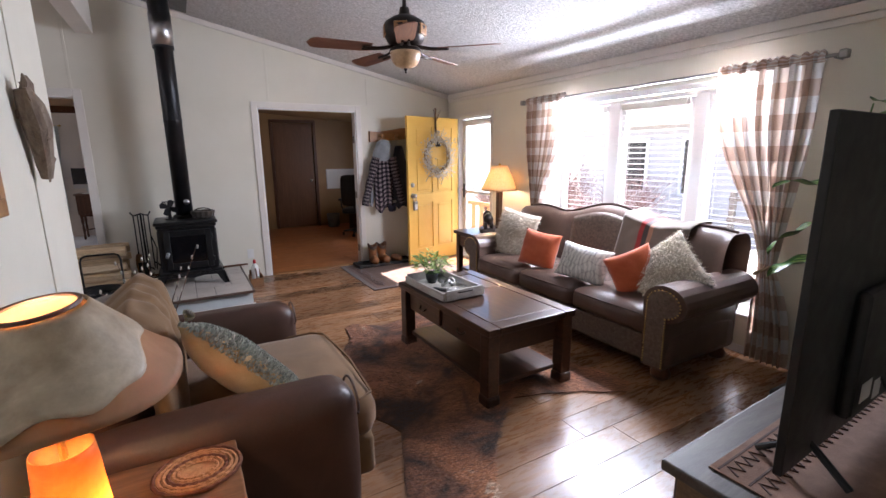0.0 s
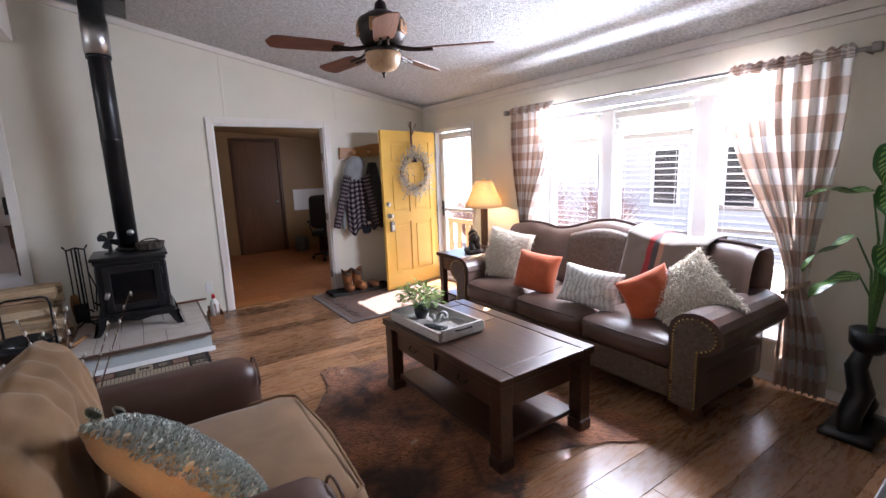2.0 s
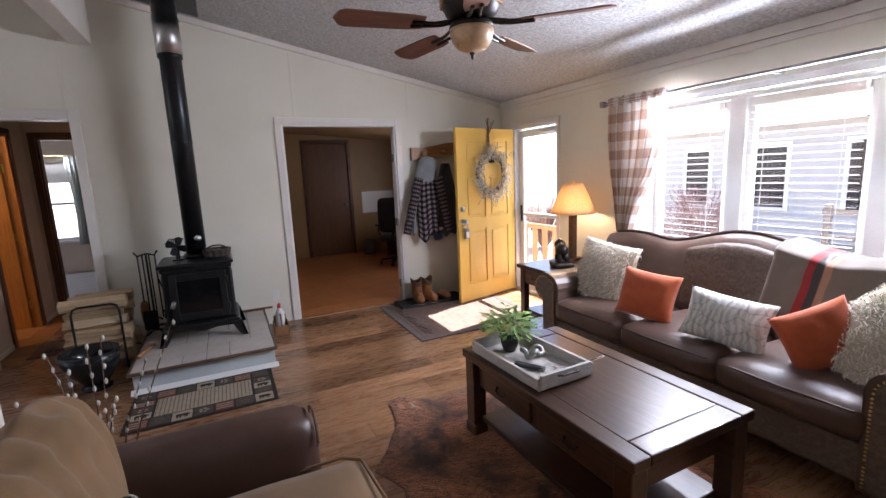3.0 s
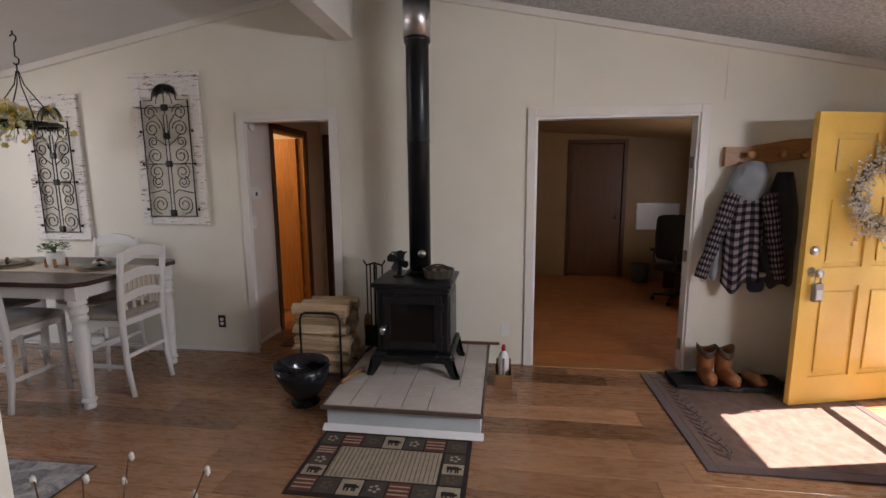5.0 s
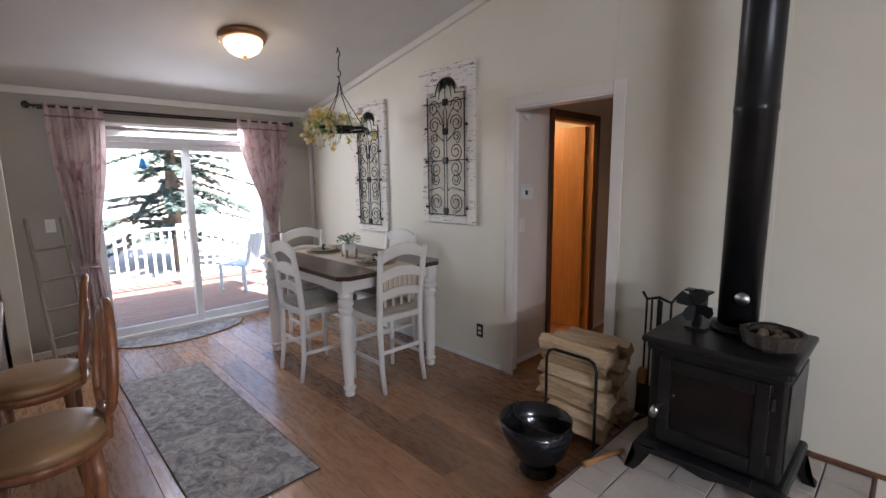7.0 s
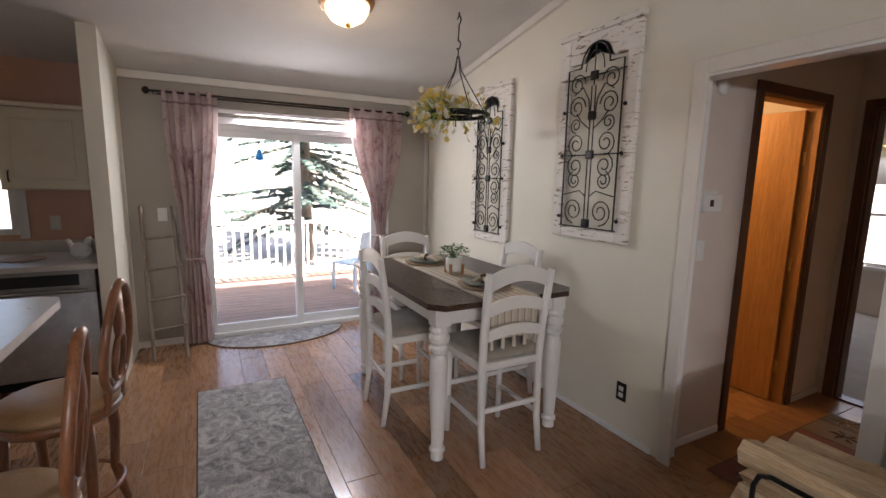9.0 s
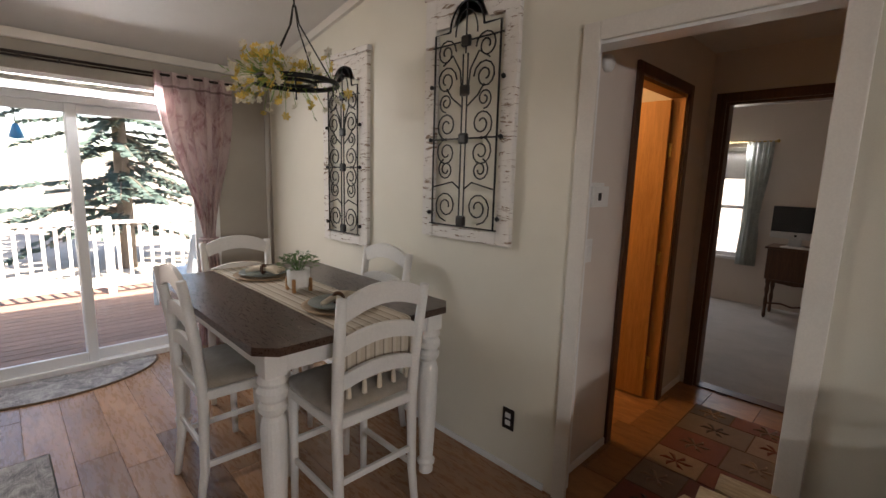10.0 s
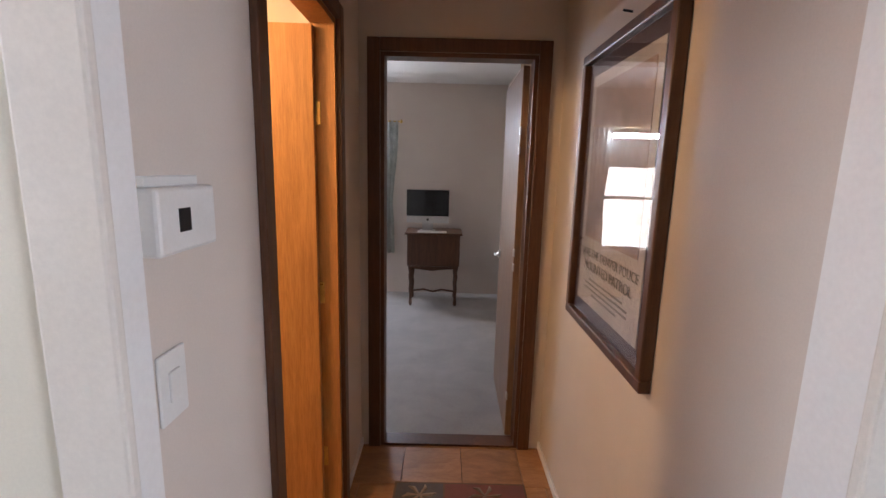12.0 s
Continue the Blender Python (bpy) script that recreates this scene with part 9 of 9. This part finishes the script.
# ---- bedroom ----
bdr = thing("bedroom_door", pose(BD1 - 0.022, HY1 + 0.10, 0.014, 0, 0, 89), "open brown bedroom door with a steel lever", "door")
part("door_slab", B(((0.0, 0.0, 0.0), (0.735, 0.035, 2.04)), bev=0.003), wooden("worn_door_wood", (0.20, 0.115, 0.068), (0.33, 0.205, 0.13), (14, 14, 1), 2.0, 0.35, 0.05, streak=0.3), bdr)
part("lever", joined(moved(turned([(0.0, 0), (0.028, 0), (0.026, 0.01), (0.01, 0.014), (0, 0.04)], 16), pose(0.67, 0.035, 0.95, -90)), bar([(0.67, 0.07, 0.95), (0.57, 0.072, 0.95)], 0.008)), STEEL, bdr, smooth=True)
for z in (0.25, 1.0, 1.08, 1.62, 1.72):
    part("hinge", B(((-0.02, 0.032, z - 0.02), (0.012, 0.04, z + 0.02)), bev=0.002), STEEL, bdr)
cd_ = setting("door_casing_closet", B(((-0.645, 8.7, 0), (-0.62, 8.76, 2.08)), ((-0.645, 9.5, 0), (-0.62, 9.56, 2.08)), ((-0.645, 8.76, 2.02), (-0.62, 9.5, 2.08)), bev=0.003), CASING, "dark brown closet casing")
dk = thing("writing_desk", pose(-1.43, 10.03, 0.007), "small dark antique desk with turned legs", "desk")
part("case", B(((-0.29, -0.20, 0.46), (0.29, 0.20, 0.81)), bev=0.008), CASING, dk)
part("top", B(((-0.315, -0.225, 0.81), (0.315, 0.225, 0.835)), bev=0.008), CASING, dk)
part("apron", prism([(-0.28, 0.46), (0.28, 0.46), (0.2, 0.43), (0.08, 0.445), (0, 0.41), (-0.08, 0.445), (-0.2, 0.43)], (-0.20, -0.18)), CASING, dk)
for sx in (-1, 1):
    for sy in (-1, 1):
        part("leg", turned([(0.012, 0), (0.02, 0.03), (0.014, 0.10), (0.022, 0.2), (0.014, 0.26), (0.026, 0.34), (0.018, 0.38), (0.028, 0.42), (0.028, 0.47)], 14, at=(sx * 0.25, sy * 0.16, 0)), CASING, dk, smooth=True)
part("stretcher", bar([(-0.25, -0.16, 0.17), (-0.1, -0.16, 0.19), (0, -0.16, 0.165), (0.1, -0.16, 0.19), (0.25, -0.16, 0.17)], 0.011), CASING, dk)
cm = thing("desktop_computer", pose(-1.505, 10.0, 0.843), "silver and black all-in-one desktop computer on the desk", "computer")
part("screen", B(((-0.235, -0.02, 0.165), (0.235, 0.0, 0.455)), bev=0.003), SCREEN, cm)
part("chin", B(((-0.235, -0.021, 0.09), (0.235, 0.0, 0.163)), bev=0.003), surface("silver_aluminium", (0.62, 0.62, 0.62), (0.7, 0.7, 0.7), 5, 0.35, 0.02, 90, metal=0.4), cm)
part("emblem", B(((-0.012, -0.023, 0.115), (0.012, -0.021, 0.14)), bev=0.004), BLACK, cm)
part("stand", B(((-0.09, -0.06, 0.0), (0.09, 0.08, 0.008)), ((-0.06, 0.005, 0.008), (0.06, 0.02, 0.2)), bev=0.003), STEEL, cm)
solo("keyboard", B(((-0.16, -0.05, 0), (0.16, 0.05, 0.012)), bev=0.003), PLASTIC_WHITE, "white keyboard on the desk", "keyboard", pose(-1.45, 9.86, 0.843))
SHEER, nt, b_ = shader("sheer_grey_cloth")
sc2 = ramp(nt, noise_tex(nt, coords(nt), 14, 4), [(0.3, (0.40, 0.43, 0.41)), (0.7, (0.55, 0.57, 0.54))])
nt.links.new(sc2, b_.inputs["Base Color"])
backlit(nt, b_, sc2, 0.55)
cu = thing("curtain", pose(0, 0, 0), "sheer grey-green curtain at the bedroom window", "curtain", "bedroom curtains")
bm = drape(0, (0.0, 0.28), (0.05, 0.22), (0.02, 0.24), 0.52, 2.06, 1.1, 5, 0.03)
part("panel", moved(bm, Matrix(((0, 1, 0, -2.16), (1, 0, 0, BW - 0.10), (0, 0, 1, 0), (0, 0, 0, 1)))), SHEER, cu, smooth=True)
r3 = thing("curtain_rod", pose(0, 0, 0), "slim dark rod over the bedroom window", "curtain rod")
part("rod", bar([(-3.1, BW - 0.10, 2.055), (-1.85, BW - 0.10, 2.055)], 0.008), BRASS, r3)
part("finial", turned([(0.008, -0.02), (0.02, 0), (0.008, 0.02)], 12, at=(-1.84, BW - 0.1, 2.055)), BRASS, r3)
for x in (-3.05, -1.89):
    part("bracket", bar([(x, BW - 0.1, 2.05), (x, BW - 0.001, 2.05)], 0.005), BRASS, r3)

# ---- office ----
wbd = thing("whiteboard", pose(2.98, OY1, 0.98) @ Matrix.Diagonal((1.07, 1.0, 1.05, 1.0)), "small whiteboard leaning on the office wall", "whiteboard")
part("panel", B(((-0.29, -0.016, -0.19), (0.29, -0.0005, 0.19)), bev=0.002), WHITE, wbd)
part("frame", B(((-0.30, -0.02, -0.20), (0.30, -0.0005, -0.19)), ((-0.30, -0.02, 0.19), (0.30, -0.0005, 0.20)), ((-0.30, -0.02, -0.19), (-0.29, -0.0005, 0.19)), ((0.29, -0.02, -0.19), (0.30, -0.0005, 0.19)), bev=0.002), STEEL, wbd)
oc = thing("office_chair", pose(2.78, 7.65, 0, 0, 0, 150), "black swivel office chair on castors", "chair")
part("seat", soft_box((-0.25, -0.25, 0.42), (0.25, 0.25, 0.52), 0.045, 8, 0.01), BLACK, oc, smooth=True)
part("backrest", soft_box((-0.23, 0.20, 0.58), (0.23, 0.28, 1.12), 0.04, 8, 0.015), BLACK, oc, smooth=True)
part("column", bar([(0, 0, 0.1), (0, 0, 0.43)], 0.028), BLACK, oc)
part("back_bracket", bar([(0, 0.1, 0.43), (0, 0.26, 0.45), (0, 0.27, 0.65)], 0.02), BLACK, oc)
for k in range(5):
    a = radians(72 * k + 10)
    lg_ = part("base_arm", bar([(0, 0, 0.11), (0.28 * math.cos(a), 0.28 * math.sin(a), 0.075)], [0.026, 0.016]), BLACK, oc)
    part("castor", moved(bar([(-0.02, 0, 0), (0.02, 0, 0)], 0.028, 12), pose(0.28 * math.cos(a), 0.28 * math.sin(a), 0.03, 0, 0, math.degrees(a))), BLACK, lg_)
for s in (-1, 1):
    part("armrest", joined(bar([(s * 0.24, 0.05, 0.45), (s * 0.29, 0.05, 0.55), (s * 0.29, 0.05, 0.66)], 0.014), soft_box((s * 0.29 - 0.035, -0.12, 0.655), (s * 0.29 + 0.035, 0.14, 0.69), 0.014, 5, 0)), BLACK, oc)
ofd = thing("office_desk", pose(3.15, 7.8, 0), "dark office desk along the wall", "desk")
part("top", B(((-0.3, -0.7, 0.71), (0.295, 0.7, 0.74)), bev=0.004), CASING, ofd)
for y in (-0.66, 0.64):
    part("side", B(((-0.28, y, 0.0), (0.29, y + 0.03, 0.711)), bev=0.003), CASING, ofd)
tc2 = thing("waste_bin", pose(2.66, 8.85, 0), "grey plastic waste bin on the office floor", "bin")
part("bin", turned([(0.10, 0), (0.115, 0.02), (0.135, 0.28), (0.128, 0.28), (0.10, 0.02), (0, 0.012)], 22), surface("grey_plastic", (0.10, 0.10, 0.10), (0.15, 0.15, 0.15), 8, 0.5, 0.05, 90), tc2, smooth=True)
sb = thing("storage_cabinet", pose(0.72, 8.9, 0), "black low cabinet in the office corner", "cabinet")
part("body", B(((-0.3, -0.22, 0.02), (0.3, 0.22, 0.55)), bev=0.006), BLACK, sb)
part("door", B(((-0.29, -0.236, 0.04), (-0.005, -0.221, 0.53)), bev=0.004), BLACK, sb)
part("door", B(((0.005, -0.236, 0.04), (0.29, -0.221, 0.53)), bev=0.004), BLACK, sb)

# ---- outdoors things ----
DECK = wooden("red_brown_deck_board", (0.20, 0.115, 0.085), (0.34, 0.22, 0.17), (9, 1, 9), 2.2, 0.7, 0.2, pieces=0.2)
dk_ = thing("deck", pose(0, 0, 0), "reddish brown wooden deck outside the sliding door", "deck", kind="structure")
part("frame", B(((-8.0, 0.4, -0.32), (XD - 0.13, 7.4, -0.165))), DECK, dk_)
b0 = None
for k in range(25):
    x = XD - 0.20 - 0.142 * k
    if b0 is None:
        b0 = part("board", B(((-0.068, 0.4, -0.165), (0.068, 7.4, -0.13)), bev=0.004, seg=1), DECK, dk_, at=pose(x, 0, 0))
    else:
        twin(b0, pose(x, 0, 0))
for k in range(6):
    part("post", B(((-0.05, -0.05, -0.6), (0.05, 0.05, -0.165))), DECK, dk_, at=pose(-7.9 if k % 2 else -4.7, 0.5 + 1.35 * k, 0))


def railing(at, length):
    e = thing("deck_railing", at, "white painted deck railing with square balusters", "railing", "deck railings")
    n = int(length / 1.5) + 1
    for k in range(n + 1):
        part("post", B(((-0.045, -0.045, 0), (0.045, 0.045, 1.02)), bev=0.006), WHITE, e, at=pose(k * length / n, 0, 0))
    part("top_rail", B(((0, -0.05, 0.93), (length, 0.05, 0.97)), bev=0.006), WHITE, e)
    part("bottom_rail", B(((0, -0.02, 0.10), (length, 0.02, 0.15)), bev=0.004), WHITE, e)
    b = None
    for k in range(int(length / 0.125)):
        at2 = pose(0.06 + 0.125 * k, 0, 0)
        b = part("baluster", B(((-0.018, -0.018, 0.15), (0.018, 0.018, 0.93)), bev=0.003, seg=1), WHITE, e, at=at2) if b is None else (twin(b, at2) and b)
    return e


railing(pose(-7.9, 0.5, -0.13, 0, 0, 90), 6.8)
railing(pose(-7.8, 7.3, -0.13), 3.1)
pc_ = thing("patio_chair", pose(-6.9, 5.2, -0.13, 0, 0, -60), "pale blue slatted patio chair on the deck", "chair")
BLUEP = surface("pale_blue_outdoor_paint", (0.42, 0.55, 0.62), (0.5, 0.63, 0.70), 4, 0.5, 0.1, 90)
for k in range(5):
    part("seat_slat", B(((-0.25, -0.24 + 0.1 * k, 0.40), (0.25, -0.15 + 0.1 * k, 0.42)), bev=0.004), BLUEP, pc_)
    part("back_slat", moved(B(((-0.24 + 0.1 * k, 0, 0), (-0.15 + 0.1 * k, 0.018, 0.52)), bev=0.004), pose(0, 0.25, 0.41, -14)), BLUEP, pc_)
for sx in (-1, 1):
    for y in (-0.22, 0.22):
        part("leg", B(((sx * 0.24 - 0.02, y - 0.02, 0), (sx * 0.24 + 0.02, y + 0.02, 0.41)), bev=0.004), BLUEP, pc_)

NEEDLE = surface("blue_green_needles", (0.035, 0.065, 0.055), (0.085, 0.135, 0.115), 3, 0.7, 0.3, 30)
BARK = surface("grey_bark", (0.09, 0.07, 0.055), (0.17, 0.14, 0.11), 6, 0.9, 0.8, 20)


def spruce(at, height, seed, spread=0.26):
    e = thing("spruce_tree", at, "blue-green spruce tree with layered branches", "tree", "")
    rnd = random.Random(seed)
    part("trunk", bar([(0, 0, -0.3), (0.03, 0.02, height * 0.5), (0, 0, height)], [0.16, 0.10, 0.02], 10), BARK, e, smooth=True)
    limbs = bmesh.new()
    verts, faces = [], []
    z = height * 0.10
    while z < height * 0.98:
        reach = height * spread * (1 - z / height) ** 0.8 + 0.15
        for k in range(rnd.choice((5, 6, 7))):
            a = rnd.random() * 6.283
            ln = reach * rnd.uniform(0.6, 1.1)
            d = Vector((math.cos(a), math.sin(a), 0))
            s = Vector((-d.y, d.x, 0))
            p0 = Vector((0, 0, z + height * rnd.uniform(-0.02, 0.02)))
            p1 = p0 + Vector((0, 0, -rnd.uniform(-0.05, 0.45) * ln)) + d * ln
            tube(limbs, [p0, p0.lerp(p1, 0.5) + Vector((0, 0, 0.05)), p1], [0.03, 0.02, 0.006], 5)
            for q in range(int(60 * ln) + 14):
                t = rnd.uniform(0.15, 1.0)
                p = p0.lerp(p1, t) + Vector((0, 0, 0.05 * math.sin(t * 3.1)))
                side = rnd.choice((-1, 1))
                o = (s * side * rnd.uniform(0.5, 1.0) + d * rnd.uniform(0.1, 0.7) + Vector((0, 0, rnd.uniform(-0.5, 0.15)))).normalized() * rnd.uniform(0.12, 0.30) * (1.1 - 0.5 * t)
                w = o.cross(Vector((rnd.random(), rnd.random(), 1))).normalized() * 0.042
                i = len(verts)
                verts += [p, p + o * 0.5 + w, p + o, p + o * 0.5 - w]
                faces.append((i, i + 1, i + 2, i + 3))
        z += height * 0.035
    part("limbs", limbs, BARK, e)
    me = bpy.data.meshes.new("crown")
    me.from_pydata([tuple(v) for v in verts], [], faces)
    me.materials.append(NEEDLE)
    cr = new("crown", me)
    cr.parent = e
    cr["kind"] = "stuff"
    return e


spruce(pose(-12.0, 5.45, -0.55), 9.0, 5)
hgf = thing("hummingbird_feeder", pose(-5.6, 3.75, 1.72), "blue glass feeder hanging outside", "bird feeder")
part("bottle", turned([(0.0, 0.0), (0.05, 0.01), (0.035, 0.06), (0.02, 0.11), (0.006, 0.12)], 14), plain("blue_glass", (0.02, 0.25, 0.6), 0.2), hgf, smooth=True)
part("wire", bar([(0, 0, 0.11), (0, 0, 0.75)], 0.003), IRON, hgf)
sh = thing("roof_eave", pose(0, 0, 0), "house eave over the deck side", "roof", kind="structure")
part("soffit", B(((XD - 0.7, YS - 0.2, 2.34), (XD - 0.13, YG + 0.3, 2.40))), WHITE, sh)

# front yard
FENCEW = wooden("orange_cedar", (0.42, 0.19, 0.085), (0.58, 0.31, 0.16), (9, 9, 1), 2.2, 0.7, 0.2)
po = thing("porch_railing", pose(5.0, 4.2, -0.3), "cedar porch railing outside the entry", "railing")
part("rail", B(((-0.03, 0.0, 0.78), (0.03, 3.2, 0.86)), bev=0.005), FENCEW, po)
for k in range(12):
    part("picket", B(((-0.015, 0.08 + 0.27 * k, 0.0), (0.015, 0.20 + 0.27 * k, 0.78)), bev=0.004), FENCEW, po)
setting("porch_slab", B(((XW + 0.13, 4.0, -0.56), (5.2, 7.6, -0.16)), bev=0.01), surface("porch_concrete", (0.48, 0.46, 0.43), (0.58, 0.56, 0.53), 3, 0.9, 0.3, 60), "pale concrete porch slab")
TWIG = surface("reddish_twigs", (0.16, 0.085, 0.075), (0.30, 0.18, 0.16), 8, 0.8, 0.3, 60)
for k, (x, y, s) in enumerate(((7.2, 6.6, 1.0), (8.6, 8.4, 1.25), (7.6, 9.8, 1.1), (9.6, 6.9, 1.2), (10.5, 10.2, 1.4))):
    sb_ = thing("bare_shrub", pose(x, y, -0.55), "reddish leafless shrub in the yard", "shrub", "yard shrubs")
    rnd = random.Random(60 + k)
    tw = bmesh.new()
    for q in range(150):
        a, r = rnd.random() * 6.283, rnd.uniform(0.3, 0.9) * s
        h = rnd.uniform(0.6, 1.25) * s
        mid = Vector((0.4 * r * math.cos(a), 0.4 * r * math.sin(a), 0.55 * h))
        top = Vector((r * math.cos(a), r * math.sin(a), h))
        tube(tw, [(0.05 * math.cos(a), 0.05 * math.sin(a), 0), mid, top], [0.012, 0.008, 0.003], 4)
        for m in range(3):
            e1 = mid.lerp(top, rnd.random())
            tube(tw, [e1, e1 + Vector((rnd.uniform(-0.2, 0.2), rnd.uniform(-0.2, 0.2), rnd.uniform(0.05, 0.25))) * s], 0.004, 3)
    part("twigs", tw, TWIG, sb_)["kind"] = "stuff"
nh = thing("neighbour_house", pose(13.0, 4.8, -0.55), "pale neighbouring house with dark windows and grey roof", "house")
SIDING = surface("pale_siding", (0.60, 0.58, 0.55), (0.68, 0.66, 0.63), 2, 0.8, 0.2, 40)
part("wall", B(((0.0, -7.0, 0.0), (6.0, 7.0, 2.9))), SIDING, nh)
part("roof", prism([(-0.5, 2.85), (6.5, 2.85), (3.0, 4.7)], (-7.5, 7.5)), surface("grey_shingles", (0.12, 0.12, 0.125), (0.2, 0.2, 0.2), 6, 0.9, 0.5, 20), nh)
for y in (-5.2, -3.2, -1.4, -0.4, 0.6, 2.6, 4.6):
    wd_ = part("window", B(((-0.06, y - 0.45, 0.7), (0.01, y - 0.36, 2.45)), ((-0.06, y + 0.36, 0.7), (0.01, y + 0.45, 2.45)), ((-0.06, y - 0.36, 2.36), (0.01, y + 0.36, 2.45)), ((-0.06, y - 0.36, 0.7), (0.01, y + 0.36, 0.79)), bev=0.01), WHITE, nh)
    part("pane", B(((-0.02, y - 0.36, 0.79), (-0.005, y + 0.36, 2.36))), plain("dark_far_glass", (0.02, 0.022, 0.025), 0.1), wd_)
wf = thing("wood_fence", pose(11.0, -6.0, -0.55), "weathered grey rail fence in the front yard", "fence")
for k in range(8):
    part("post", B(((-0.06, 1.6 * k - 0.06, 0), (0.06, 1.6 * k + 0.06, 1.1)), bev=0.01), LADW, wf)
for z in (0.4, 0.9):
    part("rail", B(((-0.03, 0, z), (0.03, 11.3, z + 0.1)), bev=0.01), LADW, wf)

# ---- floor pieces ----
def lay_planks(parent, x0, x1, y0, y1, width, length, material, seed, gap=0.0012, name="plank"):
    """Boards that run along x, in rows with staggered ends."""
    rnd = random.Random(seed)
    shared = {}
    y = y0
    while y < y1 - 0.01:
        w = min(width, y1 - y)
        x = x0 - rnd.random() * length
        while x < x1:
            a, c = max(x, x0), min(x + length, x1)
            if c - a > 0.02:
                key = (round(c - a, 2), round(w, 3))
                if key not in shared:
                    h, d = (c - a) / 2 - gap, w / 2 - gap
                    me = bpy.data.meshes.new(name)
                    e = 0.0015
                    v = [(-h, -d, -0.012), (h, -d, -0.012), (h, d, -0.012), (-h, d, -0.012), (-h, -d, -e), (h, -d, -e), (h, d, -e), (-h, d, -e), (-h + e, -d + e, 0), (h - e, -d + e, 0), (h - e, d - e, 0), (-h + e, d - e, 0)]
                    f = [(8, 9, 10, 11)] + [(b + i, b + (i + 1) % 4, b + 4 + (i + 1) % 4, b + 4 + i) for b in (0, 4) for i in range(4)]
                    me.from_pydata(v, [], f)
                    me.materials.append(material)
                    shared[key] = me
                ob = new(name, shared[key])
                ob.parent = parent
                ob.location = ((a + c) / 2, y + w / 2, 0)
            x += length
        y += width


floor = bpy.data.objects["floor"]
lay_planks(floor, XD, XW + 0.05, YS, YG + 0.02, 0.185, 1.22, PLANK, 3, gap=0.0006)
lay_planks(bpy.data.objects["hall_floor"], -2.6, HX1, YG + 0.022, HY1 + 0.05, 0.305, 0.305, HALL_TILE, 4, name="tile")
lay_planks(bpy.data.objects["office_floor"], OX0 + 0.02, OX1, YG + 0.022, OY1 + 0.02, 0.305, 0.61, OFFICE_TILE, 6, name="tile")
